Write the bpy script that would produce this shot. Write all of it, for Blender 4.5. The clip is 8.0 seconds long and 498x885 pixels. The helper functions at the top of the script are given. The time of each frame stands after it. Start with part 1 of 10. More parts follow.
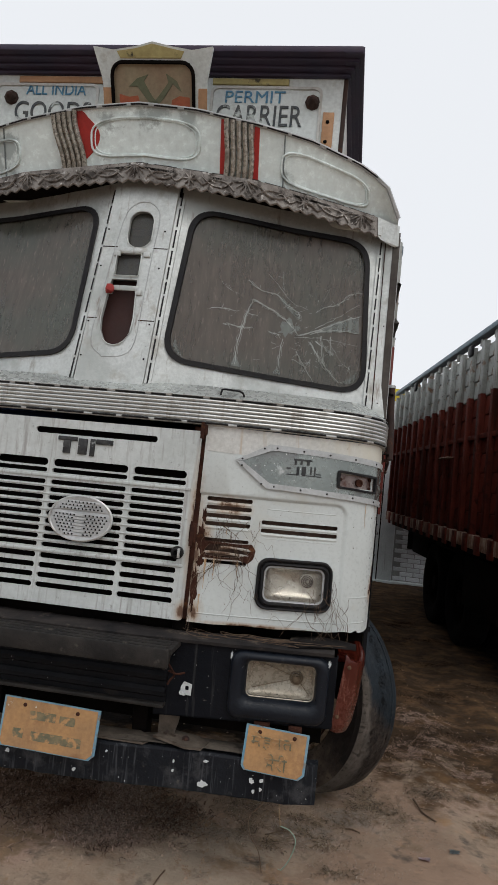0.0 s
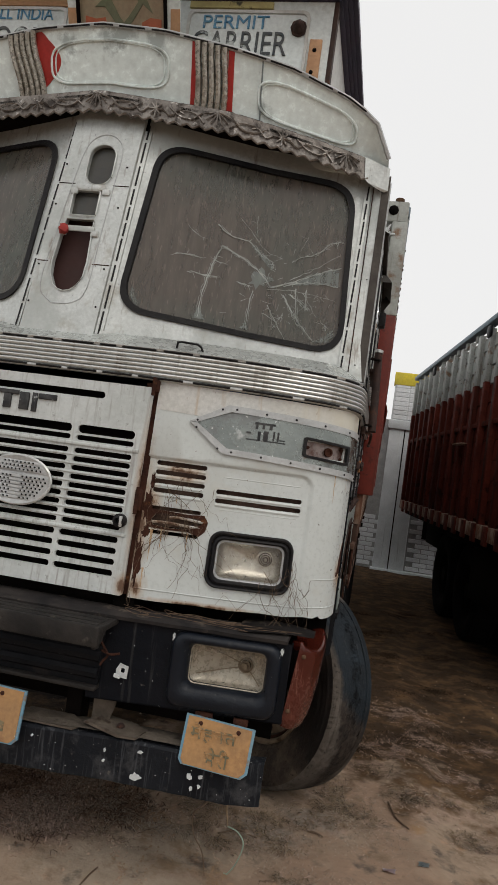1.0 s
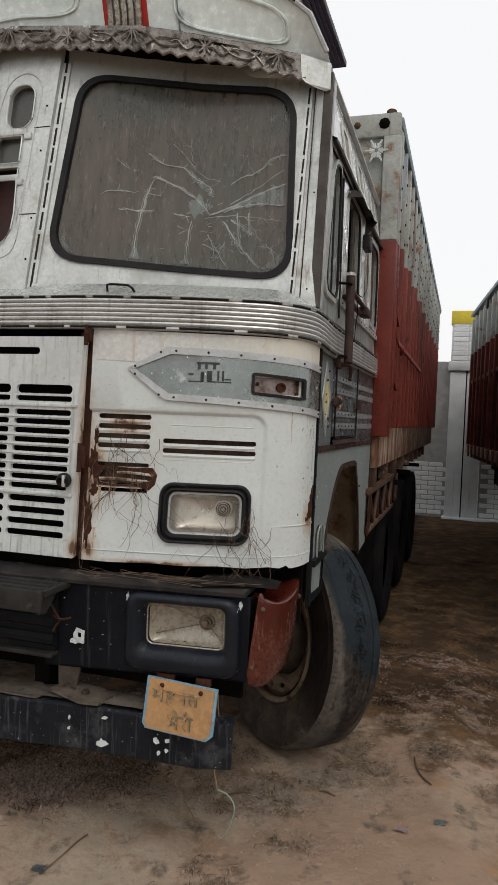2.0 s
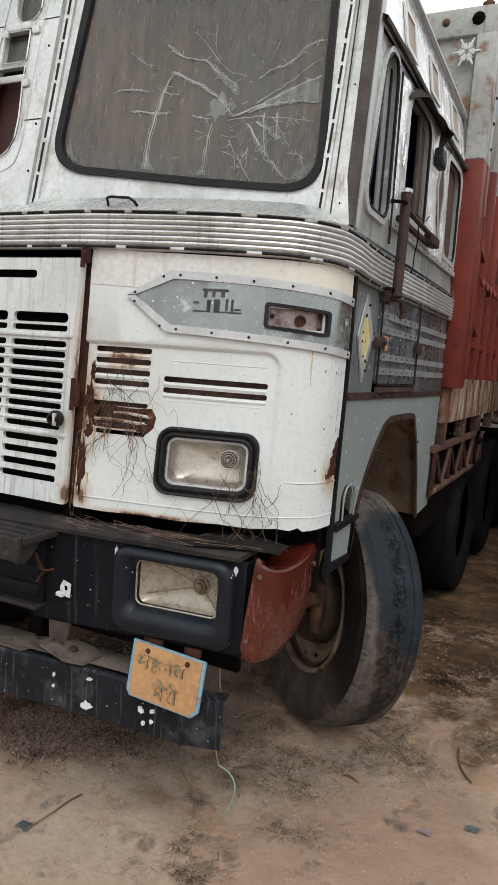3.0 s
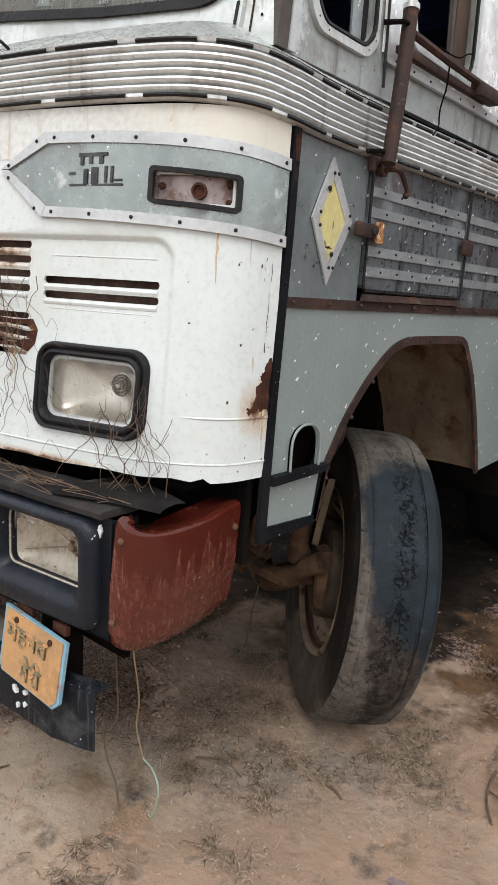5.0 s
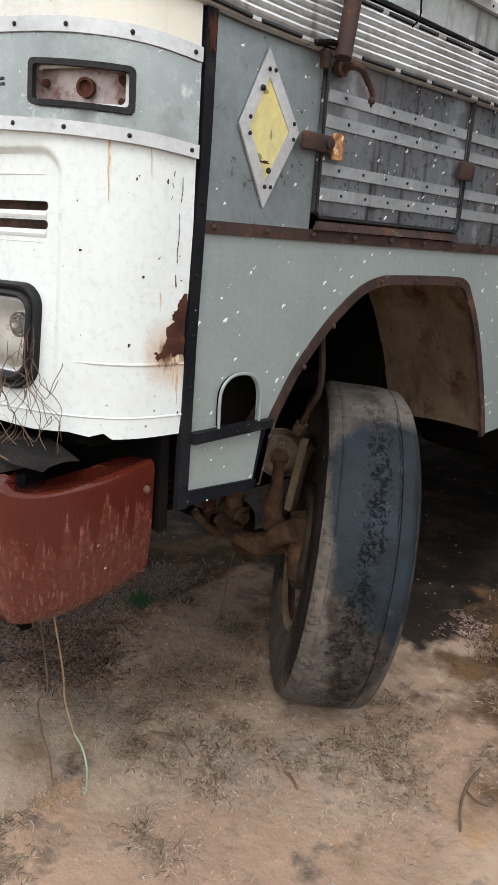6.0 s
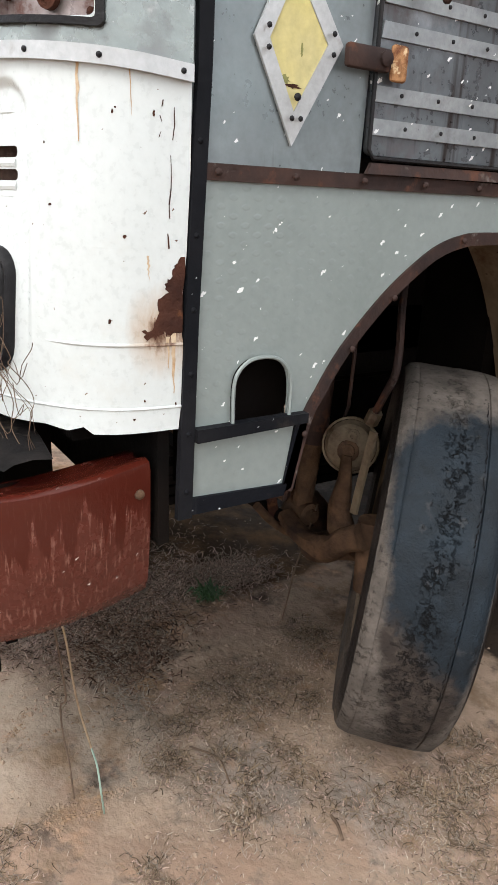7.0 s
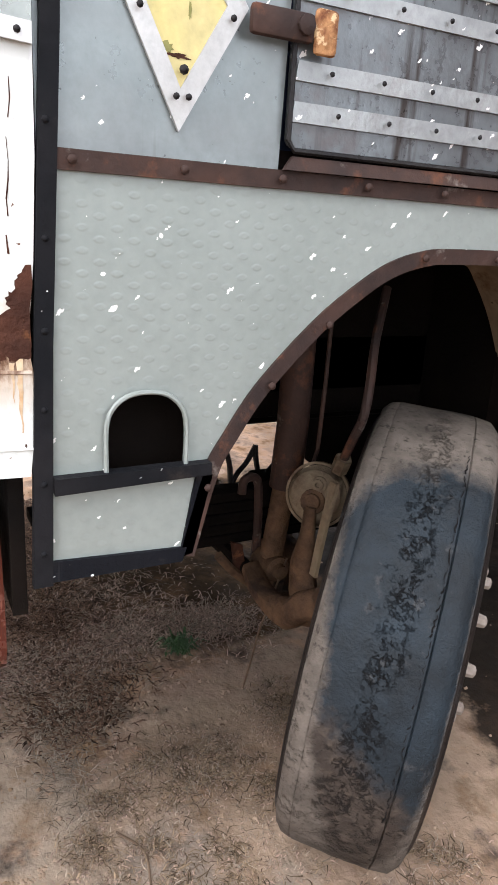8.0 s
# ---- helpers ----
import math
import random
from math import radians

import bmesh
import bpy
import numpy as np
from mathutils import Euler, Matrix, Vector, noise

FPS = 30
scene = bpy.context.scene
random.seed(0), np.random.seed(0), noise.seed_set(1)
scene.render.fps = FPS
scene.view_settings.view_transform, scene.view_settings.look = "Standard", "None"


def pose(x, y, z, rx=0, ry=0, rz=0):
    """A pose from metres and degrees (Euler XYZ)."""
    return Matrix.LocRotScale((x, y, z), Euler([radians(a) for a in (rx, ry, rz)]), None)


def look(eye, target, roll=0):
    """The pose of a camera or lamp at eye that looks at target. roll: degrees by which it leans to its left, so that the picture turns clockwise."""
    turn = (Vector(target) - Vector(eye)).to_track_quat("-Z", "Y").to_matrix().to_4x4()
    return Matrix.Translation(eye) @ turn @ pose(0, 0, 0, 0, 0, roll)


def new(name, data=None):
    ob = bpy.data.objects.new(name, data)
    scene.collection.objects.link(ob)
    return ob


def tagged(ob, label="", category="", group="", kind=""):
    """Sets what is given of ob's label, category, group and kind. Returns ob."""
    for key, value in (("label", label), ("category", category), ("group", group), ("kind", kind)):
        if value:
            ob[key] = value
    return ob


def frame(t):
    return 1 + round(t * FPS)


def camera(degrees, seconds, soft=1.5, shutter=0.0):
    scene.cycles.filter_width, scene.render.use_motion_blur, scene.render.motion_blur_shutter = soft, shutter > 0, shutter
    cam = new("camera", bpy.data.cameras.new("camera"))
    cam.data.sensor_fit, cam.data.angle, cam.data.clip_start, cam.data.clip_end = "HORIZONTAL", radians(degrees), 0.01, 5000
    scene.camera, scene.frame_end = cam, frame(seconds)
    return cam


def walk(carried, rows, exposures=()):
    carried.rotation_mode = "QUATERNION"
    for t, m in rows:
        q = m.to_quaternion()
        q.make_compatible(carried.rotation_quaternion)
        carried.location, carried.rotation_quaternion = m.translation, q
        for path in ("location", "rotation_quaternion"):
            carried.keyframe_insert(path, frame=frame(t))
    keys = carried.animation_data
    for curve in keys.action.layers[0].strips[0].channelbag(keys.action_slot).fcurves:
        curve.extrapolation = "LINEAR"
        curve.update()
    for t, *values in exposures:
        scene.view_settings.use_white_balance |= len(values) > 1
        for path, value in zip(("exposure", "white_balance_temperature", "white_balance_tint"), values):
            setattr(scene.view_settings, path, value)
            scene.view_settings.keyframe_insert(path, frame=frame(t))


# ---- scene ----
cam = camera(39.2, 8.0, 1.4)
EXPOSURES = ((0.0, -0.34, 6350, 10), (0.5, -0.34, 6550, 10), (1.2, -0.35, 6700, 10), (2.5, 0.02, 6500, 10), (3.5, 0.58, 6380, 10), (4.2, 0.64, 6380, 10), (5.5, 0.74, 6330, 10), (6.5, 0.95, 6350, 10), (7.4, 1.00, 6330, 12), (8.0, 1.47, 6330, 14))
PATH = [
    (0, (-0.132, -2.719, 1.61), (-0.421, -0.742, 1.708), 5.5),
    (0.5, (-0.034, -2.583, 1.549), (-0.282, -0.599, 1.628), 5.7),
    (1, (0.087, -2.389, 1.561), (-0.276, -0.423, 1.612), 7.7),
    (1.2, (0.147, -2.329, 1.567), (-0.192, -0.358, 1.588), 6.8),
    (2.3, (0.577, -1.984, 1.51), (-0.127, -0.114, 1.423), 3.4),
    (2.5, (0.595, -1.907, 1.512), (-0.177, -0.063, 1.442), 6.1),
    (3, (0.66, -1.691, 1.501), (-0.196, 0.102, 1.275), 4.2),
    (3.5, (0.834, -1.481, 1.473), (-0.214, 0.207, 1.239), 2.9),
    (4, (0.933, -1.292, 1.446), (-0.17, 0.347, 1.139), 2.6),
    (4.2, (0.943, -1.199, 1.445), (-0.147, 0.453, 1.154), 4.3),
    (5.3, (0.97, -0.782, 1.429), (-0.377, 0.625, 0.976), 2.9),
    (5.5, (1.023, -0.704, 1.425), (-0.377, 0.652, 0.977), 3.1),
    (6, (1.036, -0.523, 1.394), (-0.336, 0.826, 0.849), 3.6),
    (6.5, (0.976, -0.355, 1.392), (-0.47, 0.889, 0.792), 7.4),
    (7, (0.963, -0.179, 1.377), (-0.631, 0.842, 0.732), 2.3),
    (7.5, (0.974, 0.01, 1.358), (-0.719, 0.843, 0.697), -0.2),
    (8, (0.884, 0.161, 1.355), (-0.815, 1.038, 0.77), 3.4),
]
walk(cam, [(t, look(eye, target, roll)) for t, eye, target, roll in PATH], EXPOSURES)

# ---- sky and sun ----
world = bpy.data.worlds.new("sky")
scene.world = world
world.use_nodes = True
wn = world.node_tree
sky = wn.nodes.new("ShaderNodeTexSky")
sky.sky_type, sky.sun_disc = "NISHITA", False
sky.sun_elevation, sky.sun_rotation = radians(52), radians(150)
sky.air_density, sky.dust_density, sky.ozone_density = 1.0, 6.0, 1.0
cloud = wn.nodes.new("ShaderNodeMixRGB")
cloud.inputs[0].default_value = 0.86
cloud.inputs[2].default_value = (10.6, 10.7, 10.8, 1)
wn.links.new(sky.outputs[0], cloud.inputs[1])
wn.links.new(cloud.outputs[0], wn.nodes["Background"].inputs[0])
wn.nodes["Background"].inputs[1].default_value = 0.116
sun_data = bpy.data.lights.new("sun", "SUN")
sun_data.energy, sun_data.angle, sun_data.color = 0.8, radians(25), (1.0, 0.96, 0.9)
sun = new("sun", sun_data)
sun.matrix_world = look((6, -9, 14), (0, 0, 0))


# ---- materials ----
def link(nt, a, b):
    nt.links.new(a, b)


def surf(name, a, b, rough=0.5, metal=0.0, scale=4.0, grain=60.0, bump=0.15, spots=None, streaks=None, flecks=None, stretch=(1, 1, 1), rand=0.0, vary=0.25, lugs=0.0, spec=0.3, island=0.0):
    """A worn surface: two tones, fine grain, and patches, runs and flecks of other colours."""
    m = bpy.data.materials.new(name)
    m.use_nodes = True
    nt = m.node_tree
    N = nt.nodes
    bsdf = N["Principled BSDF"]
    tc = N.new("ShaderNodeTexCoord")
    mp = N.new("ShaderNodeMapping")
    mp.inputs["Scale"].default_value = stretch
    link(nt, tc.outputs["Object"], mp.inputs[0])

    def noise_fac(sc, lo, hi, detail=6.0, vec=None, rr=0.6):
        n = N.new("ShaderNodeTexNoise")
        n.inputs["Scale"].default_value, n.inputs["Detail"].default_value, n.inputs["Roughness"].default_value = sc, detail, rr
        link(nt, vec or mp.outputs[0], n.inputs[0])
        r = N.new("ShaderNodeMapRange")
        r.inputs[1].default_value, r.inputs[2].default_value = lo, hi
        link(nt, n.outputs[0], r.inputs[0])
        return r.outputs[0]

    def mix(fac, c1, c2, kind="MIX"):
        x = N.new("ShaderNodeMixRGB")
        x.blend_type = kind
        for sock, v in zip(x.inputs, (fac, c1, c2)):
            if isinstance(v, (int, float)):
                sock.default_value = v
            elif isinstance(v, tuple):
                sock.default_value = (*v, 1)
            else:
                link(nt, v, sock)
        return x.outputs[0]

    n1 = noise_fac(scale, 0.35, 0.65)
    n2 = noise_fac(grain, 0.2, 0.8, 4.0)
    col = mix(n1, a, b)
    g = N.new("ShaderNodeMapRange")
    g.inputs[3].default_value, g.inputs[4].default_value = 1 - vary, 1 + vary * 0.4
    link(nt, n2, g.inputs[0])
    col = mix(1.0, col, g.outputs[0], "MULTIPLY")
    rfac = n2
    if rand:
        oi = N.new("ShaderNodeObjectInfo")
        rr = N.new("ShaderNodeMapRange")
        rr.inputs[3].default_value, rr.inputs[4].default_value = 1 - rand, 1 + rand
        link(nt, oi.outputs["Random"], rr.inputs[0])
        col = mix(1.0, col, rr.outputs[0], "MULTIPLY")
    if island:
        ge = N.new("ShaderNodeNewGeometry")
        ri = N.new("ShaderNodeMapRange")
        ri.inputs[3].default_value, ri.inputs[4].default_value = 1 - island, 1 + island
        link(nt, ge.outputs["Random Per Island"], ri.inputs[0])
        col = mix(1.0, col, ri.outputs[0], "MULTIPLY")
    metal_out = None
    for sp in spots or ():
        c, sc, lo, hi = sp
        f = noise_fac(sc, lo, hi, 8.0, rr=0.65)
        col = mix(f, col, c)
        rfac = mix(f, rfac, (1, 1, 1))
        metal_out = f if metal_out is None else mix(f, metal_out, (1, 1, 1))
    if streaks:
        c, sc, lo, hi = streaks
        mq = N.new("ShaderNodeMapping")
        mq.inputs["Scale"].default_value = (sc, sc, sc * 0.06)
        link(nt, tc.outputs["Object"], mq.inputs[0])
        f = noise_fac(1.0, lo, hi, 5.0, mq.outputs[0])
        col = mix(f, col, c)
    if flecks:
        c, sc, size = flecks
        vo = N.new("ShaderNodeTexVoronoi")
        vo.inputs["Scale"].default_value = sc
        wob = N.new("ShaderNodeTexNoise")
        wob.inputs["Scale"].default_value = sc * 3
        link(nt, tc.outputs["Object"], wob.inputs[0])
        add = N.new("ShaderNodeVectorMath")
        add.operation = "MULTIPLY_ADD"
        add.inputs[1].default_value = (0.5 / sc,) * 3
        link(nt, wob.outputs["Color"], add.inputs[0])
        link(nt, tc.outputs["Object"], add.inputs[2])
        sl = N.new("ShaderNodeMapping")
        sl.inputs["Rotation"].default_value = (radians(-38), radians(25), 0)
        link(nt, add.outputs[0], sl.inputs[0])
        sq = N.new("ShaderNodeMapping")
        sq.inputs["Scale"].default_value = (1, 0.5, 1.2)
        link(nt, sl.outputs[0], sq.inputs[0])
        link(nt, sq.outputs[0], vo.inputs["Vector"])
        sep = N.new("ShaderNodeSeparateColor")
        link(nt, vo.outputs["Color"], sep.inputs[0])
        lim = N.new("ShaderNodeMath")
        lim.operation = "MULTIPLY_ADD"
        lim.inputs[1].default_value, lim.inputs[2].default_value = size * 2.2, -size * 0.9
        link(nt, sep.outputs[0], lim.inputs[0])
        lt = N.new("ShaderNodeMath")
        lt.operation = "LESS_THAN"
        link(nt, vo.outputs["Distance"], lt.inputs[0])
        link(nt, lim.outputs[0], lt.inputs[1])
        col = mix(lt.outputs[0], col, c)
        metal_out = lt.outputs[0] if metal_out is None else mix(lt.outputs[0], metal_out, (1, 1, 1))
    link(nt, col, bsdf.inputs["Base Color"])
    ro = N.new("ShaderNodeMapRange")
    ro.inputs[3].default_value, ro.inputs[4].default_value = max(0.05, rough - 0.12), min(1.0, rough + 0.2)
    link(nt, rfac, ro.inputs[0])
    link(nt, ro.outputs[0], bsdf.inputs["Roughness"])
    bsdf.inputs["Metallic"].default_value = metal
    bsdf.inputs["Specular IOR Level"].default_value = spec
    if metal and metal_out is not None:
        inv = N.new("ShaderNodeMapRange")
        inv.inputs[3].default_value, inv.inputs[4].default_value = metal, 0.0
        link(nt, metal_out, inv.inputs[0])
        link(nt, inv.outputs[0], bsdf.inputs["Metallic"])
    bu = N.new("ShaderNodeBump")
    bu.inputs["Strength"].default_value, bu.inputs["Distance"].default_value = bump, 0.01
    h = mix(0.5, n1, n2)
    if lugs:
        waves = []
        for turn in (58, -58):
            mr = N.new("ShaderNodeMapping")
            mr.inputs["Rotation"].default_value = (radians(turn), 0, 0)
            link(nt, tc.outputs["Object"], mr.inputs[0])
            wv = N.new("ShaderNodeTexWave")
            wv.bands_direction = "Y"
            wv.inputs["Scale"].default_value = lugs
            link(nt, mr.outputs[0], wv.inputs[0])
            waves.append(wv.outputs["Fac"])
        lr = N.new("ShaderNodeMapRange")
        lr.inputs[1].default_value, lr.inputs[2].default_value = 0.45, 0.80
        link(nt, mix(1.0, waves[0], waves[1], "MULTIPLY"), lr.inputs[0])
        h = mix(0.8, h, lr.outputs[0])
    link(nt, h, bu.inputs["Height"])
    link(nt, bu.outputs[0], bsdf.inputs["Normal"])
    return m


WHITE_SPLASH = (0.75, 0.76, 0.76)
paint_white = surf("white_paint", (0.575, 0.612, 0.605), (0.535, 0.568, 0.558), 0.28, 0, 3, 70, 0.05, spots=[((0.24, 0.15, 0.10), 24, 0.735, 0.77), ((0.49, 0.465, 0.40), 3.0, 0.58, 0.85)], streaks=((0.38, 0.27, 0.17), 26, 0.70, 0.86), flecks=((0.13, 0.075, 0.055), 60, 0.075), vary=0.07)
paint_hood = surf("chalky_white_paint", (0.58, 0.61, 0.605), (0.50, 0.53, 0.52), 0.6, 0, 5, 40, 0.12, spots=[((0.36, 0.33, 0.29), 9, 0.62, 0.8), ((0.30, 0.31, 0.30), 46, 0.60, 0.70)], streaks=((0.34, 0.34, 0.33), 62, 0.52, 0.70), vary=0.2)
alu = surf("dull_aluminium_sheet", (0.275, 0.318, 0.325), (0.17, 0.198, 0.205), 0.30, 0.55, 2.2, 60, 0.045, spots=[((0.165, 0.175, 0.185), 2.5, 0.45, 0.85)], streaks=((0.105, 0.112, 0.115), 14, 0.56, 0.68), flecks=(WHITE_SPLASH, 60, 0.13))
alu_bright = surf("bright_aluminium", (0.66, 0.675, 0.67), (0.50, 0.51, 0.50), 0.34, 0.55, 5, 90, 0.06, spots=[((0.26, 0.24, 0.215), 9, 0.55, 0.72)], streaks=((0.22, 0.195, 0.17), 22, 0.58, 0.72))
side_sheet = surf("weathered_side_sheet", (0.40, 0.43, 0.415), (0.26, 0.28, 0.27), 0.34, 0.3, 4, 60, 0.14, spots=[((0.16, 0.145, 0.13), 5, 0.56, 0.68), ((0.55, 0.57, 0.56), 8, 0.58, 0.66)], streaks=((0.13, 0.115, 0.10), 16, 0.56, 0.70), flecks=(WHITE_SPLASH, 60, 0.10))
tin_white = surf("dented_whitish_tin", (0.90, 0.91, 0.91), (0.80, 0.82, 0.82), 0.20, 0.30, 4, 14, 0.30, spots=[((0.40, 0.38, 0.35), 7, 0.62, 0.72)])
pale_alu = surf("pale_worn_aluminium", (0.52, 0.535, 0.54), (0.41, 0.42, 0.42), 0.38, 0.35, 7, 80, 0.08, spots=[((0.24, 0.21, 0.19), 9, 0.60, 0.76)])
alu_frame = surf("whitish_aluminium_frame", (0.62, 0.645, 0.63), (0.48, 0.50, 0.485), 0.34, 0.4, 6, 80, 0.10, spots=[((0.32, 0.30, 0.26), 9, 0.57, 0.74), ((0.40, 0.43, 0.42), 3, 0.50, 0.66)], streaks=((0.26, 0.235, 0.21), 40, 0.60, 0.74))
strip_grey = surf("greyed_aluminium_strip", (0.40, 0.43, 0.44), (0.28, 0.305, 0.315), 0.36, 0.5, 7, 80, 0.1, spots=[((0.14, 0.125, 0.12), 8, 0.58, 0.74)], flecks=(WHITE_SPLASH, 60, 0.15))
shelf_dust = surf("dusty_dark_shelf", (0.046, 0.040, 0.037), (0.018, 0.017, 0.018), 0.8, 0, 7, 60, 0.3, spots=[((0.13, 0.105, 0.085), 9, 0.58, 0.70)], spec=0.08)
chrome = surf("polished_tin", (0.82, 0.83, 0.84), (0.72, 0.74, 0.76), 0.16, 0.9, 5, 12, 0.28, spots=[((0.45, 0.44, 0.42), 8, 0.62, 0.76)])
# the broad grey spots are painted reflections of the dented tin
crest_tin = surf("painted_tin_crest", (0.84, 0.93, 0.92), (0.76, 0.85, 0.84), 0.18, 0.05, 3, 30, 0.08, spots=[((0.40, 0.455, 0.45), 2.6, 0.53, 0.57), ((0.25, 0.26, 0.25), 11, 0.66, 0.74)])
trim_tin = surf("mottled_trim_tin", (0.30, 0.328, 0.312), (0.20, 0.222, 0.214), 0.20, 0.7, 4, 30, 0.16, spots=[((0.19, 0.20, 0.205), 5, 0.53, 0.62), ((0.50, 0.52, 0.52), 9, 0.60, 0.66)], flecks=(WHITE_SPLASH, 60, 0.12))
fog_frame = surf("black_moulded_frame", (0.006, 0.009, 0.015), (0.011, 0.014, 0.020), 0.34, 0, 6, 60, 0.25, spots=[((0.045, 0.042, 0.040), 12, 0.62, 0.74)], flecks=(WHITE_SPLASH, 60, 0.075), streaks=((0.028, 0.030, 0.034), 45, 0.60, 0.72), spec=0.24)
rim_brown = surf("dirty_dark_wheel_rim", (0.085, 0.064, 0.048), (0.040, 0.031, 0.026), 0.75, 0.1, 10, 60, 0.4, spots=[((0.13, 0.10, 0.075), 12, 0.60, 0.70)], spec=0.1)
# dark and pale spots paint in crevice shade and highlights of the relief
embossed = surf("tarnished_embossed_tin", (0.30, 0.275, 0.25), (0.15, 0.13, 0.115), 0.28, 0.5, 14, 50, 0.3, spots=[((0.045, 0.036, 0.030), 24, 0.50, 0.62), ((0.62, 0.60, 0.57), 30, 0.60, 0.67)])
panel_grey = surf("grey_chequered_sheet", (0.270, 0.308, 0.298), (0.232, 0.267, 0.257), 0.42, 0.25, 2.5, 70, 0.11, spots=[((0.215, 0.24, 0.235), 3, 0.58, 0.8)], streaks=((0.42, 0.44, 0.43), 26, 0.70, 0.84), flecks=((0.74, 0.76, 0.75), 58, 0.16), lugs=13.5, vary=0.12)
rust_strip = surf("rusty_brown_steel", (0.062, 0.036, 0.029), (0.030, 0.022, 0.021), 0.6, 0.15, 9, 50, 0.3, spots=[((0.20, 0.18, 0.165), 10, 0.62, 0.72), ((0.10, 0.045, 0.028), 16, 0.56, 0.66)], spec=0.15)
rust = surf("heavy_rust", (0.072, 0.031, 0.021), (0.036, 0.018, 0.014), 0.85, 0, 14, 80, 0.6, spots=[((0.17, 0.075, 0.034), 18, 0.60, 0.72)], spec=0.05)
door_dark = surf("weathered_door_sheet", (0.175, 0.200, 0.215), (0.105, 0.116, 0.124), 0.28, 0.5, 3, 50, 0.12, spots=[((0.085, 0.058, 0.055), 2.4, 0.52, 0.64), ((0.25, 0.275, 0.295), 5, 0.57, 0.70), ((0.035, 0.028, 0.026), 7, 0.60, 0.72)], streaks=((0.045, 0.040, 0.038), 26, 0.56, 0.68), flecks=(WHITE_SPLASH, 54, 0.16))
black_paint = surf("black_paint", (0.007, 0.008, 0.010), (0.014, 0.014, 0.016), 0.5, 0, 5, 60, 0.2, spots=[((0.05, 0.040, 0.034), 7, 0.62, 0.76)], flecks=(WHITE_SPLASH, 40, 0.07), spec=0.06)
bumper_blue = surf("blue_black_bumper_paint", (0.005, 0.006, 0.009), (0.009, 0.010, 0.013), 0.48, 0, 4, 50, 0.35, spots=[((0.05, 0.045, 0.043), 6, 0.60, 0.74), ((0.12, 0.108, 0.098), 30, 0.66, 0.74)], flecks=(WHITE_SPLASH, 60, 0.08), streaks=((0.034, 0.034, 0.036), 38, 0.60, 0.74), spec=0.08)
rubber = surf("black_rubber", (0.009, 0.009, 0.011), (0.020, 0.019, 0.019), 0.42, 0, 8, 90, 0.3, spots=[((0.07, 0.062, 0.055), 18, 0.68, 0.78)], spec=0.15)
red_plastic = surf("maroon_fibre_corner", (0.100, 0.023, 0.015), (0.076, 0.018, 0.012), 0.22, 0, 5, 60, 0.10, spots=[((0.16, 0.050, 0.034), 8, 0.62, 0.74)], streaks=((0.18, 0.075, 0.055), 210, 0.56, 0.66), flecks=((0.55, 0.48, 0.44), 60, 0.10), spec=0.4)
red_paint = surf("red_paint", (0.42, 0.028, 0.022), (0.33, 0.03, 0.024), 0.4, 0, 6, 60, 0.1)
steel_dirty = surf("dirty_brown_axle_steel", (0.150, 0.090, 0.055), (0.060, 0.037, 0.025), 0.8, 0.1, 12, 60, 0.5, spots=[((0.045, 0.03, 0.025), 9, 0.55, 0.67)], spec=0.08)
chamber_dust = surf("dusty_olive_chamber_paint", (0.225, 0.18, 0.125), (0.13, 0.095, 0.066), 0.8, 0.0, 14, 60, 0.4, spots=[((0.09, 0.06, 0.04), 16, 0.56, 0.68)], spec=0.08)
# near-black steel: the shade of underbody and hollows is put into this colour
chassis = surf("chassis_shade_black", (0.0035, 0.003, 0.0028), (0.008, 0.006, 0.005), 0.9, 0, 6, 50, 0.3, spec=0.05)
brown_sheet = surf("dusty_brown_inner_sheet", (0.24, 0.182, 0.122), (0.145, 0.103, 0.070), 0.75, 0, 4, 40, 0.15, spots=[((0.075, 0.035, 0.020), 6, 0.55, 0.66), ((0.035, 0.020, 0.014), 26, 0.64, 0.70)], streaks=((0.10, 0.066, 0.042), 16, 0.52, 0.70), spec=0.05)
seat_dark = surf("dark_cab_interior", (0.020, 0.028, 0.060), (0.030, 0.040, 0.075), 0.8, 0, 4, 40, 0.1, spec=0.05)
plate_orange = surf("faded_orange_board", (0.47, 0.265, 0.115), (0.37, 0.22, 0.11), 0.55, 0, 8, 70, 0.1, spots=[((0.66, 0.62, 0.55), 16, 0.67, 0.70), ((0.25, 0.13, 0.065), 7, 0.56, 0.70)], streaks=((0.26, 0.15, 0.085), 26, 0.58, 0.72))
plate_blue = surf("pale_blue_edge_paint", (0.14, 0.30, 0.42), (0.20, 0.34, 0.43), 0.5, 0, 9, 70, 0.1, spots=[((0.22, 0.19, 0.16), 26, 0.54, 0.64)])
ink_dark = surf("faded_dark_lettering", (0.13, 0.13, 0.085), (0.24, 0.19, 0.11), 0.6, 0, 25, 80, 0.05, spots=[((0.46, 0.26, 0.12), 34, 0.50, 0.60)])
mark_black = surf("worn_black_mark", (0.02, 0.022, 0.025), (0.06, 0.06, 0.06), 0.5, 0, 30, 80, 0.05, spots=[((0.34, 0.36, 0.36), 40, 0.62, 0.68)])
ink_black = surf("black_lettering", (0.03, 0.04, 0.05), (0.09, 0.09, 0.085), 0.5, 0, 30, 80, 0.05, spots=[((0.44, 0.47, 0.46), 17, 0.55, 0.60)])
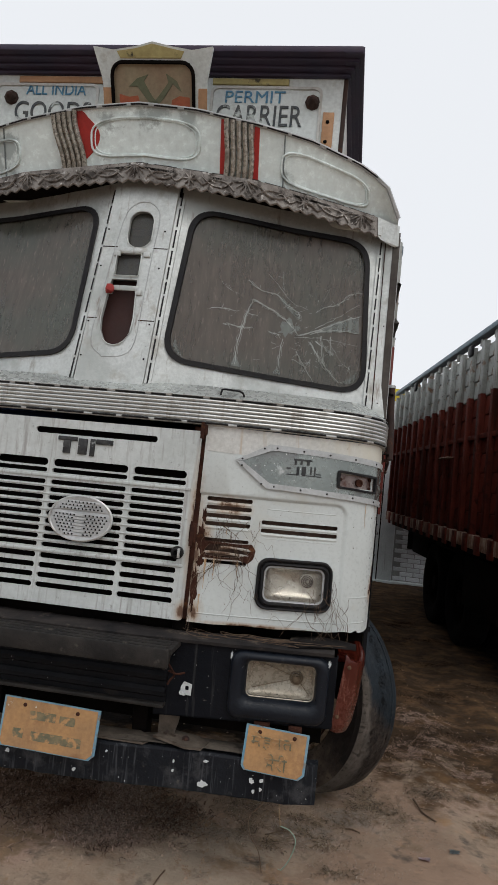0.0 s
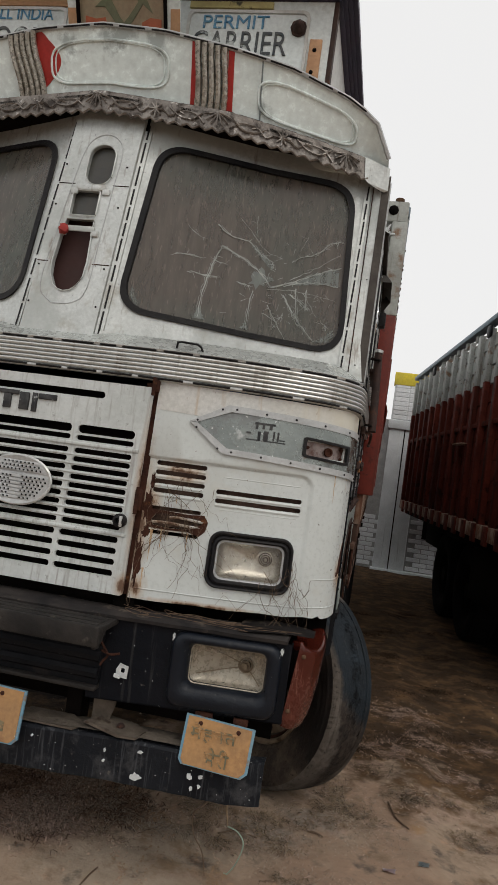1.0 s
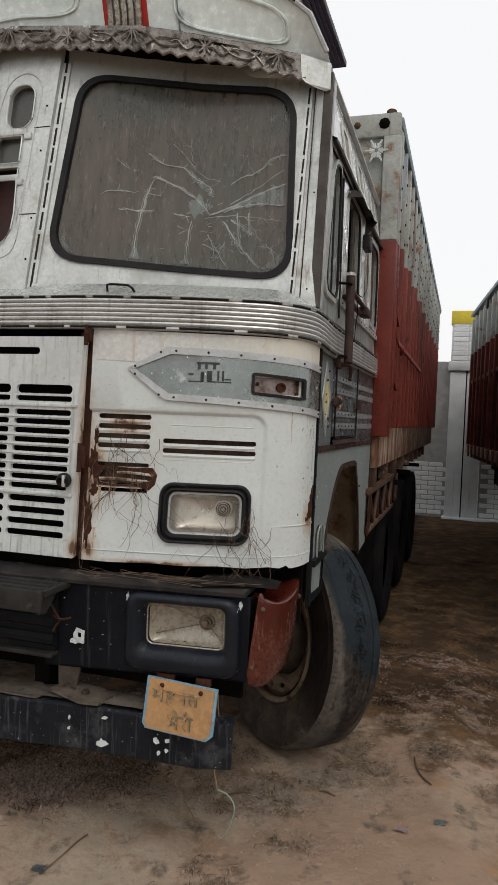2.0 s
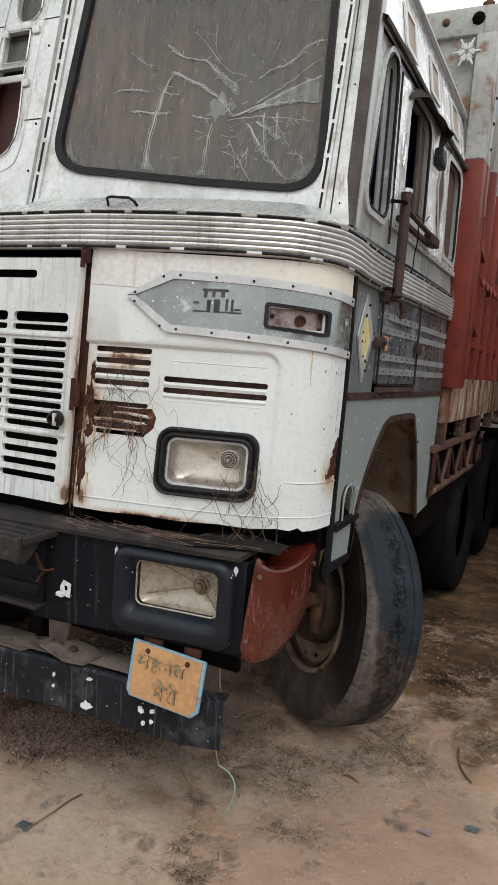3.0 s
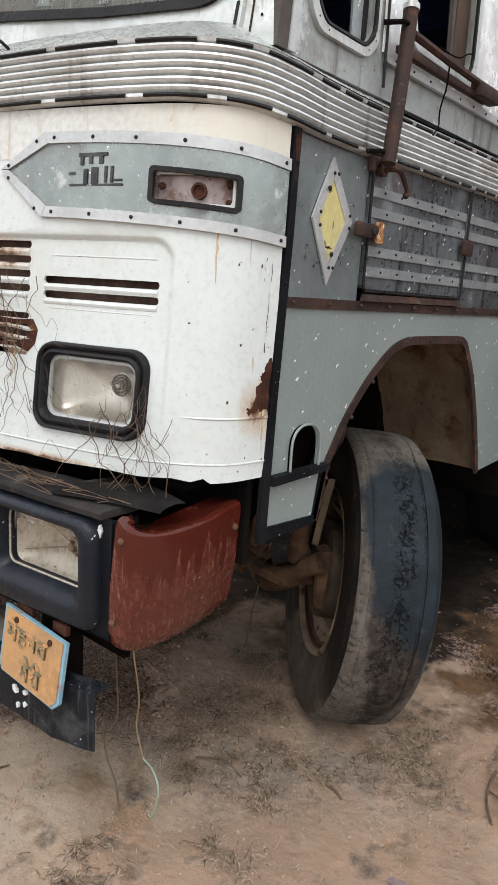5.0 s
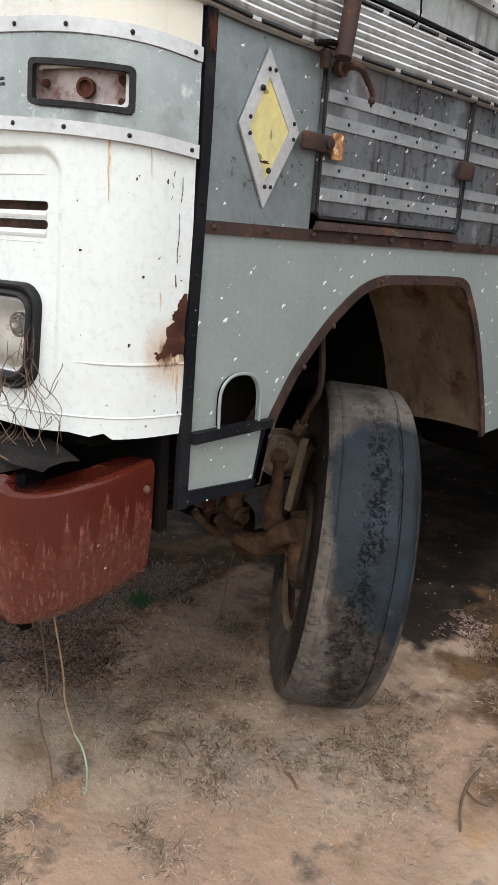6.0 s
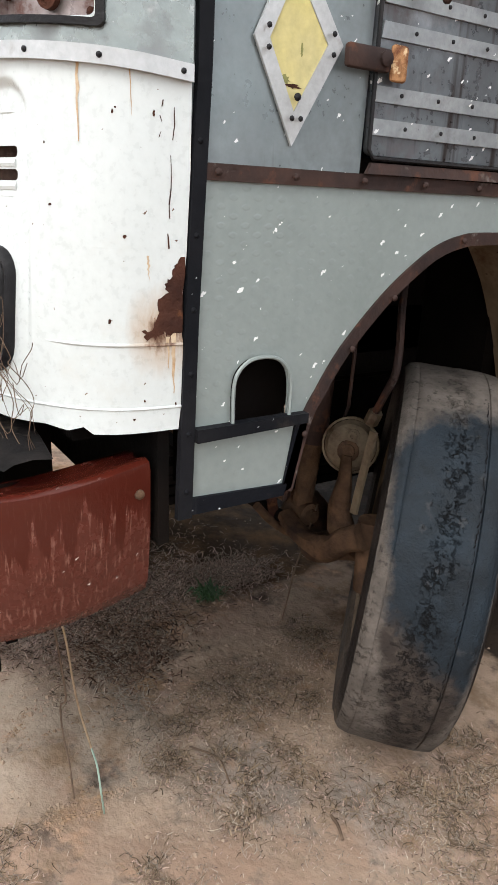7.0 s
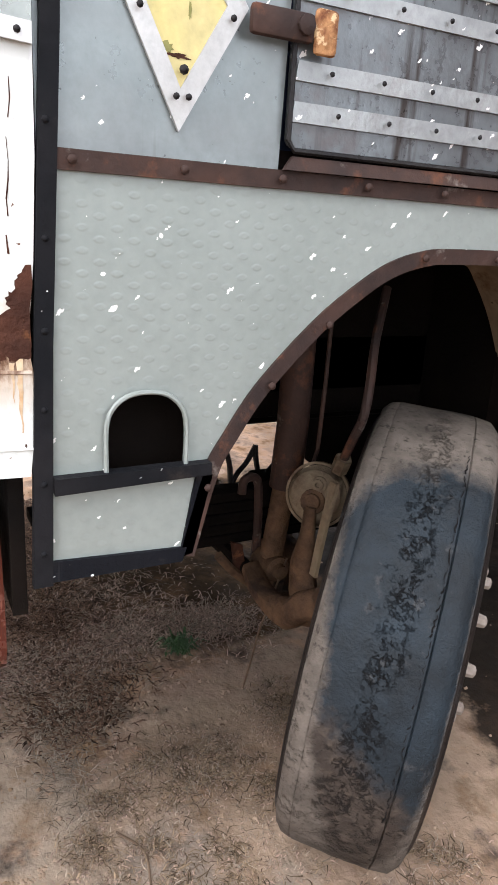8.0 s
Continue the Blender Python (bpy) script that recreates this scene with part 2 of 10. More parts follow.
ink_blue = surf("blue_lettering", (0.05, 0.17, 0.30), (0.10, 0.27, 0.40), 0.5, 0, 30, 80, 0.05, spots=[((0.42, 0.48, 0.49), 34, 0.60, 0.66)])
yellow = surf("yellow_plate_paint", (0.60, 0.52, 0.20), (0.52, 0.46, 0.22), 0.45, 0, 7, 60, 0.05, spots=[((0.30, 0.34, 0.16), 9, 0.62, 0.68)])
board_grey = surf("pale_grey_sign_paint", (0.68, 0.72, 0.71), (0.58, 0.62, 0.61), 0.5, 0, 4, 60, 0.05, spots=[((0.34, 0.33, 0.29), 7, 0.62, 0.75)])
orange_wood = surf("bare_orange_plywood", (0.50, 0.29, 0.16), (0.40, 0.22, 0.12), 0.65, 0, 6, 60, 0.1)
yellow_wood = surf("yellowed_lining_board", (0.46, 0.40, 0.18), (0.36, 0.30, 0.13), 0.6, 0, 10, 50, 0.1, spots=[((0.05, 0.045, 0.03), 11, 0.58, 0.64)])
cornice_paint = surf("dark_plum_cornice_paint", (0.05, 0.032, 0.055), (0.034, 0.03, 0.055), 0.5, 0, 5, 50, 0.1)
white_wood = surf("white_washed_wood", (0.62, 0.62, 0.60), (0.50, 0.49, 0.46), 0.6, 0, 5, 50, 0.2, streaks=((0.30, 0.25, 0.2), 30, 0.6, 0.78))
# near-black, darker than the rubber of the steered front tyre
far_rubber = surf("near_black_tyre_rubber", (0.006, 0.006, 0.007), (0.011, 0.010, 0.010), 0.8, 0, 6, 50, 0.2, spec=0.04)
body_red = surf("oxide_red_body_paint", (0.20, 0.032, 0.020), (0.125, 0.022, 0.016), 0.5, 0, 3, 50, 0.2, spots=[((0.27, 0.11, 0.085), 8, 0.64, 0.74), ((0.045, 0.014, 0.010), 13, 0.60, 0.70)], streaks=((0.045, 0.015, 0.011), 12, 0.52, 0.70), rand=0.2)
body_red_dark = surf("old_red_brown_body_paint", (0.125, 0.027, 0.018), (0.072, 0.018, 0.013), 0.6, 0, 3, 50, 0.2, spots=[((0.030, 0.012, 0.010), 5, 0.56, 0.68), ((0.20, 0.11, 0.09), 17, 0.68, 0.74)], streaks=((0.03, 0.013, 0.010), 9, 0.50, 0.68), rand=0.25, spec=0.05)
body_white = surf("greyed_white_body_paint", (0.42, 0.44, 0.42), (0.30, 0.31, 0.29), 0.6, 0, 4, 50, 0.2, spots=[((0.20, 0.12, 0.075), 6, 0.56, 0.66), ((0.07, 0.05, 0.04), 16, 0.62, 0.70)], streaks=((0.15, 0.12, 0.10), 22, 0.58, 0.72), rand=0.12)
rust_white = surf("white_paint_gone_to_rust", (0.42, 0.36, 0.29), (0.17, 0.075, 0.04), 0.7, 0, 10, 60, 0.3, streaks=((0.12, 0.05, 0.028), 16, 0.44, 0.58))
rail_blue = surf("blue_grey_rail_paint", (0.20, 0.26, 0.30), (0.15, 0.2, 0.235), 0.5, 0.1, 6, 60, 0.1)
brick_white = surf("limewashed_brick", (0.78, 0.80, 0.81), (0.66, 0.68, 0.69), 0.8, 0, 6, 60, 0.4, rand=0.1)
mortar = surf("limewashed_mortar", (0.30, 0.30, 0.295), (0.40, 0.395, 0.385), 0.9, 0, 8, 60, 0.3, spec=0.05)
post_white = surf("limewashed_concrete", (0.66, 0.69, 0.70), (0.55, 0.58, 0.59), 0.8, 0, 4, 50, 0.2, streaks=((0.24, 0.24, 0.24), 14, 0.64, 0.8))
cap_yellow = surf("yellow_wall_paint", (0.70, 0.56, 0.05), (0.62, 0.50, 0.07), 0.7, 0, 6, 50, 0.2)
root_mat = surf("dry_creeper_stem", (0.17, 0.12, 0.085), (0.09, 0.062, 0.045), 0.9, 0, 20, 90, 0.2, spec=0.05)
dead_grass = surf("dead_brown_grass", (0.27, 0.200, 0.135), (0.115, 0.083, 0.054), 0.9, 0, 9, 60, 0.1, spec=0.05, island=0.7)
rust_run = surf("rust_run_stain", (0.42, 0.25, 0.12), (0.56, 0.46, 0.33), 0.6, 0, 30, 90, 0.1, spec=0.1)
plate_moss = surf("mossy_green_stain", (0.16, 0.18, 0.07), (0.26, 0.25, 0.10), 0.8, 0, 40, 90, 0.1, spec=0.05)
nut_pale = surf("pale_dusty_steel", (0.34, 0.30, 0.27), (0.22, 0.18, 0.15), 0.7, 0.1, 30, 90, 0.2, spec=0.1)
straw = surf("dry_grey_straw", (0.36, 0.305, 0.245), (0.21, 0.170, 0.132), 0.9, 0, 9, 60, 0.1, spec=0.05, island=0.5)
litter_dark = surf("dark_leaf_litter", (0.23, 0.158, 0.124), (0.37, 0.275, 0.225), 0.95, 0, 9, 60, 0.1, spec=0.05, island=0.6)
litter_black = surf("wet_black_litter", (0.022, 0.015, 0.010), (0.050, 0.032, 0.020), 0.9, 0, 9, 60, 0.1, spec=0.05, island=0.6)
weathered_strip = surf("weathered_grey_brown_strip", (0.095, 0.085, 0.076), (0.055, 0.048, 0.043), 0.6, 0.1, 7, 60, 0.2, streaks=((0.17, 0.155, 0.14), 30, 0.60, 0.76), spec=0.15)
board_brown = surf("brown_window_board", (0.11, 0.075, 0.058), (0.075, 0.052, 0.042), 0.6, 0, 3, 60, 0.15, streaks=((0.15, 0.11, 0.09), 16, 0.60, 0.76), spec=0.1)
leaf_green = surf("green_weed_leaf", (0.05, 0.105, 0.035), (0.035, 0.08, 0.028), 0.6, 0, 20, 60, 0.1)
lens_dusty = surf("dusty_reflector_glass", (0.44, 0.405, 0.335), (0.30, 0.265, 0.21), 0.25, 0.3, 9, 60, 0.05, spots=[((0.20, 0.16, 0.12), 12, 0.6, 0.72)])
reflector = surf("tarnished_reflector", (0.66, 0.635, 0.58), (0.52, 0.495, 0.45), 0.30, 0.85, 9, 40, 0.04, spots=[((0.30, 0.22, 0.15), 9, 0.60, 0.74)])
indicator_rust = surf("bare_indicator_housing", (0.34, 0.285, 0.27), (0.20, 0.15, 0.14), 0.3, 0.35, 22, 60, 0.2, spots=[((0.12, 0.055, 0.04), 22, 0.54, 0.64), ((0.04, 0.02, 0.016), 30, 0.62, 0.70)])
flaked = surf("flaking_orange_rust", (0.46, 0.25, 0.12), (0.14, 0.055, 0.03), 0.8, 0, 60, 90, 0.4, spots=[((0.62, 0.46, 0.28), 50, 0.56, 0.62)], spec=0.05)
bracket_dust = surf("dusty_bracket_steel", (0.155, 0.13, 0.105), (0.085, 0.07, 0.058), 0.8, 0.1, 12, 60, 0.3, spots=[((0.05, 0.035, 0.028), 14, 0.56, 0.68)], spec=0.08)
beam_dust = surf("settled_beam_dust", (0.15, 0.128, 0.106), (0.085, 0.073, 0.062), 0.9, 0, 9, 70, 0.4, spots=[((0.045, 0.038, 0.033), 15, 0.58, 0.68)], spec=0.05)
step_steel = surf("worn_black_step_steel", (0.018, 0.017, 0.017), (0.040, 0.036, 0.033), 0.6, 0.1, 8, 70, 0.3, spots=[((0.10, 0.088, 0.076), 14, 0.60, 0.72)], spec=0.15)
rim_dusty = surf("dusty_brown_rim_paint", (0.25, 0.19, 0.135), (0.13, 0.094, 0.066), 0.75, 0.05, 9, 60, 0.3, spots=[((0.045, 0.028, 0.02), 14, 0.56, 0.68)], spec=0.1)
litter_front = surf("rotten_brown_leaf_litter", (0.082, 0.049, 0.033), (0.165, 0.106, 0.074), 0.95, 0, 9, 60, 0.1, spec=0.05, island=0.8)
board_tan = surf("greyed_tan_board", (0.42, 0.35, 0.29), (0.34, 0.28, 0.23), 0.7, 0, 8, 60, 0.1, spec=0.1)
cab_blue = surf("dark_blue_cab_paint", (0.15, 0.21, 0.46), (0.11, 0.155, 0.34), 0.6, 0, 4, 40, 0.1, spec=0.1)
sill_tin = surf("grey_green_sill_tin", (0.56, 0.585, 0.565), (0.43, 0.455, 0.44), 0.24, 0.5, 3, 40, 0.04, streaks=((0.30, 0.31, 0.30), 12, 0.60, 0.74), vary=0.1)
flute_tin = surf("tarnished_flute_tin", (0.50, 0.475, 0.425), (0.30, 0.275, 0.235), 0.24, 0.7, 6, 60, 0.10, spots=[((0.14, 0.115, 0.09), 7, 0.54, 0.66)])
beam_paint = surf("scraped_blue_black_beam_paint", (0.007, 0.008, 0.011), (0.013, 0.015, 0.019), 0.45, 0, 4, 50, 0.4, spots=[((0.055, 0.056, 0.060), 7, 0.56, 0.70), ((0.10, 0.09, 0.08), 30, 0.64, 0.72)], flecks=(WHITE_SPLASH, 60, 0.08), streaks=((0.060, 0.063, 0.070), 75, 0.54, 0.72), spec=0.12)
guard_rust = surf("dark_rusted_guard_paint", (0.115, 0.068, 0.050), (0.060, 0.036, 0.028), 0.7, 0, 8, 60, 0.3, spots=[((0.28, 0.23, 0.19), 9, 0.60, 0.68)], spec=0.08)
cord_tan = surf("dry_tan_cord", (0.34, 0.25, 0.16), (0.22, 0.155, 0.10), 0.9, 0, 20, 90, 0.2, spec=0.05)
vent_brown = surf("dusty_rust_brown_backing", (0.125, 0.080, 0.062), (0.070, 0.045, 0.036), 0.85, 0, 9, 60, 0.3, spots=[((0.03, 0.02, 0.018), 7, 0.50, 0.62)], spec=0.05)
red_cloth = surf("red_rag", (0.36, 0.05, 0.045), (0.28, 0.04, 0.035), 0.9, 0, 15, 60, 0.3)
maroon_dark = surf("dark_maroon_lining", (0.055, 0.02, 0.017), (0.035, 0.015, 0.013), 0.6, 0, 5, 40, 0.1)


def dusty_glass(name, dust, cover, tint, ior=1.45, runs=0.0, film=0.0, spread=0.16):
    m = bpy.data.materials.new(name)
    m.use_nodes = True
    nt = m.node_tree
    N = nt.nodes
    N.remove(N["Principled BSDF"])
    tc = N.new("ShaderNodeTexCoord")
    n = N.new("ShaderNodeTexNoise")
    n.inputs["Scale"].default_value, n.inputs["Detail"].default_value = 3.0, 8.0
    link(nt, tc.outputs["Object"], n.inputs[0])
    mq = N.new("ShaderNodeMapping")
    mq.inputs["Scale"].default_value = (40, 40, 3)
    link(nt, tc.outputs["Object"], mq.inputs[0])
    n2 = N.new("ShaderNodeTexNoise")
    n2.inputs["Scale"].default_value, n2.inputs["Detail"].default_value = 1.0, 5.0
    link(nt, mq.outputs[0], n2.inputs[0])
    add = N.new("ShaderNodeMath")
    add.operation = "ADD"
    link(nt, n.outputs[0], add.inputs[0])
    link(nt, n2.outputs[0], add.inputs[1])
    fac = N.new("ShaderNodeMapRange")
    fac.inputs[1].default_value, fac.inputs[2].default_value = 0.6, 1.4
    fac.inputs[3].default_value, fac.inputs[4].default_value = max(0.0, cover - spread), min(1.0, cover + spread)
    link(nt, add.outputs[0], fac.inputs[0])
    tone = N.new("ShaderNodeMixRGB")
    tone.inputs[1].default_value, tone.inputs[2].default_value = (*[c * 0.75 for c in dust], 1), (*[c * 1.3 for c in dust], 1)
    link(nt, n2.outputs[0], tone.inputs[0])
    # short pale runs left by drops, and a grey-green film in broad patches
    mr = N.new("ShaderNodeMapping")
    mr.inputs["Scale"].default_value = (130, 130, 13)
    link(nt, tc.outputs["Object"], mr.inputs[0])
    n3, n4 = N.new("ShaderNodeTexNoise"), N.new("ShaderNodeTexNoise")
    n3.inputs["Scale"].default_value, n3.inputs["Detail"].default_value = 1.0, 3.0
    link(nt, mr.outputs[0], n3.inputs[0])
    n4.inputs["Scale"].default_value, n4.inputs["Detail"].default_value = 2.2, 4.0
    link(nt, tc.outputs["Object"], n4.inputs[0])
    r3, r4 = N.new("ShaderNodeMapRange"), N.new("ShaderNodeMapRange")
    r3.inputs[1].default_value, r3.inputs[2].default_value, r3.inputs[4].default_value = 0.60, 0.74, runs
    link(nt, n3.outputs[0], r3.inputs[0])
    r4.inputs[1].default_value, r4.inputs[2].default_value, r4.inputs[4].default_value = 0.42, 0.64, film
    link(nt, n4.outputs[0], r4.inputs[0])
    t2, t3 = N.new("ShaderNodeMixRGB"), N.new("ShaderNodeMixRGB")
    t2.inputs[2].default_value = (dust[0] * 0.82, dust[1] * 1.06, dust[2] * 1.05, 1)
    link(nt, r4.outputs[0], t2.inputs[0])
    link(nt, tone.outputs[0], t2.inputs[1])
    t3.inputs[2].default_value = (*[min(0.5, c * 2.1) for c in dust], 1)
    link(nt, r3.outputs[0], t3.inputs[0])
    link(nt, t2.outputs[0], t3.inputs[1])
    diff = N.new("ShaderNodeBsdfDiffuse")
    link(nt, t3.outputs[0], diff.inputs[0])
    tr = N.new("ShaderNodeBsdfTransparent")
    tr.inputs[0].default_value = (*tint, 1)
    gl = N.new("ShaderNodeBsdfGlossy")
    gl.inputs["Roughness"].default_value = 0.16
    fr = N.new("ShaderNodeFresnel")
    fr.inputs[0].default_value = ior
    m1 = N.new("ShaderNodeMixShader")
    link(nt, fac.outputs[0], m1.inputs[0])
    link(nt, tr.outputs[0], m1.inputs[1])
    link(nt, diff.outputs[0], m1.inputs[2])
    m2 = N.new("ShaderNodeMixShader")
    link(nt, fr.outputs[0], m2.inputs[0])
    link(nt, m1.outputs[0], m2.inputs[1])
    link(nt, gl.outputs[0], m2.inputs[2])
    link(nt, m2.outputs[0], N["Material Output"].inputs[0])
    return m


glass_screen = dusty_glass("dusty_windscreen_glass", (0.120, 0.102, 0.088), 0.70, (0.5, 0.56, 0.54), 1.45, 0.7, 0.9)
crack_mat = dusty_glass("dusty_glass_crack", (0.37, 0.39, 0.37), 0.72, (0.85, 0.87, 0.85), 1.02, 0.3, 0.0, 0.34)
glass_crushed = dusty_glass("crushed_glass_smear", (0.26, 0.285, 0.275), 0.50, (0.9, 0.92, 0.9), 1.02)
glass_side = dusty_glass("dim_window_glass", (0.10, 0.095, 0.085), 0.45, (0.6, 0.62, 0.6))


def ground_material():
    m = surf("trodden_brown_earth", (0.350, 0.266, 0.198), (0.280, 0.204, 0.146), 0.85, 0, 1.3, 30, 0.60, spots=[((0.345, 0.238, 0.185), 0.9, 0.50, 0.60), ((0.375, 0.288, 0.215), 1.1, 0.55, 0.64), ((0.220, 0.153, 0.100), 1.7, 0.545, 0.585), ((0.30, 0.190, 0.110), 3.4, 0.57, 0.66), ((0.185, 0.125, 0.080), 5, 0.60, 0.65), ((0.105, 0.072, 0.050), 42, 0.655, 0.69), ((0.40, 0.32, 0.25), 60, 0.68, 0.72)], vary=0.22, spec=0.08)
    # dark dampened earth along the lane, earth stained by rotting leaves, and shade painted in below the trucks, where
    # the mesh says so
    nt = m.node_tree
    N = nt.nodes
    bsdf = N["Principled BSDF"]
    col = bsdf.inputs["Base Color"].links[0].from_socket
    for key, dark, sc in (("red", (0.268, 0.184, 0.132, 1), 4.0), ("pale", (0.305, 0.245, 0.188, 1), 5.0), ("grey", (0.240, 0.200, 0.166, 1), 6.0), ("rot_shade", (0.19, 0.132, 0.098, 1), 11.0), ("damp_shade", (0.040, 0.025, 0.014, 1), 5.0), ("under_shade", (0.010, 0.008, 0.007, 1), 6.0)):
        at = N.new("ShaderNodeAttribute")
        at.attribute_name = key
        tc = N.new("ShaderNodeTexCoord")
        n = N.new("ShaderNodeTexNoise")
        n.inputs["Scale"].default_value, n.inputs["Detail"].default_value, n.inputs["Roughness"].default_value = sc, 9.0, 0.65
        link(nt, tc.outputs["Object"], n.inputs[0])
        add = N.new("ShaderNodeMath")
        add.operation = "MULTIPLY_ADD"
        add.inputs[1].default_value, add.inputs[2].default_value = 3.6, -1.8
        link(nt, n.outputs[0], add.inputs[0])
        both = N.new("ShaderNodeMath")
        link(nt, add.outputs[0], both.inputs[0])
        link(nt, at.outputs["Fac"], both.inputs[1])
        r = N.new("ShaderNodeMapRange")
        r.inputs[1].default_value, r.inputs[2].default_value, r.inputs[4].default_value = 0.2, 0.8, 0.95
        link(nt, both.outputs[0], r.inputs[0])
        mx = N.new("ShaderNodeMixRGB")
        tone, n3 = N.new("ShaderNodeMixRGB"), N.new("ShaderNodeTexNoise")
        n3.inputs["Scale"].default_value, n3.inputs["Detail"].default_value, n3.inputs["Roughness"].default_value = 5.0, 8.0, 0.7
        link(nt, tc.outputs["Object"], n3.inputs[0])
        sh = N.new("ShaderNodeMapRange")
        sh.inputs[1].default_value, sh.inputs[2].default_value = 0.46, 0.66
        link(nt, n3.outputs[0], sh.inputs[0])
        link(nt, sh.outputs[0], tone.inputs[0])
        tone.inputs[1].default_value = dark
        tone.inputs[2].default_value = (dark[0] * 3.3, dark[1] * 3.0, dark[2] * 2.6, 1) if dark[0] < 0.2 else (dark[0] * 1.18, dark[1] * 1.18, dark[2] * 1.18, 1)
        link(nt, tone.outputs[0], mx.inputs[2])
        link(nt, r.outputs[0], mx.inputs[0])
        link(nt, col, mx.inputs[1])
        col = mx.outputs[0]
    link(nt, col, bsdf.inputs["Base Color"])
    bsdf.inputs["Normal"].links[0].from_node.inputs["Distance"].default_value = 0.016
    return m


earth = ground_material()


def yellowing(m, x0, x1, tone):
    """Old yellow staining that grows across the panel from x0 to x1."""
    nt = m.node_tree
    N = nt.nodes
    bsdf = N["Principled BSDF"]
    col = bsdf.inputs["Base Color"].links[0].from_socket
    tc, sx, n = N.new("ShaderNodeTexCoord"), N.new("ShaderNodeSeparateXYZ"), N.new("ShaderNodeTexNoise")
    link(nt, tc.outputs["Object"], sx.inputs[0])
    mp = N.new("ShaderNodeMapping")
    mp.inputs["Scale"].default_value = (20, 20, 5)
    link(nt, tc.outputs["Object"], mp.inputs[0])
    link(nt, mp.outputs[0], n.inputs[0])
    n.inputs["Scale"].default_value, n.inputs["Detail"].default_value = 1.0, 7.0
    r = N.new("ShaderNodeMapRange")
    r.inputs[1].default_value, r.inputs[2].default_value = x0, x1
    link(nt, sx.outputs[0], r.inputs[0])
    add = N.new("ShaderNodeMath")
    link(nt, r.outputs[0], add.inputs[0])
    link(nt, n.outputs[0], add.inputs[1])
    q = N.new("ShaderNodeMapRange")
    q.inputs[1].default_value, q.inputs[2].default_value, q.inputs[4].default_value = 0.7, 1.35, 0.9
    link(nt, add.outputs[0], q.inputs[0])
    mx = N.new("ShaderNodeMixRGB")
    mx.inputs[2].default_value = (*tone, 1)
    link(nt, q.outputs[0], mx.inputs[0])
    link(nt, col, mx.inputs[1])
    link(nt, mx.outputs[0], bsdf.inputs["Base Color"])
    return m


def drenched(m, top, tone):
    """Dark wet runs that have come down from the top edge."""
    nt = m.node_tree
    N = nt.nodes
    bsdf = N["Principled BSDF"]
    col, rough = bsdf.inputs["Base Color"].links[0].from_socket, bsdf.inputs["Roughness"].links[0].from_socket
    tc, mp, n, sx = N.new("ShaderNodeTexCoord"), N.new("ShaderNodeMapping"), N.new("ShaderNodeTexNoise"), N.new("ShaderNodeSeparateXYZ")
    mp.inputs["Scale"].default_value = (26, 26, 2.2)
    link(nt, tc.outputs["Object"], mp.inputs[0])
    link(nt, mp.outputs[0], n.inputs[0])
    link(nt, tc.outputs["Object"], sx.inputs[0])
    n.inputs["Scale"].default_value, n.inputs["Detail"].default_value, n.inputs["Roughness"].default_value = 1.0, 6.0, 0.6
    reach = N.new("ShaderNodeMath")
    reach.operation = "MULTIPLY_ADD"
    reach.inputs[1].default_value = 0.55
    link(nt, n.outputs[0], reach.inputs[0])
    link(nt, sx.outputs[2], reach.inputs[2])
    r = N.new("ShaderNodeMapRange")
    r.inputs[1].default_value, r.inputs[2].default_value, r.inputs[4].default_value = top + 0.185, top + 0.205, 0.9
    link(nt, reach.outputs[0], r.inputs[0])
    mx = N.new("ShaderNodeMixRGB")
    mx.inputs[2].default_value = (*tone, 1)
    link(nt, r.outputs[0], mx.inputs[0])
    link(nt, col, mx.inputs[1])
    link(nt, mx.outputs[0], bsdf.inputs["Base Color"])
    wet = N.new("ShaderNodeMixRGB")
    wet.inputs[2].default_value = (0.14, 0.14, 0.14, 1)
    link(nt, r.outputs[0], wet.inputs[0])
    link(nt, rough, wet.inputs[1])
    link(nt, wet.outputs[0], bsdf.inputs["Roughness"])
    return m


drenched(red_plastic, 0.955, (0.056, 0.009, 0.005))


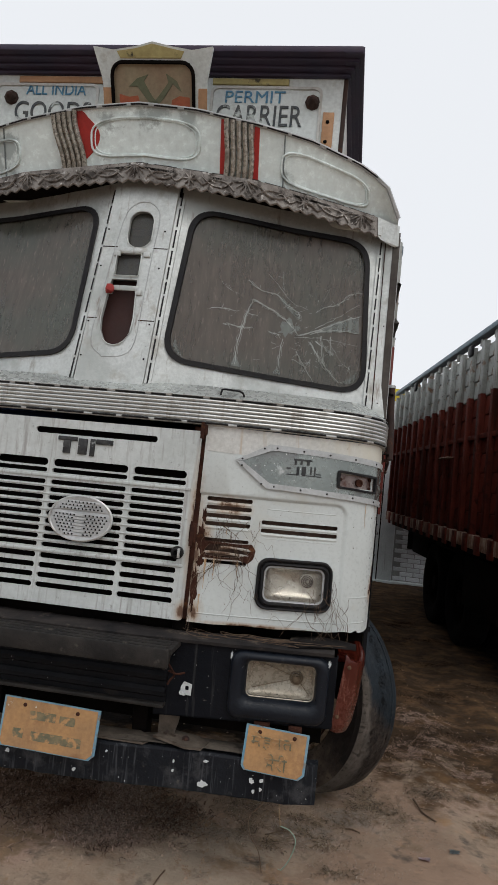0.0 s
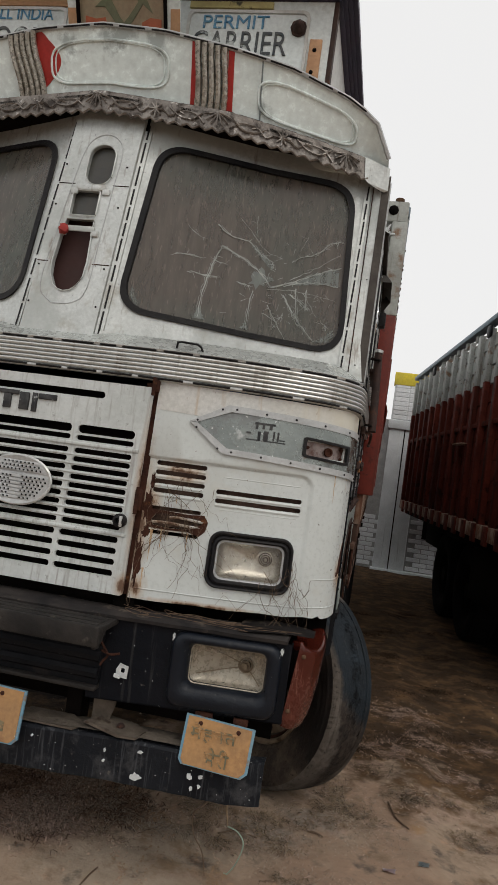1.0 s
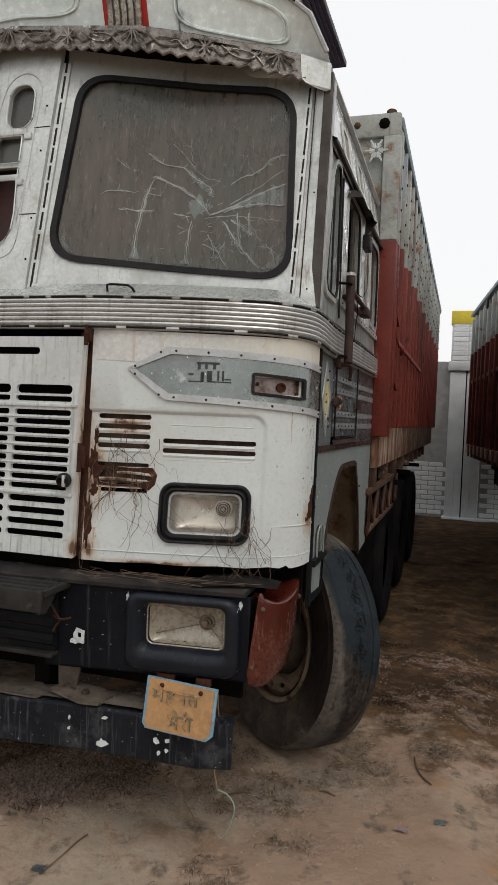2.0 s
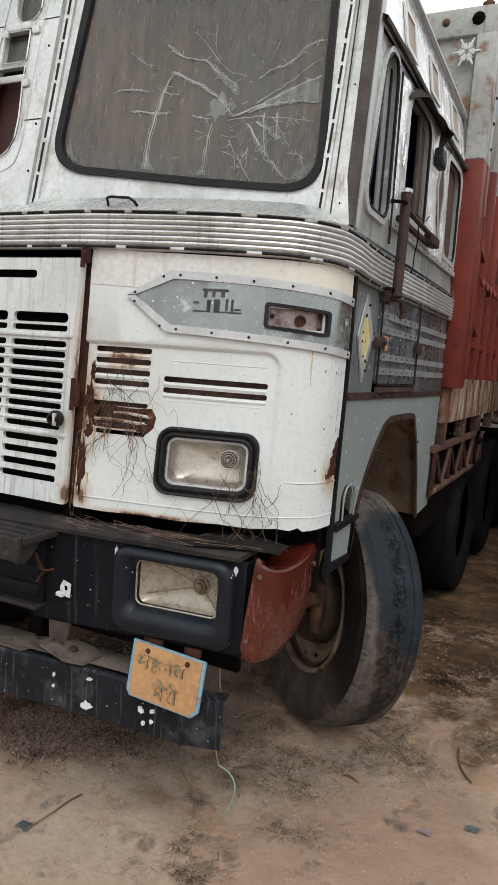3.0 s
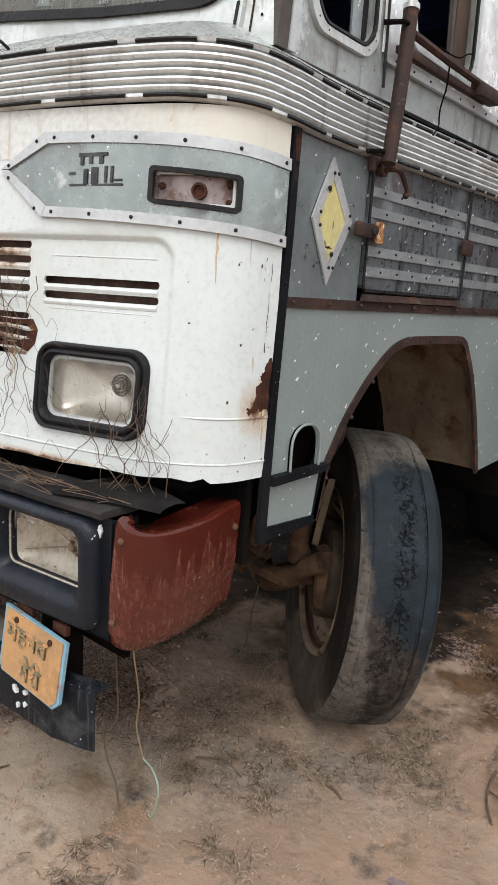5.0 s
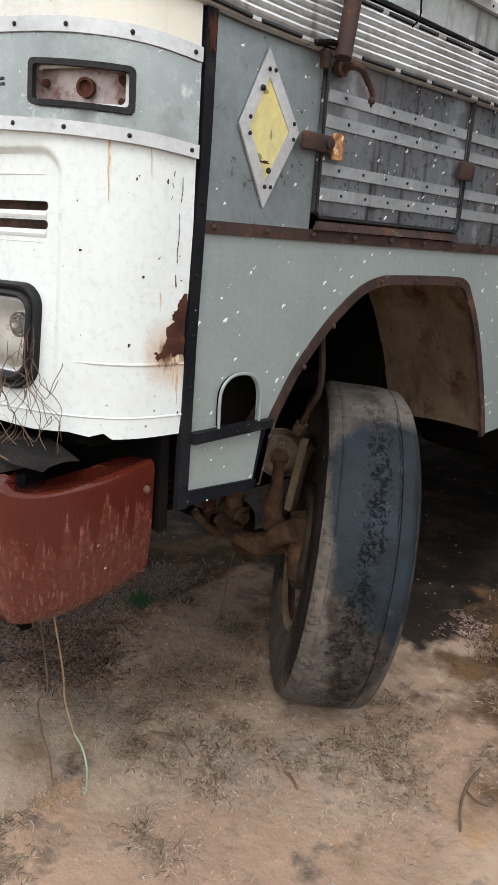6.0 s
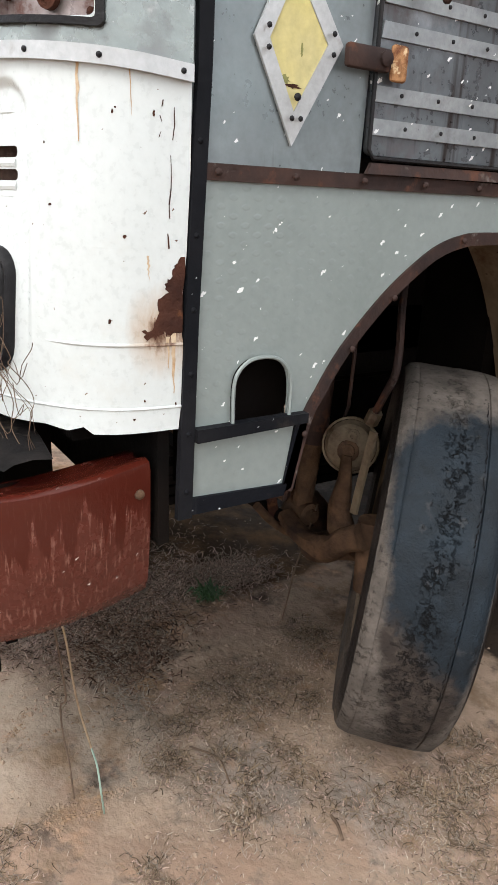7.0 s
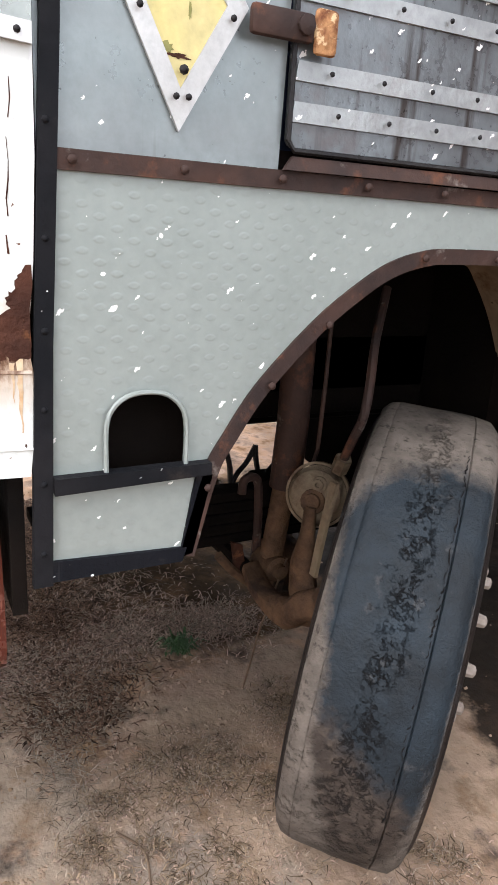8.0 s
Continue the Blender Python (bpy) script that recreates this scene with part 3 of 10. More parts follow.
def stained(m, centres, tone):
    """Rust that has bled into the paint round the given places, (x, z, width, height)."""
    nt = m.node_tree
    N = nt.nodes
    bsdf = N["Principled BSDF"]
    col = bsdf.inputs["Base Color"].links[0].from_socket
    tc, mp, n = N.new("ShaderNodeTexCoord"), N.new("ShaderNodeMapping"), N.new("ShaderNodeTexNoise")
    mp.inputs["Scale"].default_value = (1, 1, 0.35)
    link(nt, tc.outputs["Object"], mp.inputs[0])
    link(nt, mp.outputs[0], n.inputs[0])
    n.inputs["Scale"].default_value, n.inputs["Detail"].default_value, n.inputs["Roughness"].default_value = 34.0, 9.0, 0.7
    total = None
    for x, z, w, h in centres:
        at, sq, ln = N.new("ShaderNodeMapping"), N.new("ShaderNodeVectorMath"), N.new("ShaderNodeMapRange")
        at.inputs["Location"].default_value, at.inputs["Scale"].default_value = (-x / w, 0, -z / h), (1 / w, 0, 1 / h)
        link(nt, tc.outputs["Object"], at.inputs[0])
        sq.operation = "LENGTH"
        link(nt, at.outputs[0], sq.inputs[0])
        ln.inputs[1].default_value, ln.inputs[2].default_value = 1.0, 0.0
        link(nt, sq.outputs["Value"], ln.inputs[0])
        if total is None:
            total = ln.outputs[0]
        else:
            mx = N.new("ShaderNodeMath")
            mx.operation = "MAXIMUM"
            link(nt, total, mx.inputs[0])
            link(nt, ln.outputs[0], mx.inputs[1])
            total = mx.outputs[0]
    mul = N.new("ShaderNodeMath")
    mul.operation = "MULTIPLY"
    link(nt, total, mul.inputs[0])
    link(nt, n.outputs[0], mul.inputs[1])
    for lo, hi, c, most in ((0.10, 0.40, tone, 0.75), (0.33, 0.44, (0.10, 0.048, 0.028), 0.9)):
        r = N.new("ShaderNodeMapRange")
        r.inputs[1].default_value, r.inputs[2].default_value, r.inputs[4].default_value = lo, hi, most
        link(nt, mul.outputs[0], r.inputs[0])
        x = N.new("ShaderNodeMixRGB")
        x.inputs[2].default_value = (*c, 1)
        link(nt, r.outputs[0], x.inputs[0])
        link(nt, col, x.inputs[1])
        col = x.outputs[0]
    link(nt, col, bsdf.inputs["Base Color"])
    return m


stained(paint_white, ((-0.705, 1.30, 0.07, 0.42), (-0.60, 1.31, 0.17, 0.075), (-0.58, 1.485, 0.13, 0.07), (-0.675, 1.36, 0.06, 0.12), (-0.69, 1.07, 0.07, 0.09), (-0.45, 1.034, 0.35, 0.018), (-0.003, 1.19, 0.018, 0.10)), (0.36, 0.22, 0.11))
stained(paint_hood, ((-0.712, 1.42, 0.035, 0.45), (-0.72, 1.07, 0.05, 0.08)), (0.34, 0.22, 0.13))
upper_paint = yellowing(surf("stained_white_paint", (0.62, 0.62, 0.60), (0.56, 0.56, 0.53), 0.4, 0, 3, 70, 0.08, spots=[((0.20, 0.11, 0.06), 16, 0.66, 0.71)], streaks=((0.42, 0.30, 0.18), 26, 0.60, 0.78)), -0.40, 0.06, (0.58, 0.555, 0.47))


def tyre_material(name, mud_a, mud_b, base=((0.016, 0.024, 0.032), (0.009, 0.012, 0.015))):
    """Bald rubber with a network of cracks along the middle and mud dried on where the mesh says so."""
    m = bpy.data.materials.new(name)
    m.use_nodes = True
    nt = m.node_tree
    N = nt.nodes
    bsdf = N["Principled BSDF"]
    tc = N.new("ShaderNodeTexCoord")

    def noise_tex(sc, detail=7.0):
        n = N.new("ShaderNodeTexNoise")
        n.inputs["Scale"].default_value, n.inputs["Detail"].default_value, n.inputs["Roughness"].default_value = sc, detail, 0.65
        link(nt, tc.outputs["Object"], n.inputs[0])
        return n

    def math_node(op, a, b, c=None):
        x = N.new("ShaderNodeMath")
        x.operation = op
        for sock, v in zip(x.inputs, (a, b, c)):
            if v is None:
                continue
            if isinstance(v, (int, float)):
                sock.default_value = v
            else:
                link(nt, v, sock)
        return x.outputs[0]

    def ramp(v, lo, hi):
        r = N.new("ShaderNodeMapRange")
        r.inputs[1].default_value, r.inputs[2].default_value = lo, hi
        link(nt, v, r.inputs[0])
        return r.outputs[0]

    def mix(f, a, b):
        x = N.new("ShaderNodeMixRGB")
        for sock, v in zip(x.inputs, (f, a, b)):
            if isinstance(v, tuple):
                sock.default_value = (*v, 1)
            elif isinstance(v, float):
                sock.default_value = v
            else:
                link(nt, v, sock)
        return x.outputs[0]

    def attr(key):
        a = N.new("ShaderNodeAttribute")
        a.attribute_name = key
        return a.outputs["Fac"]

    coarse, fine, patch = noise_tex(9).outputs[0], noise_tex(120, 3.0).outputs[0], noise_tex(24).outputs[0]
    col = mix(ramp(coarse, 0.35, 0.65), base[0], base[1])
    col = mix(ramp(patch, 0.60, 0.74), col, (0.050, 0.052, 0.054))
    grime = ramp(math_node("ADD", attr("grime"), math_node("MULTIPLY_ADD", noise_tex(9, 9.0).outputs[0], 2.0, -1.0)), 0.25, 0.75)
    col = mix(math_node("MULTIPLY", grime, 0.85), col, (0.036, 0.028, 0.023))
    col = mix(math_node("MULTIPLY", grime, ramp(noise_tex(38, 6.0).outputs[0], 0.50, 0.62)), col, (0.056, 0.046, 0.039))
    # cracks: cell borders of wobbling cells, thinned out by a patchy mask
    wob = N.new("ShaderNodeVectorMath")
    wob.operation = "MULTIPLY_ADD"
    wob.inputs[1].default_value = (0.060, 0.060, 0.060)
    link(nt, noise_tex(46, 6.0).outputs["Color"], wob.inputs[0])
    link(nt, tc.outputs["Object"], wob.inputs[2])
    vo = N.new("ShaderNodeTexVoronoi")
    vo.feature = "DISTANCE_TO_EDGE"
    vo.inputs["Scale"].default_value = 66
    link(nt, wob.outputs[0], vo.inputs["Vector"])
    line = ramp(vo.outputs["Distance"], 0.13, 0.03)
    band = math_node("ADD", attr("band"), math_node("MULTIPLY_ADD", patch, 2.4, -1.5))
    crack = math_node("MULTIPLY", line, ramp(math_node("MULTIPLY_ADD", attr("grime"), 0.35, band), 0.0, 0.5))
    crack = math_node("MULTIPLY", crack, ramp(noise_tex(42, 4.0).outputs[0], 0.47, 0.58))
    col = mix(crack, col, (0.006, 0.006, 0.007))
    mud = math_node("ADD", attr("mud"), math_node("MULTIPLY_ADD", noise_tex(11, 10.0).outputs[0], 2.2, -1.1))
    mud = math_node("ADD", mud, math_node("MULTIPLY_ADD", fine, 0.7, -0.35))
    mudf = ramp(mud, 0.15, 0.95)
    mud_col = mix(ramp(noise_tex(16).outputs[0], 0.35, 0.65), mud_a, mud_b)
    mud_col = mix(ramp(noise_tex(60).outputs[0], 0.56, 0.68), mud_col, tuple(c * 0.5 for c in mud_b))
    col = mix(mudf, col, mud_col)
    link(nt, col, bsdf.inputs["Base Color"])
    rough = N.new("ShaderNodeMapRange")
    rough.inputs[3].default_value, rough.inputs[4].default_value = 0.52, 0.95
    link(nt, mudf, rough.inputs[0])
    link(nt, rough.outputs[0], bsdf.inputs["Roughness"])
    bsdf.inputs["Specular IOR Level"].default_value = 0.14
    bu = N.new("ShaderNodeBump")
    bu.inputs["Strength"].default_value, bu.inputs["Distance"].default_value = 0.9, 0.009
    hgt = math_node("SUBTRACT", math_node("MULTIPLY", fine, 0.35), crack)
    hgt = math_node("ADD", hgt, math_node("MULTIPLY", mudf, 0.3))
    hgt = math_node("ADD", hgt, math_node("MULTIPLY", patch, 0.6))
    link(nt, hgt, bu.inputs["Height"])
    link(nt, bu.outputs[0], bsdf.inputs["Normal"])
    return m


tread = tyre_material("bald_cracked_tread", (0.128, 0.111, 0.096), (0.068, 0.059, 0.051))
tyre_side = tyre_material("muddy_cracked_sidewall", (0.104, 0.081, 0.062), (0.050, 0.038, 0.030), ((0.022, 0.017, 0.015), (0.009, 0.008, 0.008)))


# ---- mesh helpers ----
from mathutils.geometry import tessellate_polygon


def mesh_of(name, bm, material, smooth=35):
    bmesh.ops.recalc_face_normals(bm, faces=bm.faces[:])
    me = bpy.data.meshes.new(name)
    bm.to_mesh(me)
    bm.free()
    me.materials.append(material)
    if smooth:
        me.polygons.foreach_set("use_smooth", [True] * len(me.polygons))
        me.set_sharp_from_angle(angle=radians(smooth))
    return me


def thing(name, base, label, category, group="", kind=""):
    ob = new(name)
    ob.location = base
    ob.empty_display_size = 0.2
    return tagged(ob, label, category, group, kind)


def hang(ob, parent, label=""):
    """Makes ob, whose mesh lies in world coordinates, a part of parent."""
    ob.parent = parent
    ob.matrix_parent_inverse = Matrix.Translation(-parent.location) if parent.parent is None else Matrix.Identity(4)
    if label:
        tagged(ob, label)
    return ob


def part(name, bm, material, parent, label="", smooth=35):
    return hang(new(name, mesh_of(name, bm, material, smooth)), parent, label)


def solo(name, bm, material, label, category, group="", kind="", smooth=35):
    return tagged(new(name, mesh_of(name, bm, material, smooth)), label, category, group, kind)


def box(x0, x1, y0, y1, z0, z1, bevel=0.0, bm=None, m=None, seg=2):
    bm = bm or bmesh.new()
    mat = Matrix.Translation(((x0 + x1) / 2, (y0 + y1) / 2, (z0 + z1) / 2)) @ Matrix.Diagonal((abs(x1 - x0), abs(y1 - y0), abs(z1 - z0), 1))
    r = bmesh.ops.create_cube(bm, size=1, matrix=(m @ mat) if m else mat)
    if bevel:
        es = list({e for v in r["verts"] for e in v.link_edges})
        bmesh.ops.bevel(bm, geom=es, offset=bevel, segments=seg, affect="EDGES", profile=0.5)
    return bm


def tube(points, radius, n=8, bm=None, taper=1.0):
    """A round bar along points."""
    bm = bm or bmesh.new()
    pts = [Vector(p) for p in points]
    rings = []
    up = Vector((0.31, 0.17, 0.93))
    for i, p in enumerate(pts):
        d = (pts[min(i + 1, len(pts) - 1)] - pts[max(i - 1, 0)]).normalized()
        a = d.cross(up)
        if a.length < 0.05:
            a = d.cross(Vector((1, 0, 0)))
        a.normalize()
        b = d.cross(a)
        r = radius * (1 + (taper - 1) * i / max(1, len(pts) - 1))
        rings.append([bm.verts.new(p + r * (math.cos(2 * math.pi * k / n) * a + math.sin(2 * math.pi * k / n) * b)) for k in range(n)])
    for r0, r1 in zip(rings, rings[1:]):
        for k in range(n):
            bm.faces.new((r0[k], r0[(k + 1) % n], r1[(k + 1) % n], r1[k]))
    bm.faces.new(rings[0][::-1])
    bm.faces.new(rings[-1])
    return bm


def lathe(origin, axis, prof, n=32, bm=None, closed=False):
    """Turns prof, pairs of (along the axis, radius), round the axis."""
    bm = bm or bmesh.new()
    o, ax = Vector(origin), Vector(axis).normalized()
    a = ax.cross(Vector((0, 0, 1)))
    if a.length < 0.05:
        a = Vector((1, 0, 0))
    a.normalize()
    b = ax.cross(a)
    rings = []
    for s, r in prof:
        rings.append([bm.verts.new(o + ax * s + r * (math.cos(2 * math.pi * k / n) * a + math.sin(2 * math.pi * k / n) * b)) for k in range(n)])
    pairs = list(zip(rings, rings[1:])) + ([(rings[-1], rings[0])] if closed else [])
    for r0, r1 in pairs:
        for k in range(n):
            bm.faces.new((r0[k], r0[(k + 1) % n], r1[(k + 1) % n], r1[k]))
    if not closed:
        bm.faces.new(rings[0][::-1])
        bm.faces.new(rings[-1])
    return bm


def rr(x0, x1, z0, z1, r=0.0, n=4):
    """A rounded rectangle as a loop of points."""
    if r <= 0:
        return [(x0, z0), (x1, z0), (x1, z1), (x0, z1)]
    r = min(r, abs(x1 - x0) / 2 - 1e-4, abs(z1 - z0) / 2 - 1e-4)
    out = []
    for cx, cz, a0 in ((x1 - r, z0 + r, -90), (x1 - r, z1 - r, 0), (x0 + r, z1 - r, 90), (x0 + r, z0 + r, 180)):
        for k in range(n + 1):
            a = radians(a0 + 90 * k / n)
            out.append((cx + r * math.cos(a), cz + r * math.sin(a)))
    return out


def rq(corners, r, grow=0.0, n=6):
    """A four-cornered outline with rounded corners, grown outwards by grow."""
    c = [Vector((x, z)) for x, z in corners]
    mid = sum(c, Vector((0, 0))) / len(c)
    c = [p + Vector((math.copysign(grow, (p - mid).x), math.copysign(grow, (p - mid).y))) for p in c]
    out = []
    for i, p in enumerate(c):
        a, b = p + (c[i - 1] - p).normalized() * r, p + (c[(i + 1) % len(c)] - p).normalized() * r
        for k in range(n + 1):
            t = k / n
            q = a * (1 - t) ** 2 + p * 2 * t * (1 - t) * 0.92 + (a + b) / 2 * 2 * t * (1 - t) * 0.08 + b * t * t
            out.append((q.x, q.y))
    return out


def sheet(outer, holes, fmap, thick, ucuts=(), vcuts=(), bm=None):
    """A sheet of metal: a flat outline with holes, cut at ucuts and vcuts, laid out by fmap(u, v, depth)."""
    flat = bmesh.new()
    loops = [[Vector((u, v, 0)) for u, v in loop] for loop in [outer, *holes]]
    vs = [flat.verts.new(p) for loop in loops for p in loop]
    for tri in tessellate_polygon(loops):
        if len(set(tri)) == 3:
            try:
                flat.faces.new([vs[i] for i in tri])
            except ValueError:
                pass
    for cuts, no in ((ucuts, (1, 0, 0)), (vcuts, (0, 1, 0))):
        for c in cuts:
            co = (c, 0, 0) if no[0] else (0, c, 0)
            bmesh.ops.bisect_plane(flat, geom=flat.verts[:] + flat.edges[:] + flat.faces[:], plane_co=co, plane_no=no, dist=1e-6)
    bm = bm or bmesh.new()
    front = {v: bm.verts.new(fmap(v.co.x, v.co.y, 0.0)) for v in flat.verts}
    back = {v: bm.verts.new(fmap(v.co.x, v.co.y, thick)) for v in flat.verts}
    for f in flat.faces:
        bm.faces.new([front[v] for v in f.verts])
        bm.faces.new([back[v] for v in reversed(f.verts)])
    for e in flat.edges:
        if len(e.link_faces) == 1:
            a, b = e.verts
            bm.faces.new((front[a], front[b], back[b], back[a]))
    flat.free()
    return bm


def sweep(path, section, closed=False, bm=None):
    """Carries section, pairs of (outwards, up), along path, triples of (point, outward normal)."""
    bm = bm or bmesh.new()
    rows = []
    for p, nrm in path:
        p, nrm = Vector(p), Vector(nrm)
        rows.append([bm.verts.new(p + nrm * o + Vector((0, 0, u))) for o, u in section])
    k = len(section)
    for r0, r1 in zip(rows, rows[1:]):
        for i in range(k if closed else k - 1):
            bm.faces.new((r0[i], r0[(i + 1) % k], r1[(i + 1) % k], r1[i]))
    if closed:
        bm.faces.new(rows[0][::-1])
        bm.faces.new(rows[-1])
    return bm


_stud = {}


def stuff(ob):
    return tagged(ob, kind="stuff")


def studs(parent, places, normal, radius, material, name="rivet"):
    """Round-headed rivets or bolts, each an object on one shared mesh."""
    key = (round(radius, 4), material.name)
    if key not in _stud:
        _stud[key] = mesh_of(name, lathe((0, 0, 0), (0, 0, 1), [(-radius * 0.3, radius), (radius * 0.15, radius * 0.95), (radius * 0.5, radius * 0.6), (radius * 0.62, radius * 0.15)], 8), material)
    q = Vector((0, 0, 1)).rotation_difference(Vector(normal)).to_matrix().to_4x4()
    for p in places:
        ob = new(name, _stud[key])
        hang(ob, parent)
        ob.matrix_basis = Matrix.Translation(p) @ q


def spline(pts, n=8):
    """A smooth run of points through pts."""
    P = [Vector(p) for p in pts]
    P = [2 * P[0] - P[1], *P, 2 * P[-1] - P[-2]]
    out = []
    for i in range(1, len(P) - 2):
        for k in range(n):
            t = k / n
            a, b, c, d = P[i - 1], P[i], P[i + 1], P[i + 2]
            out.append(0.5 * ((2 * b) + (c - a) * t + (2 * a - 5 * b + 4 * c - d) * t * t + (3 * b - a - 3 * c + d) * t ** 3))
    out.append(P[-2])
    return out

# ---- the truck: plan of the cab ----
XC = -1.155                                   # middle line of the truck
LEAN_BACK = 0.052                             # the cab front leans back going up


def lean(z):
    return -LEAN_BACK * (1.79 - z)


CORNER = [(-0.702, 0.0), (-0.575, 0.02), (-0.40, 0.055), (-0.28, 0.082), (-0.162, 0.117), (-0.10, 0.145), (-0.045, 0.188), (-0.014, 0.24), (0.0, 0.322)]
FRONT = [tuple(p[:2]) for p in spline([(x, y, 0) for x, y in CORNER], 6)]
RUN = [0.0]
for (xa, ya), (xb, yb) in zip(FRONT, FRONT[1:]):
    RUN.append(RUN[-1] + math.hypot(xb - xa, yb - ya))


def run_at_x(x):
    return float(np.interp(x, [p[0] for p in FRONT], RUN))


EDGE_U, EDGE_Z = run_at_x(-0.118), 1.537


def recess(u, z):
    """Depth of the pressed field round the vents and the lamp; it runs out towards the bottom."""
    if u > EDGE_U or z > EDGE_Z:
        return 0.0
    r = 0.055
    du, dz = u - (EDGE_U - r), z - (EDGE_Z - r)
    inside = r - min(max(du, dz), 0.0) - math.hypot(max(du, 0.0), max(dz, 0.0))
    k = min(1.0, max(0.0, inside / 0.015))
    return 0.011 * k * k * (3 - 2 * k) * min(1.0, max(0.0, (z - 1.09) / 0.22))


def front_map(out=0.0, side=1):
    """Lays (run along the front corner, z, depth) round the corner of the cab."""
    def f(u, z, d):
        x, y = float(np.interp(u, RUN, [p[0] for p in FRONT])), float(np.interp(u, RUN, [p[1] for p in FRONT]))
        e = 0.01
        x2, y2 = float(np.interp(u + e, RUN, [p[0] for p in FRONT])), float(np.interp(u + e, RUN, [p[1] for p in FRONT]))
        x1, y1 = float(np.interp(u - e, RUN, [p[0] for p in FRONT])), float(np.interp(u - e, RUN, [p[1] for p in FRONT]))
        t = Vector((x2 - x1, y2 - y1, 0)).normalized()
        n = Vector((t.y, -t.x, 0))
        # the lean fades out towards the side, which stands upright
        k = 1.0 - 0.85 * min(1.0, max(0.0, (u / RUN[-1] - 0.6) / 0.4))
        p = Vector((x, y + lean(z) * k, z)) + n * (out - d - recess(u, z))
        if side < 0:
            p.x = 2 * XC - p.x
        return p
    return f


def mirror(x):
    return x if x > XC else 2 * XC - x


def wrap_path(z, out=0.0, rear=1.9):
    """Points and normals round the whole cab at a height, from the left rear to the right rear."""
    right = [(0.0, rear), (0.0, 1.5), (0.0, 1.2), (0.0, 0.95), (0.0, 0.7), (0.0, 0.55), (0.0, 0.42), *FRONT[::-1], (-0.78, -0.006), (-1.0, -0.008)]
    pts = [Vector((2 * XC - x, y, z)) for x, y in right] + [Vector((x, y, z)) for x, y in right[::-1]]
    out_l = []
    for i, p in enumerate(pts):
        t = (pts[min(i + 1, len(pts) - 1)] - pts[max(i - 1, 0)]).normalized()
        out_l.append((p, Vector((t.y, -t.x, 0))))
    return out_l


def face_map(y0, side=1):
    """A leaning flat front at y0, laid out by (x, z, depth)."""
    return lambda x, z, d: Vector((x, y0 + lean(z) + d, z))


def flank(side=1, x0=0.0):
    """The side of the cab, laid out by (y, z, depth)."""
    return lambda y, z, d: Vector((x0 - 0.007 - d, y, z)) if side > 0 else Vector((2 * XC - x0 + d, y, z))


truck = thing("truck", (XC, 3.0, 0.0), "derelict white-fronted cargo truck with red body, parked on earth", "truck")

# ---- bonnet panel with its slots ----
G0, G1 = -1.594, -0.716
slots = []
for z, h in [(1.594, 0.030), (1.562, 0.018)] + [(1.515 - 0.0312 * i, 0.0185) for i in range(9)] + [(1.222 - 0.0385 * i, 0.022) for i in range(4)]:
    shift = 0.012 * (1.6 - z) / 0.5
    for x0, x1 in ((-1.552, -1.335), (-1.312, -0.998), (-0.975, -0.758)):
        slots.append(rr(x0 - shift, x1 - shift * 0.4, z - h / 2, z + h / 2, h / 2 - 0.001, 3))
slots.append(rr(-1.404, -0.892, 1.711, 1.736, 0.012, 3))
bm = sheet(rr(G0, G1, 1.036, 1.772, 0.012), slots, face_map(-0.02), 0.012)
grille = part("bonnet_panel", bm, paint_hood, truck, "chalky white slotted steel bonnet panel")
bm = bmesh.new()
for i in range(8):
    z = 1.4994 - 0.0312 * i
    for x0, x1 in ((-1.556, -0.756),):
        box(x0, x1, -0.024 + lean(z), -0.014 + lean(z), z - 0.0035, z + 0.0035, 0.002, bm, seg=1)
part("pressed_rib", bm, paint_hood, grille)
bm = bmesh.new()
for z, h in ((1.540, 0.006), (1.243, 0.006)):
    box(G0 + 0.02, G1 - 0.02, -0.027 + lean(z), -0.014 + lean(z), z - h, z + h, 0.003, bm)
part("pressed_bead", bm, paint_hood, grille)
part("radiator_core", box(-1.60, -0.70, 0.045, 0.09, 1.02, 1.77), chassis, truck, "near-black radiator core")
# dark marks where the maker's letters stand, as plain shapes
bm = bmesh.new()
for x0, x1, z0, z1 in ((-1.303, -1.222, 1.688, 1.704), (-1.278, -1.248, 1.636, 1.688), (-1.215, -1.178, 1.636, 1.700), (-1.165, -1.146, 1.632, 1.702), (-1.142, -1.072, 1.682, 1.702)):
    box(x0, x1, -0.028 + lean(z0), -0.018 + lean(z0), z0, z1, 0.002, bm)
part("letter_mark", bm, mark_black, grille, "dark plain letter marks")
# oval badge of perforated tin
EC, ERX, ERZ = (-1.160, 1.384), 0.128, 0.086
ell = [(EC[0] + ERX * math.cos(a), EC[1] + ERZ * math.sin(a)) for a in np.linspace(0, 2 * math.pi, 40, endpoint=False)]
holes = []
for j in range(-7, 8):
    for i in range(-9, 10):
        hx, hz = EC[0] + (i + 0.5 * (j % 2)) * 0.0155, EC[1] + j * 0.0125
        inside = ((hx - EC[0]) / (ERX - 0.014)) ** 2 + ((hz - EC[1]) / (ERZ - 0.012)) ** 2 < 1
        in_tee = (abs(hz - EC[1] - 0.022) < 0.008) or (abs(hx - EC[0]) < 0.020 and hz < EC[1] + 0.02)
        if inside and not in_tee:
            holes.append([(hx + 0.0048 * math.cos(a), hz + 0.0042 * math.sin(a)) for a in np.linspace(0, 2 * math.pi, 6, endpoint=False)])
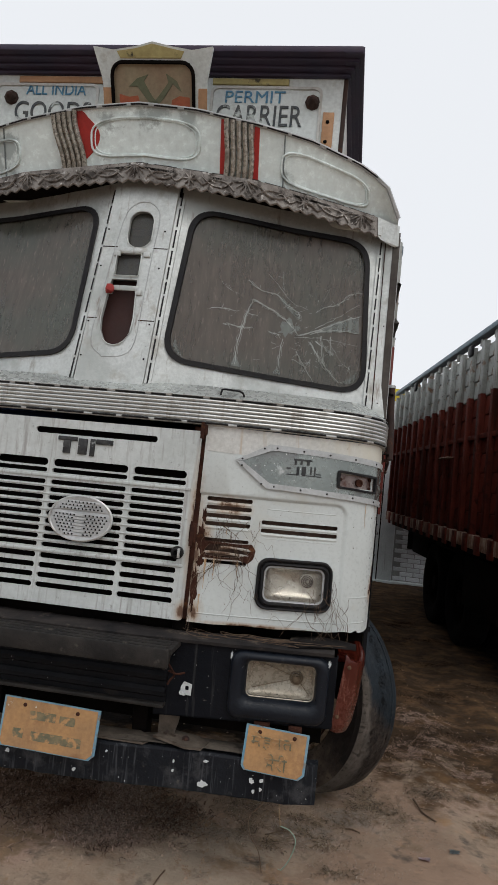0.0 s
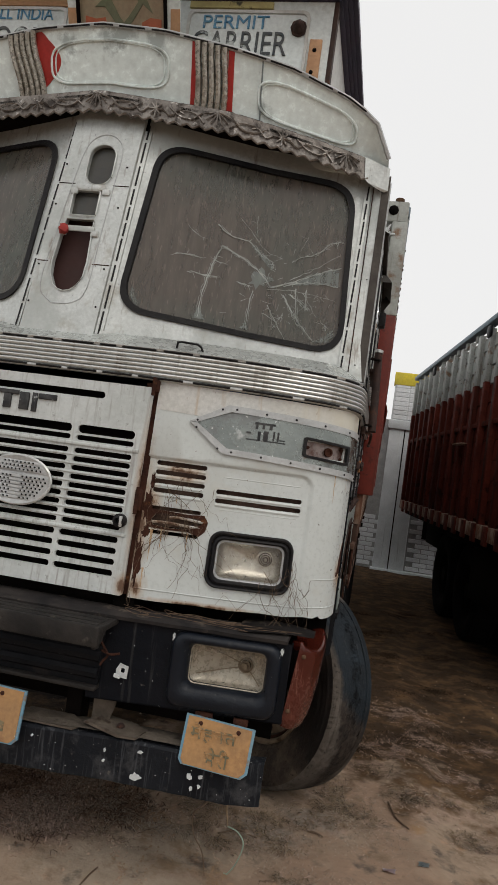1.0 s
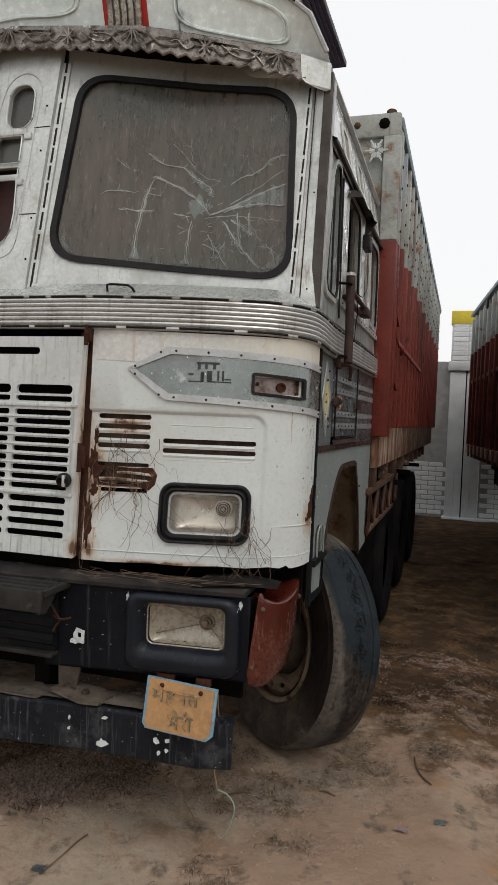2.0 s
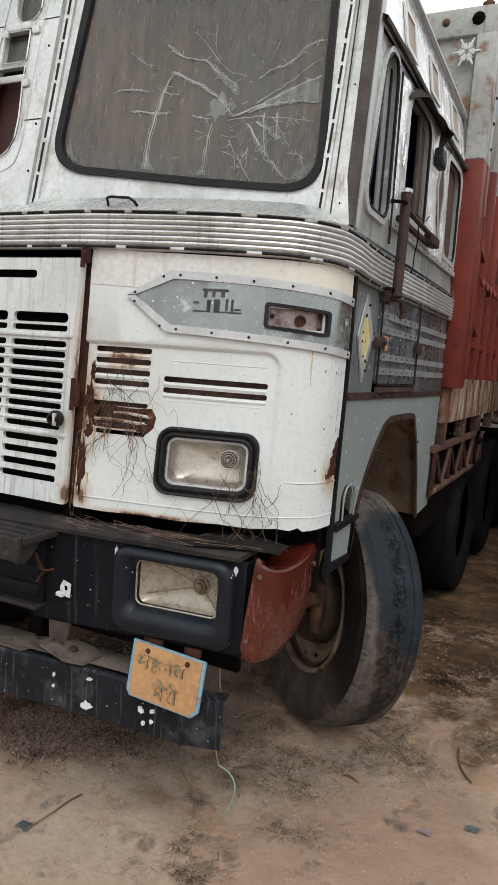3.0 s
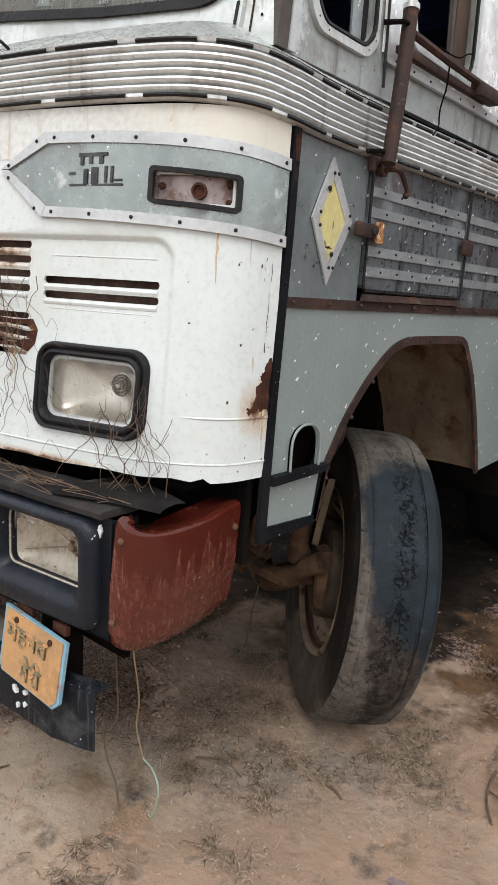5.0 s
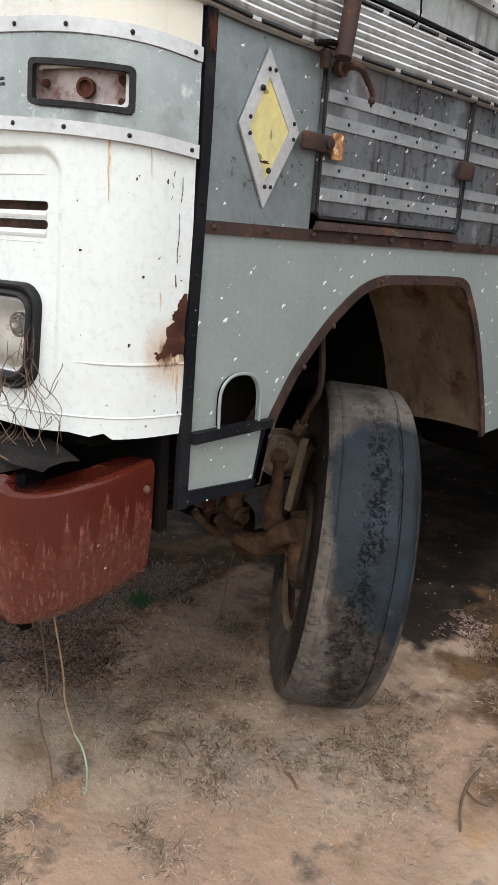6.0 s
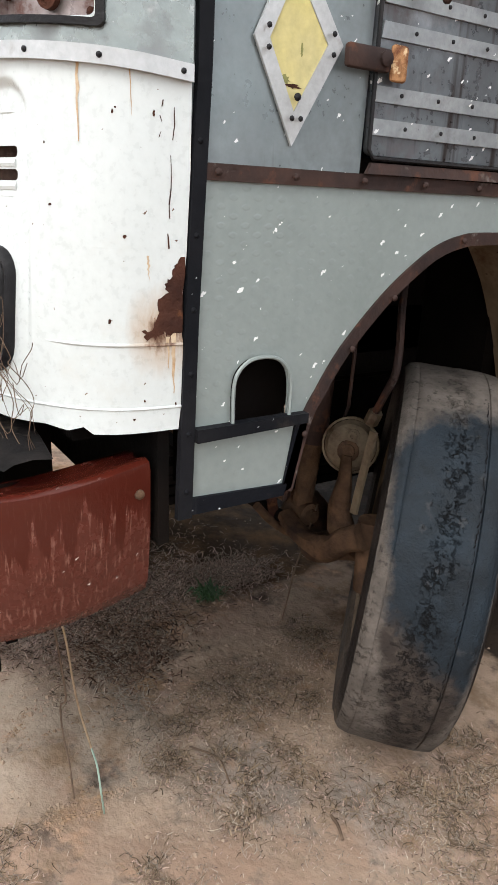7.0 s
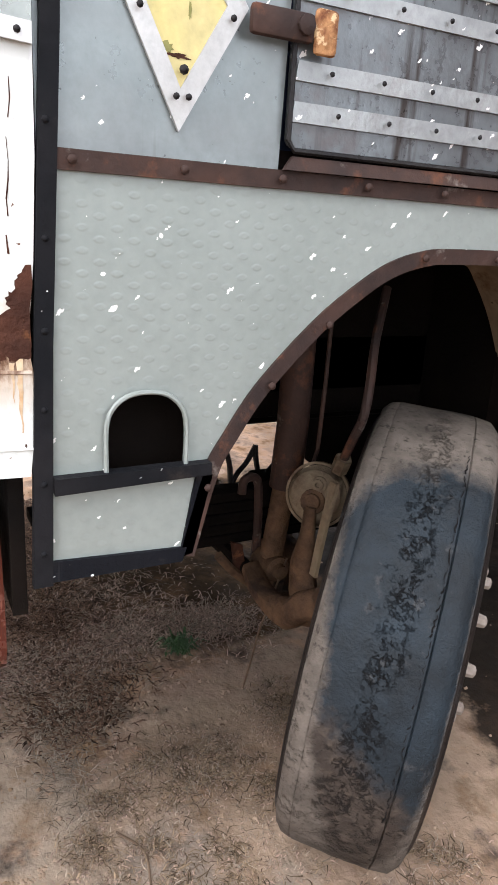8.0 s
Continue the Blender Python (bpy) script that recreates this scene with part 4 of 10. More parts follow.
bm = sheet(ell, holes, lambda x, z, d: Vector((x, -0.046 + lean(z) + d - 0.012 * (1 - ((x - EC[0]) / ERX) ** 2), z)), 0.006)
badge = part("oval_badge", bm, pale_alu, truck, "oval perforated grey tin badge")
rim = [(EC[0] + ERX * math.cos(a), -0.046 + lean(EC[1] + ERZ * math.sin(a)), EC[1] + ERZ * math.sin(a)) for a in np.linspace(0, 2 * math.pi, 49)]
part("badge_rim", tube(rim, 0.006, 6), alu_bright, badge)
bm = box(-1.170, -1.150, -0.070, -0.058, 1.305, 1.40, 0.004)
box(-1.262, -1.058, -0.066, -0.056, 1.400, 1.412, 0.003, bm)
part("badge_bar", bm, strip_grey, badge)
part("badge_back", sheet(ell, [], lambda x, z, d: Vector((x, -0.034 + lean(z) + d, z)), 0.004), chassis, badge)
# bonnet lock and hinges
L = Vector((-0.757, -0.036 + lean(1.294), 1.294))
lock = part("bonnet_lock", lathe(L, (0, -1, 0), [(0, 0.025), (0.012, 0.025), (0.014, 0.018), (0.028, 0.017), (0.03, 0.012), (0.012, 0.010)], 18), rubber, truck, "round black bonnet lock")
part("lock_tag", box(-0.752, -0.742, L.y - 0.03, L.y - 0.02, 1.275, 1.312, 0.002), alu_bright, lock)
for z0, z1 in ((1.755, 1.80), (1.335, 1.41)):
    bm = box(-0.722, -0.694, -0.030 + lean(z0), -0.012 + lean(z0), z0, z1, 0.006)
    tube([(-0.712, -0.031 + lean(z0), z0 - 0.012), (-0.712, -0.031 + lean(z1), z1 + 0.008)], 0.007, 8, bm)
    part("bonnet_hinge", bm, rust, truck, "rusted steel hinge")
bm = sheet([(-0.752, 1.04), (-0.700, 1.04), (-0.698, 1.79), (-0.752, 1.79)], [], lambda x, z, d: Vector((x, 0.006 + lean(z) + d, z)), 0.02)
part("rust_seam", bm, rust, truck, "rusted seam beside the bonnet")

# ---- front corner panels with vents and lamp openings ----
CORNER_CUTS = [RUN[i] for i in range(4, len(RUN) - 1, 2)]


def corner_slots():
    out = []
    for z, h in ((1.512, 0.016), (1.479, 0.016), (1.447, 0.016), (1.415, 0.016), (1.352, 0.014), (1.268, 0.013)):
        out.append(rr(run_at_x(-0.672), run_at_x(-0.494), z - h / 2, z + h / 2, h / 2 - 0.001, 3))
    for z in (1.437, 1.405):
        out.append(rr(run_at_x(-0.452), run_at_x(-0.152), z - 0.008, z + 0.008, 0.007, 3))
    out.append([(run_at_x(x), z) for x, z in ((-0.655, 1.292), (-0.60, 1.286), (-0.53, 1.290), (-0.50, 1.300), (-0.482, 1.318), (-0.50, 1.334), (-0.54, 1.330), (-0.60, 1.338), (-0.648, 1.332), (-0.662, 1.31))])
    out.append(rr(run_at_x(-0.425), run_at_x(-0.178), 1.130, 1.277, 0.03, 4))
    out.append(rr(run_at_x(-0.170), run_at_x(-0.036), 1.603, 1.657, 0.008))
    return out


def corner_panel(side):
    ragged = [(0.0, 1.032), (0.10, 1.030), (0.22, 1.034), (0.34, 1.031), (0.46, 1.036), (0.55, 1.032), (0.62, 1.036), (0.66, 1.03), (0.685, 1.038), (0.70, 1.027), (RUN[-1] - 0.012, 1.030)]
    edge = [(RUN[-1] - 0.006, z) for z in (1.10, 1.165)] + [(RUN[-1] - 0.012, 1.20), (RUN[-1] - 0.004, 1.30), (RUN[-1], 1.42), (RUN[-1], 1.70)]
    outer = [*ragged, *edge, (0.0, 1.70)]
    bm = sheet(outer, corner_slots() if side > 0 else corner_slots()[-2:], front_map(0, side), 0.006, [*CORNER_CUTS, *[EDGE_U - 0.0044 * k for k in range(17)]], [1.1, 1.15, 1.2, 1.26, 1.31, 1.35, 1.4, *[EDGE_Z - 0.0044 * k for k in range(17)]])
    p = part("corner_panel", bm, paint_white, truck, "white steel corner panel, chipped and rust-streaked")
    part("upper_strip", sheet([(0.0, 1.70), (RUN[-1], 1.67), (RUN[-1], 1.785), (0.0, 1.80)], [], front_map(0.0015, side), 0.006, CORNER_CUTS), upper_paint, p, "yellowed paint above the trim")
    return p


right_corner = corner_panel(1)
corner_panel(-1)
fm = front_map(0.004)
# raised pressing lines round the vents, and the lower bead
bm = bmesh.new()
for z in (1.386, 1.375):
    tube([front_map(-0.0008 - 0.004 * (k in (0, 9)))(u, z, 0) for k, u in enumerate(np.linspace(run_at_x(-0.46), run_at_x(-0.13), 10))], 0.0018, 5, bm)
tube([front_map(-0.001 - 0.004 * (k in (0, 9)))(u, 1.49, 0) for k, u in enumerate(np.linspace(run_at_x(-0.46), run_at_x(-0.13), 10))], 0.0025, 5, bm)
part("pressing_line", bm, paint_white, right_corner)
part("vent_backing", sheet(rr(run_at_x(-0.69), run_at_x(-0.135), 1.288, 1.532, 0.01), [], front_map(-0.030), 0.004, CORNER_CUTS), vent_brown, right_corner, "dusty rust-brown sheet behind the vents")
# rounded bars between the vents
for z, x0, x1 in ((1.4955, -0.668, -0.498), (1.463, -0.668, -0.498), (1.431, -0.668, -0.498), (1.398, -0.668, -0.498), (1.421, -0.449, -0.155), (1.389, -0.449, -0.155)):
    part("vent_slat", tube([front_map(-0.0035)(u, z, 0) for u in np.linspace(run_at_x(x0), run_at_x(x1), 8)], 0.0072, 8), paint_white, right_corner)
bm = tube([front_map(-0.004 * max(0.0, 1 - k / 4))(u, 1.172 - 0.004 * (u / RUN[-1]), 0) for k, u in enumerate(np.linspace(run_at_x(-0.115), RUN[-1] - 0.008, 14))], 0.003, 6)
tube([front_map(0.0)(u, 1.068, 0) for u in np.linspace(0.02, RUN[-1] - 0.008, 26)], 0.0026, 6, bm)
part("pressed_bead", bm, paint_white, right_corner)
for z, x0, x1 in ((1.302, -0.664, -0.49), (1.324, -0.60, -0.478)):
    part("vent_slat", tube([front_map(-0.004)(u, z + 0.003 * math.sin(k), 0) for k, u in enumerate(np.linspace(run_at_x(x0), run_at_x(x1), 6))], 0.0055, 6), paint_white, right_corner, "bent white vent slat")
# rust patches: torn hole rim, seam side and the big flaked patch at the rear edge
def blot(cx, cz, rx, rz, seed, n=22, rough=0.35):
    rnd = random.Random(seed)
    ks = [rnd.uniform(1 - rough, 1 + rough) for _ in range(n)]
    return [(cx + rx * ks[i] * math.cos(2 * math.pi * i / n), cz + rz * ks[i] * math.sin(2 * math.pi * i / n)) for i in range(n)]


end = RUN[-1]
flake = [(end - 0.008, 1.30), (end - 0.020, 1.285), (end - 0.024, 1.268), (end - 0.034, 1.262), (end - 0.032, 1.245), (end - 0.046, 1.232), (end - 0.044, 1.215), (end - 0.052, 1.196), (end - 0.066, 1.186), (end - 0.060, 1.176), (end - 0.045, 1.180), (end - 0.036, 1.190), (end - 0.028, 1.180), (end - 0.012, 1.186), (end - 0.006, 1.20)]
rnd = random.Random(77)
flake = [(a[0] + (b[0] - a[0]) * k / 4 + rnd.uniform(-1, 1) * 0.0028, a[1] + (b[1] - a[1]) * k / 4 + rnd.uniform(-1, 1) * 0.0035) for a, b in zip(flake, flake[1:] + flake[:1]) for k in range(4)]
part("rust_flake", sheet(flake, [], front_map(0.001), 0.003, CORNER_CUTS[-4:]), rust, right_corner, "bare rust where the paint has flaked")
rim_out = [(run_at_x(x), z) for x, z in ((-0.675, 1.282), (-0.60, 1.279), (-0.53, 1.281), (-0.49, 1.27), (-0.470, 1.29), (-0.464, 1.322), (-0.48, 1.346), (-0.54, 1.342), (-0.60, 1.345), (-0.67, 1.346), (-0.68, 1.31))]
rim_in = corner_slots()[8]
part("rust_rim", sheet(rim_out, [rim_in], front_map(0.0012), 0.004, (0.1, 0.15, 0.2)), rust, right_corner, "rusted rim of a torn vent")
for i, (x, z, rx, rz) in enumerate(((-0.682, 1.36, 0.016, 0.05), (-0.686, 1.16, 0.013, 0.07), (-0.676, 1.44, 0.008, 0.03), (-0.675, 1.262, 0.012, 0.02), (-0.60, 1.50, 0.014, 0.004), (-0.56, 1.465, 0.02, 0.004), (-0.62, 1.43, 0.016, 0.004))):
    part("rust_patch", sheet(blot(run_at_x(x), z, rx, rz, 50 + i), [], front_map(0.0012), 0.002), rust, right_corner)
for i in range(14):
    u, z = random.uniform(0.3, end - 0.01), random.choice((random.uniform(1.04, 1.1), random.uniform(1.2, 1.5)))
    if u > run_at_x(-0.11):
        part("paint_chip", sheet(blot(u, z, random.uniform(0.0008, 0.0024), random.uniform(0.001, 0.0042), i, 8), [], front_map(0.0008), 0.002), rust, right_corner)

# ---- grey trim plate with a pointed end ----
IND = (run_at_x(-0.177), run_at_x(-0.027), 1.594, 1.666)


def tilted(loop):
    """The indicator hangs a little lower towards its outer end."""
    return [(u, z + 0.006 - 0.013 * (u - IND[0]) / (IND[1] - IND[0])) for u, z in loop]


frame_out, frame_in = tilted(rr(*IND, 0.010)), tilted(rr(IND[0] + 0.010, IND[1] - 0.010, IND[2] + 0.009, IND[3] - 0.009, 0.006))
RB = run_at_x(-0.45)


def trim_top(u):
    return 1.745 - 0.006 * min(1.0, max(0.0, (u - RB) / (end - RB))) - 0.030 * min(1.0, max(0.0, (u - RB) / (end - RB))) ** 2


def trim_low(u):
    return 1.572 - 0.016 * min(1.0, max(0.0, (u - RB) / (end - RB))) - 0.022 * min(1.0, max(0.0, (u - RB) / (end - RB))) ** 2


TIP = (run_at_x(-0.577), 1.672)
TU = [float(u) for u in np.linspace(RB, end, 9)]
part_trim = part("trim_plate", sheet([TIP, *[(u, trim_low(u)) for u in TU], *[(u, trim_top(u)) for u in TU[::-1]]], [frame_in], front_map(0.005), 0.003, CORNER_CUTS), trim_tin, truck, "dull grey aluminium trim plate with a pointed end")
bm = sheet([(RB + 0.012, 1.723), *[(u, trim_top(u) - 0.022) for u in TU[1:]], *[(u, trim_top(u) + 0.001) for u in TU[:0:-1]], (RB, 1.746)], [], front_map(0.010), 0.005, CORNER_CUTS)
sheet([(RB, 1.571), *[(u, trim_low(u) - 0.001) for u in TU[1:]], *[(u, trim_low(u) + 0.021) for u in TU[:0:-1]], (RB + 0.012, 1.593)], [], front_map(0.010), 0.005, CORNER_CUTS, bm=bm)
sheet([(TIP[0], 1.673), (TIP[0] + 0.026, 1.673), (RB + 0.012, 1.723), (RB, 1.746)], [], front_map(0.0105), 0.0055, CORNER_CUTS[:4], bm=bm)
sheet([(TIP[0], 1.671), (RB, 1.571), (RB + 0.012, 1.593), (TIP[0] + 0.026, 1.671)], [], front_map(0.0105), 0.0055, CORNER_CUTS[:4], bm=bm)
part("trim_border", bm, pale_alu, part_trim, "grey aluminium edging")
for u in np.linspace(RB + 0.03, end - 0.015, 6):
    for z in (trim_top(u) - 0.011, trim_low(u) + 0.010):
        studs(part_trim, [front_map(0.011)(u, z, 0)], front_map(1.0)(u, z, 0) - front_map(0.0)(u, z, 0), 0.0042, rubber)
for x, z in ((-0.552, 1.680), (-0.470, 1.728), (-0.552, 1.654), (-0.470, 1.588)):
    studs(part_trim, [front_map(0.011)(run_at_x(x), z, 0)], (0.15, -1, 0), 0.0042, rubber)
# faded maker's mark, as plain bars
bm = bmesh.new()
for x0, x1, z0, z1 in ((-0.352, -0.280, 1.693, 1.700), (-0.348, -0.340, 1.676, 1.693), (-0.325, -0.317, 1.678, 1.693), (-0.300, -0.290, 1.678, 1.693), (-0.376, -0.240, 1.634, 1.638), (-0.338, -0.328, 1.638, 1.668), (-0.318, -0.302, 1.638, 1.671), (-0.285, -0.279, 1.640, 1.673), (-0.270, -0.264, 1.640, 1.673), (-0.378, -0.362, 1.657, 1.663), (-0.262, -0.242, 1.643, 1.647)):
    sheet(rr(run_at_x(x0), run_at_x(x1), z0, z1), [], front_map(0.0075), 0.003, bm=bm)
part("faded_mark", bm, mark_black, part_trim, "faded dark bars of a maker's mark")

# ---- side indicator without its lens ----
indicator = part("indicator", sheet(frame_out, [frame_in], front_map(0.016), 0.012, CORNER_CUTS), rubber, truck, "broken indicator in a black rubber frame")
part("housing", sheet(tilted(rr(IND[0] + 0.006, IND[1] - 0.006, IND[2] + 0.004, IND[3] - 0.004, 0.007)), [], front_map(-0.012), 0.004, CORNER_CUTS), indicator_rust, indicator, "bare rusty indicator housing")
bm = bmesh.new()
loop = frame_in + frame_in[:1]
for (ua, za), (ub, zb) in zip(loop, loop[1:]):
    bm.faces.new([bm.verts.new(front_map(o)(u, z, 0)) for u, z, o in ((ua, za, 0.006), (ub, zb, 0.006), (ub, zb, -0.012), (ua, za, -0.012))])
bmesh.ops.remove_doubles(bm, verts=bm.verts[:], dist=1e-5)
part("inner_wall", bm, indicator_rust, indicator)
c = front_map(-0.008)(run_at_x(-0.086), 1.627, 0)
nrm = front_map(1)(run_at_x(-0.086), 1.627, 0) - front_map(0)(run_at_x(-0.086), 1.627, 0)
part("bulb_socket", lathe(c, nrm, [(0, 0.016), (0.010, 0.016), (0.010, 0.011), (0.004, 0.010)], 14), rust, indicator)
for u, z in ((IND[0] + 0.020, 1.636), (IND[1] - 0.022, 1.642), (IND[1] - 0.022, 1.608)):
    studs(indicator, [front_map(-0.006)(u, z, 0)], nrm, 0.007, rust, "screw")

# ---- headlamp ----
def rounded_lamp(name, fm, x0, x1, z0, z1, border, depth, proud, label, frame_mat, opening=None):
    u0, u1 = x0, x1
    o, i = rr(u0, u1, z0, z1, 0.045, 6), rr(u0 + border, u1 - border, z0 + border, z1 - border, 0.028, 6)
    if opening:
        a0, a1, b0, b1 = opening
        i = rr(a0, a1, b0, b1, 0.022, 6)
    bm = bmesh.new()
    if opening:
        steps = ((0, 0), (0.04, -0.55), (0.12, -0.85), (0.28, -1.05), (0.5, -1.12), (0.72, -1.0), (0.88, -0.6), (0.97, -0.1), (1, 0.2))
    else:
        steps = ((0, 0), (0.05, -0.75), (0.18, -1.0), (0.34, -0.85), (0.42, -0.35), (0.50, -0.30), (0.58, -0.9), (0.75, -1.05), (0.92, -0.7), (1, -0.1))
    rings = [[bm.verts.new(fm(a[0] + (b[0] - a[0]) * f, a[1] + (b[1] - a[1]) * f, proud * h)) for a, b in zip(o, i)] for f, h in steps]
    rings.append([bm.verts.new(fm(u, z, depth * (0.36 if opening else 0.12))) for u, z in i])
    for r0, r1 in zip(rings, rings[1:]):
        for k in range(len(r0)):
            bm.faces.new((r0[k], r0[(k + 1) % len(r0)], r1[(k + 1) % len(r0)], r1[k]))
    lamp = part(name, bm, frame_mat, truck, label, smooth=50)
    # dished reflector behind
    bm = bmesh.new()
    cu, cz = sum(p[0] for p in i) / len(i) + 0.01, sum(p[1] for p in i) / len(i)
    rings = []
    bowl = ((1.0, 0.10), (0.985, 0.34), (0.955, 0.50), (0.88, 0.66), (0.74, 0.80), (0.52, 0.91), (0.28, 0.97), (0.03, 1.0)) if opening is None else ((1.0, 0.35), (0.9, 0.62), (0.6, 0.78), (0.25, 0.88), (0.02, 0.92))
    for s, d in [(a, depth * b) for a, b in bowl]:
        rings.append([bm.verts.new(fm(cu + (u - cu) * s, cz + (z - cz) * s, d)) for u, z in i])
    for r0, r1 in zip(rings, rings[1:]):
        for k in range(len(r0)):
            bm.faces.new((r0[k], r0[(k + 1) % len(r0)], r1[(k + 1) % len(r0)], r1[k]))
    bm.faces.new(rings[-1])
    part("reflector", bm, reflector if opening is None else lens_dusty, lamp, "tarnished silver reflector" if opening is None else "dull dusty beige reflector", smooth=60)
    c = fm(cu + 0.045, cz + 0.008, depth * 0.7)
    n = (fm(cu, cz, -1) - fm(cu, cz, 0))
    if opening is None:
        c = fm(cu + 0.050, cz + 0.014, depth * 0.55)
        for k, (r0, r1) in enumerate(((0.0065, 0.0105), (0.0145, 0.0180), (0.0215, 0.0245))):
            part("bulb_ring", lathe(c, n, [(-0.022, r1), (0.012 - 0.004 * k, r1), (0.012 - 0.004 * k, r0), (-0.022, r0)], 24, closed=True), rust_strip, lamp, "dark ring round the bulb")
        part("bulb", lathe(c, n, [(-0.03, 0.028), (-0.004, 0.028), (-0.002, 0.010), (0.016, 0.004)], 20), reflector, lamp)
        return lamp, i
    for k, (u0, z0, u1, z1) in enumerate(((-0.42, -0.30, 0.22, 0.06), (-0.30, 0.42, 0.20, 0.10), (0.22, 0.08, 0.44, -0.40))):
        wu, wz = max(p[0] for p in i) - min(p[0] for p in i), max(p[1] for p in i) - min(p[1] for p in i)
        part("reflector_crease", tube([fm(cu - 0.01 + wu * (u0 + (u1 - u0) * j / 4), cz + wz * (z0 + (z1 - z0) * j / 4), depth * (0.50 + 0.1 * math.sin(j * 0.8))) for j in range(5)], 0.0016, 5), chamber_dust, lamp)
    part("bulb", lathe(c, n, [(0, 0.018), (0.010, 0.018), (0.010, 0.012), (0.020, 0.010), (0.022, 0.005)], 16), chamber_dust, lamp)
    part("bulb_collar", lathe(c, n, [(-0.004, 0.026), (0.003, 0.026), (0.003, 0.021), (-0.004, 0.021)], 20, closed=True), chamber_dust, lamp)
    return lamp, i


headlamp, inner = rounded_lamp("headlamp", front_map(0.0), run_at_x(-0.452), run_at_x(-0.158), 1.104, 1.302, 0.030, 0.07, 0.016, "rectangular headlamp in a black rubber surround", rubber)
part("lens_rim", sheet(inner, [rr(run_at_x(-0.452) + 0.037, run_at_x(-0.158) - 0.037, 1.141, 1.265, 0.024, 6)], front_map(-0.004), 0.006), pale_alu, headlamp, "grey metal rim inside the rubber")
bm = sheet(inner, [], front_map(-0.012), 0.003, CORNER_CUTS)
lens = part("lens", bm, dusty_glass("smeared_lamp_glass", (0.34, 0.31, 0.27), 0.02, (0.98, 0.975, 0.96), 1.25), headlamp, "dusty lamp glass")
lens.visible_shadow = False

# ---- fluted belt round the cab ----
sec = [(0.0, 0.0), (0.012, 0.002), (0.016, 0.006), (0.016, 0.012)]
z = 0.014
for i in range(6):
    sec += [(0.010, z), (0.018, z + 0.004), (0.020, z + 0.0085), (0.018, z + 0.013)]
    z += 0.0148
sec += [(0.010, z), (0.016, z + 0.003), (0.018, z + 0.010), (0.012, z + 0.014), (0.0, z + 0.016)]


def belt_path(z, low=1.0):
    """The belt's line round the cab: it sags where it turns the corner."""
    out_l = []
    for p, n in wrap_path(z):
        x, y = mirror(p.x), p.y
        sag = float(np.interp(y, [0.05, 0.13, 0.22, 0.32, 0.42, 0.55, 0.8, 1.2, 1.9], [0.0, 0.005, 0.013, 0.021, 0.027, 0.030, 0.029, 0.025, 0.022]))
        out_l.append((p - Vector((0, 0, sag * low)), n))
    return out_l


belt = part("fluted_belt", sweep(belt_path(1.798), sec), alu_bright, truck, "fluted aluminium belt moulding")
for zz in (1.806, 1.905):
    path = belt_path(zz)
    bm = bmesh.new()
    acc, on, seg = 0.0, True, []
    fine = []
    for (p, n), (q, m) in zip(path, path[1:]):
        k = max(1, int((q - p).length / 0.012))
        fine += [(p.lerp(q, i / k), n.lerp(m, i / k)) for i in range(k)]
    i = len(fine) // 4
    rnd = random.Random(int(zz * 1000))
    while i < len(fine) - 14:
        ln = rnd.randint(6, 11)
        tube([a + b * 0.017 for a, b in fine[i:i + ln]], 0.0042, 5, bm)
        i += ln + rnd.choice((1, 1, 2))
    stuff(part("belt_cord", bm, rubber, belt, "worn black edging cord"))
# sill strip between belt and windscreen
bm = sweep(belt_path(1.912, 0.9)[4:-4], [(0.016, 0.0), (0.012, 0.004), (-0.03, 0.03), (-0.06, 0.05)])
part("screen_sill", bm, sill_tin, truck, "grey-green metal sill below the windscreen")
bm = tube([(-0.663, 0.012, 1.925), (-0.655, -0.008, 1.944), (-0.64, -0.01, 1.946), (-0.585, 0.002, 1.944), (-0.572, 0.008, 1.936), (-0.570, 0.024, 1.926)], 0.004, 6)
part("sill_hook", bm, rubber, truck, "thin black wire handle")

# ---- windscreen ----
YW = ([-1.155, -1.0, -0.635, -0.465, -0.20, -0.076, 0.0], [0.045, 0.05, 0.144, 0.191, 0.232, 0.250, 0.262])


def screen_map(out=0.0, side=1):
    def f(x, z, d):
        p = Vector((x, float(np.interp(x, *YW)) + 0.165 * (z - 2.0) - out + d, z))
        if side < 0:
            p.x = 2 * (-1.142 + 0.047 * (z - 2.02)) - p.x
        return p
    return f


SC = (-0.80, -0.635, -0.55, -0.465, -0.33, -0.20, -0.12)
PANE = ((-0.924, 2.076), (-0.114, 2.016), (-0.146, 2.672), (-0.880, 2.736))
G_OUT, G_IN = rq(PANE, 0.112, 0.021, 8), rq(PANE, 0.098, 0.0, 8)


def windscreen(side):
    p = part("screen_frame", sheet([(-0.985, 1.925), (-0.086, 1.925), (-0.072, 2.84), (-0.953, 2.90)], [G_OUT], screen_map(0, side), 0.03, SC), alu_frame, truck, "whitish aluminium windscreen surround")
    part("rubber_seal", sheet(G_OUT, [G_IN], screen_map(0.010, side), 0.028, SC), rubber, p, "black rubber windscreen seal")
    w = part("windscreen", sheet(G_IN, [], screen_map(-0.008, side), 0.005, SC), glass_screen, truck, "dusty cracked windscreen pane" if side > 0 else "dusty windscreen pane")
    w.visible_shadow = False
    return p, w


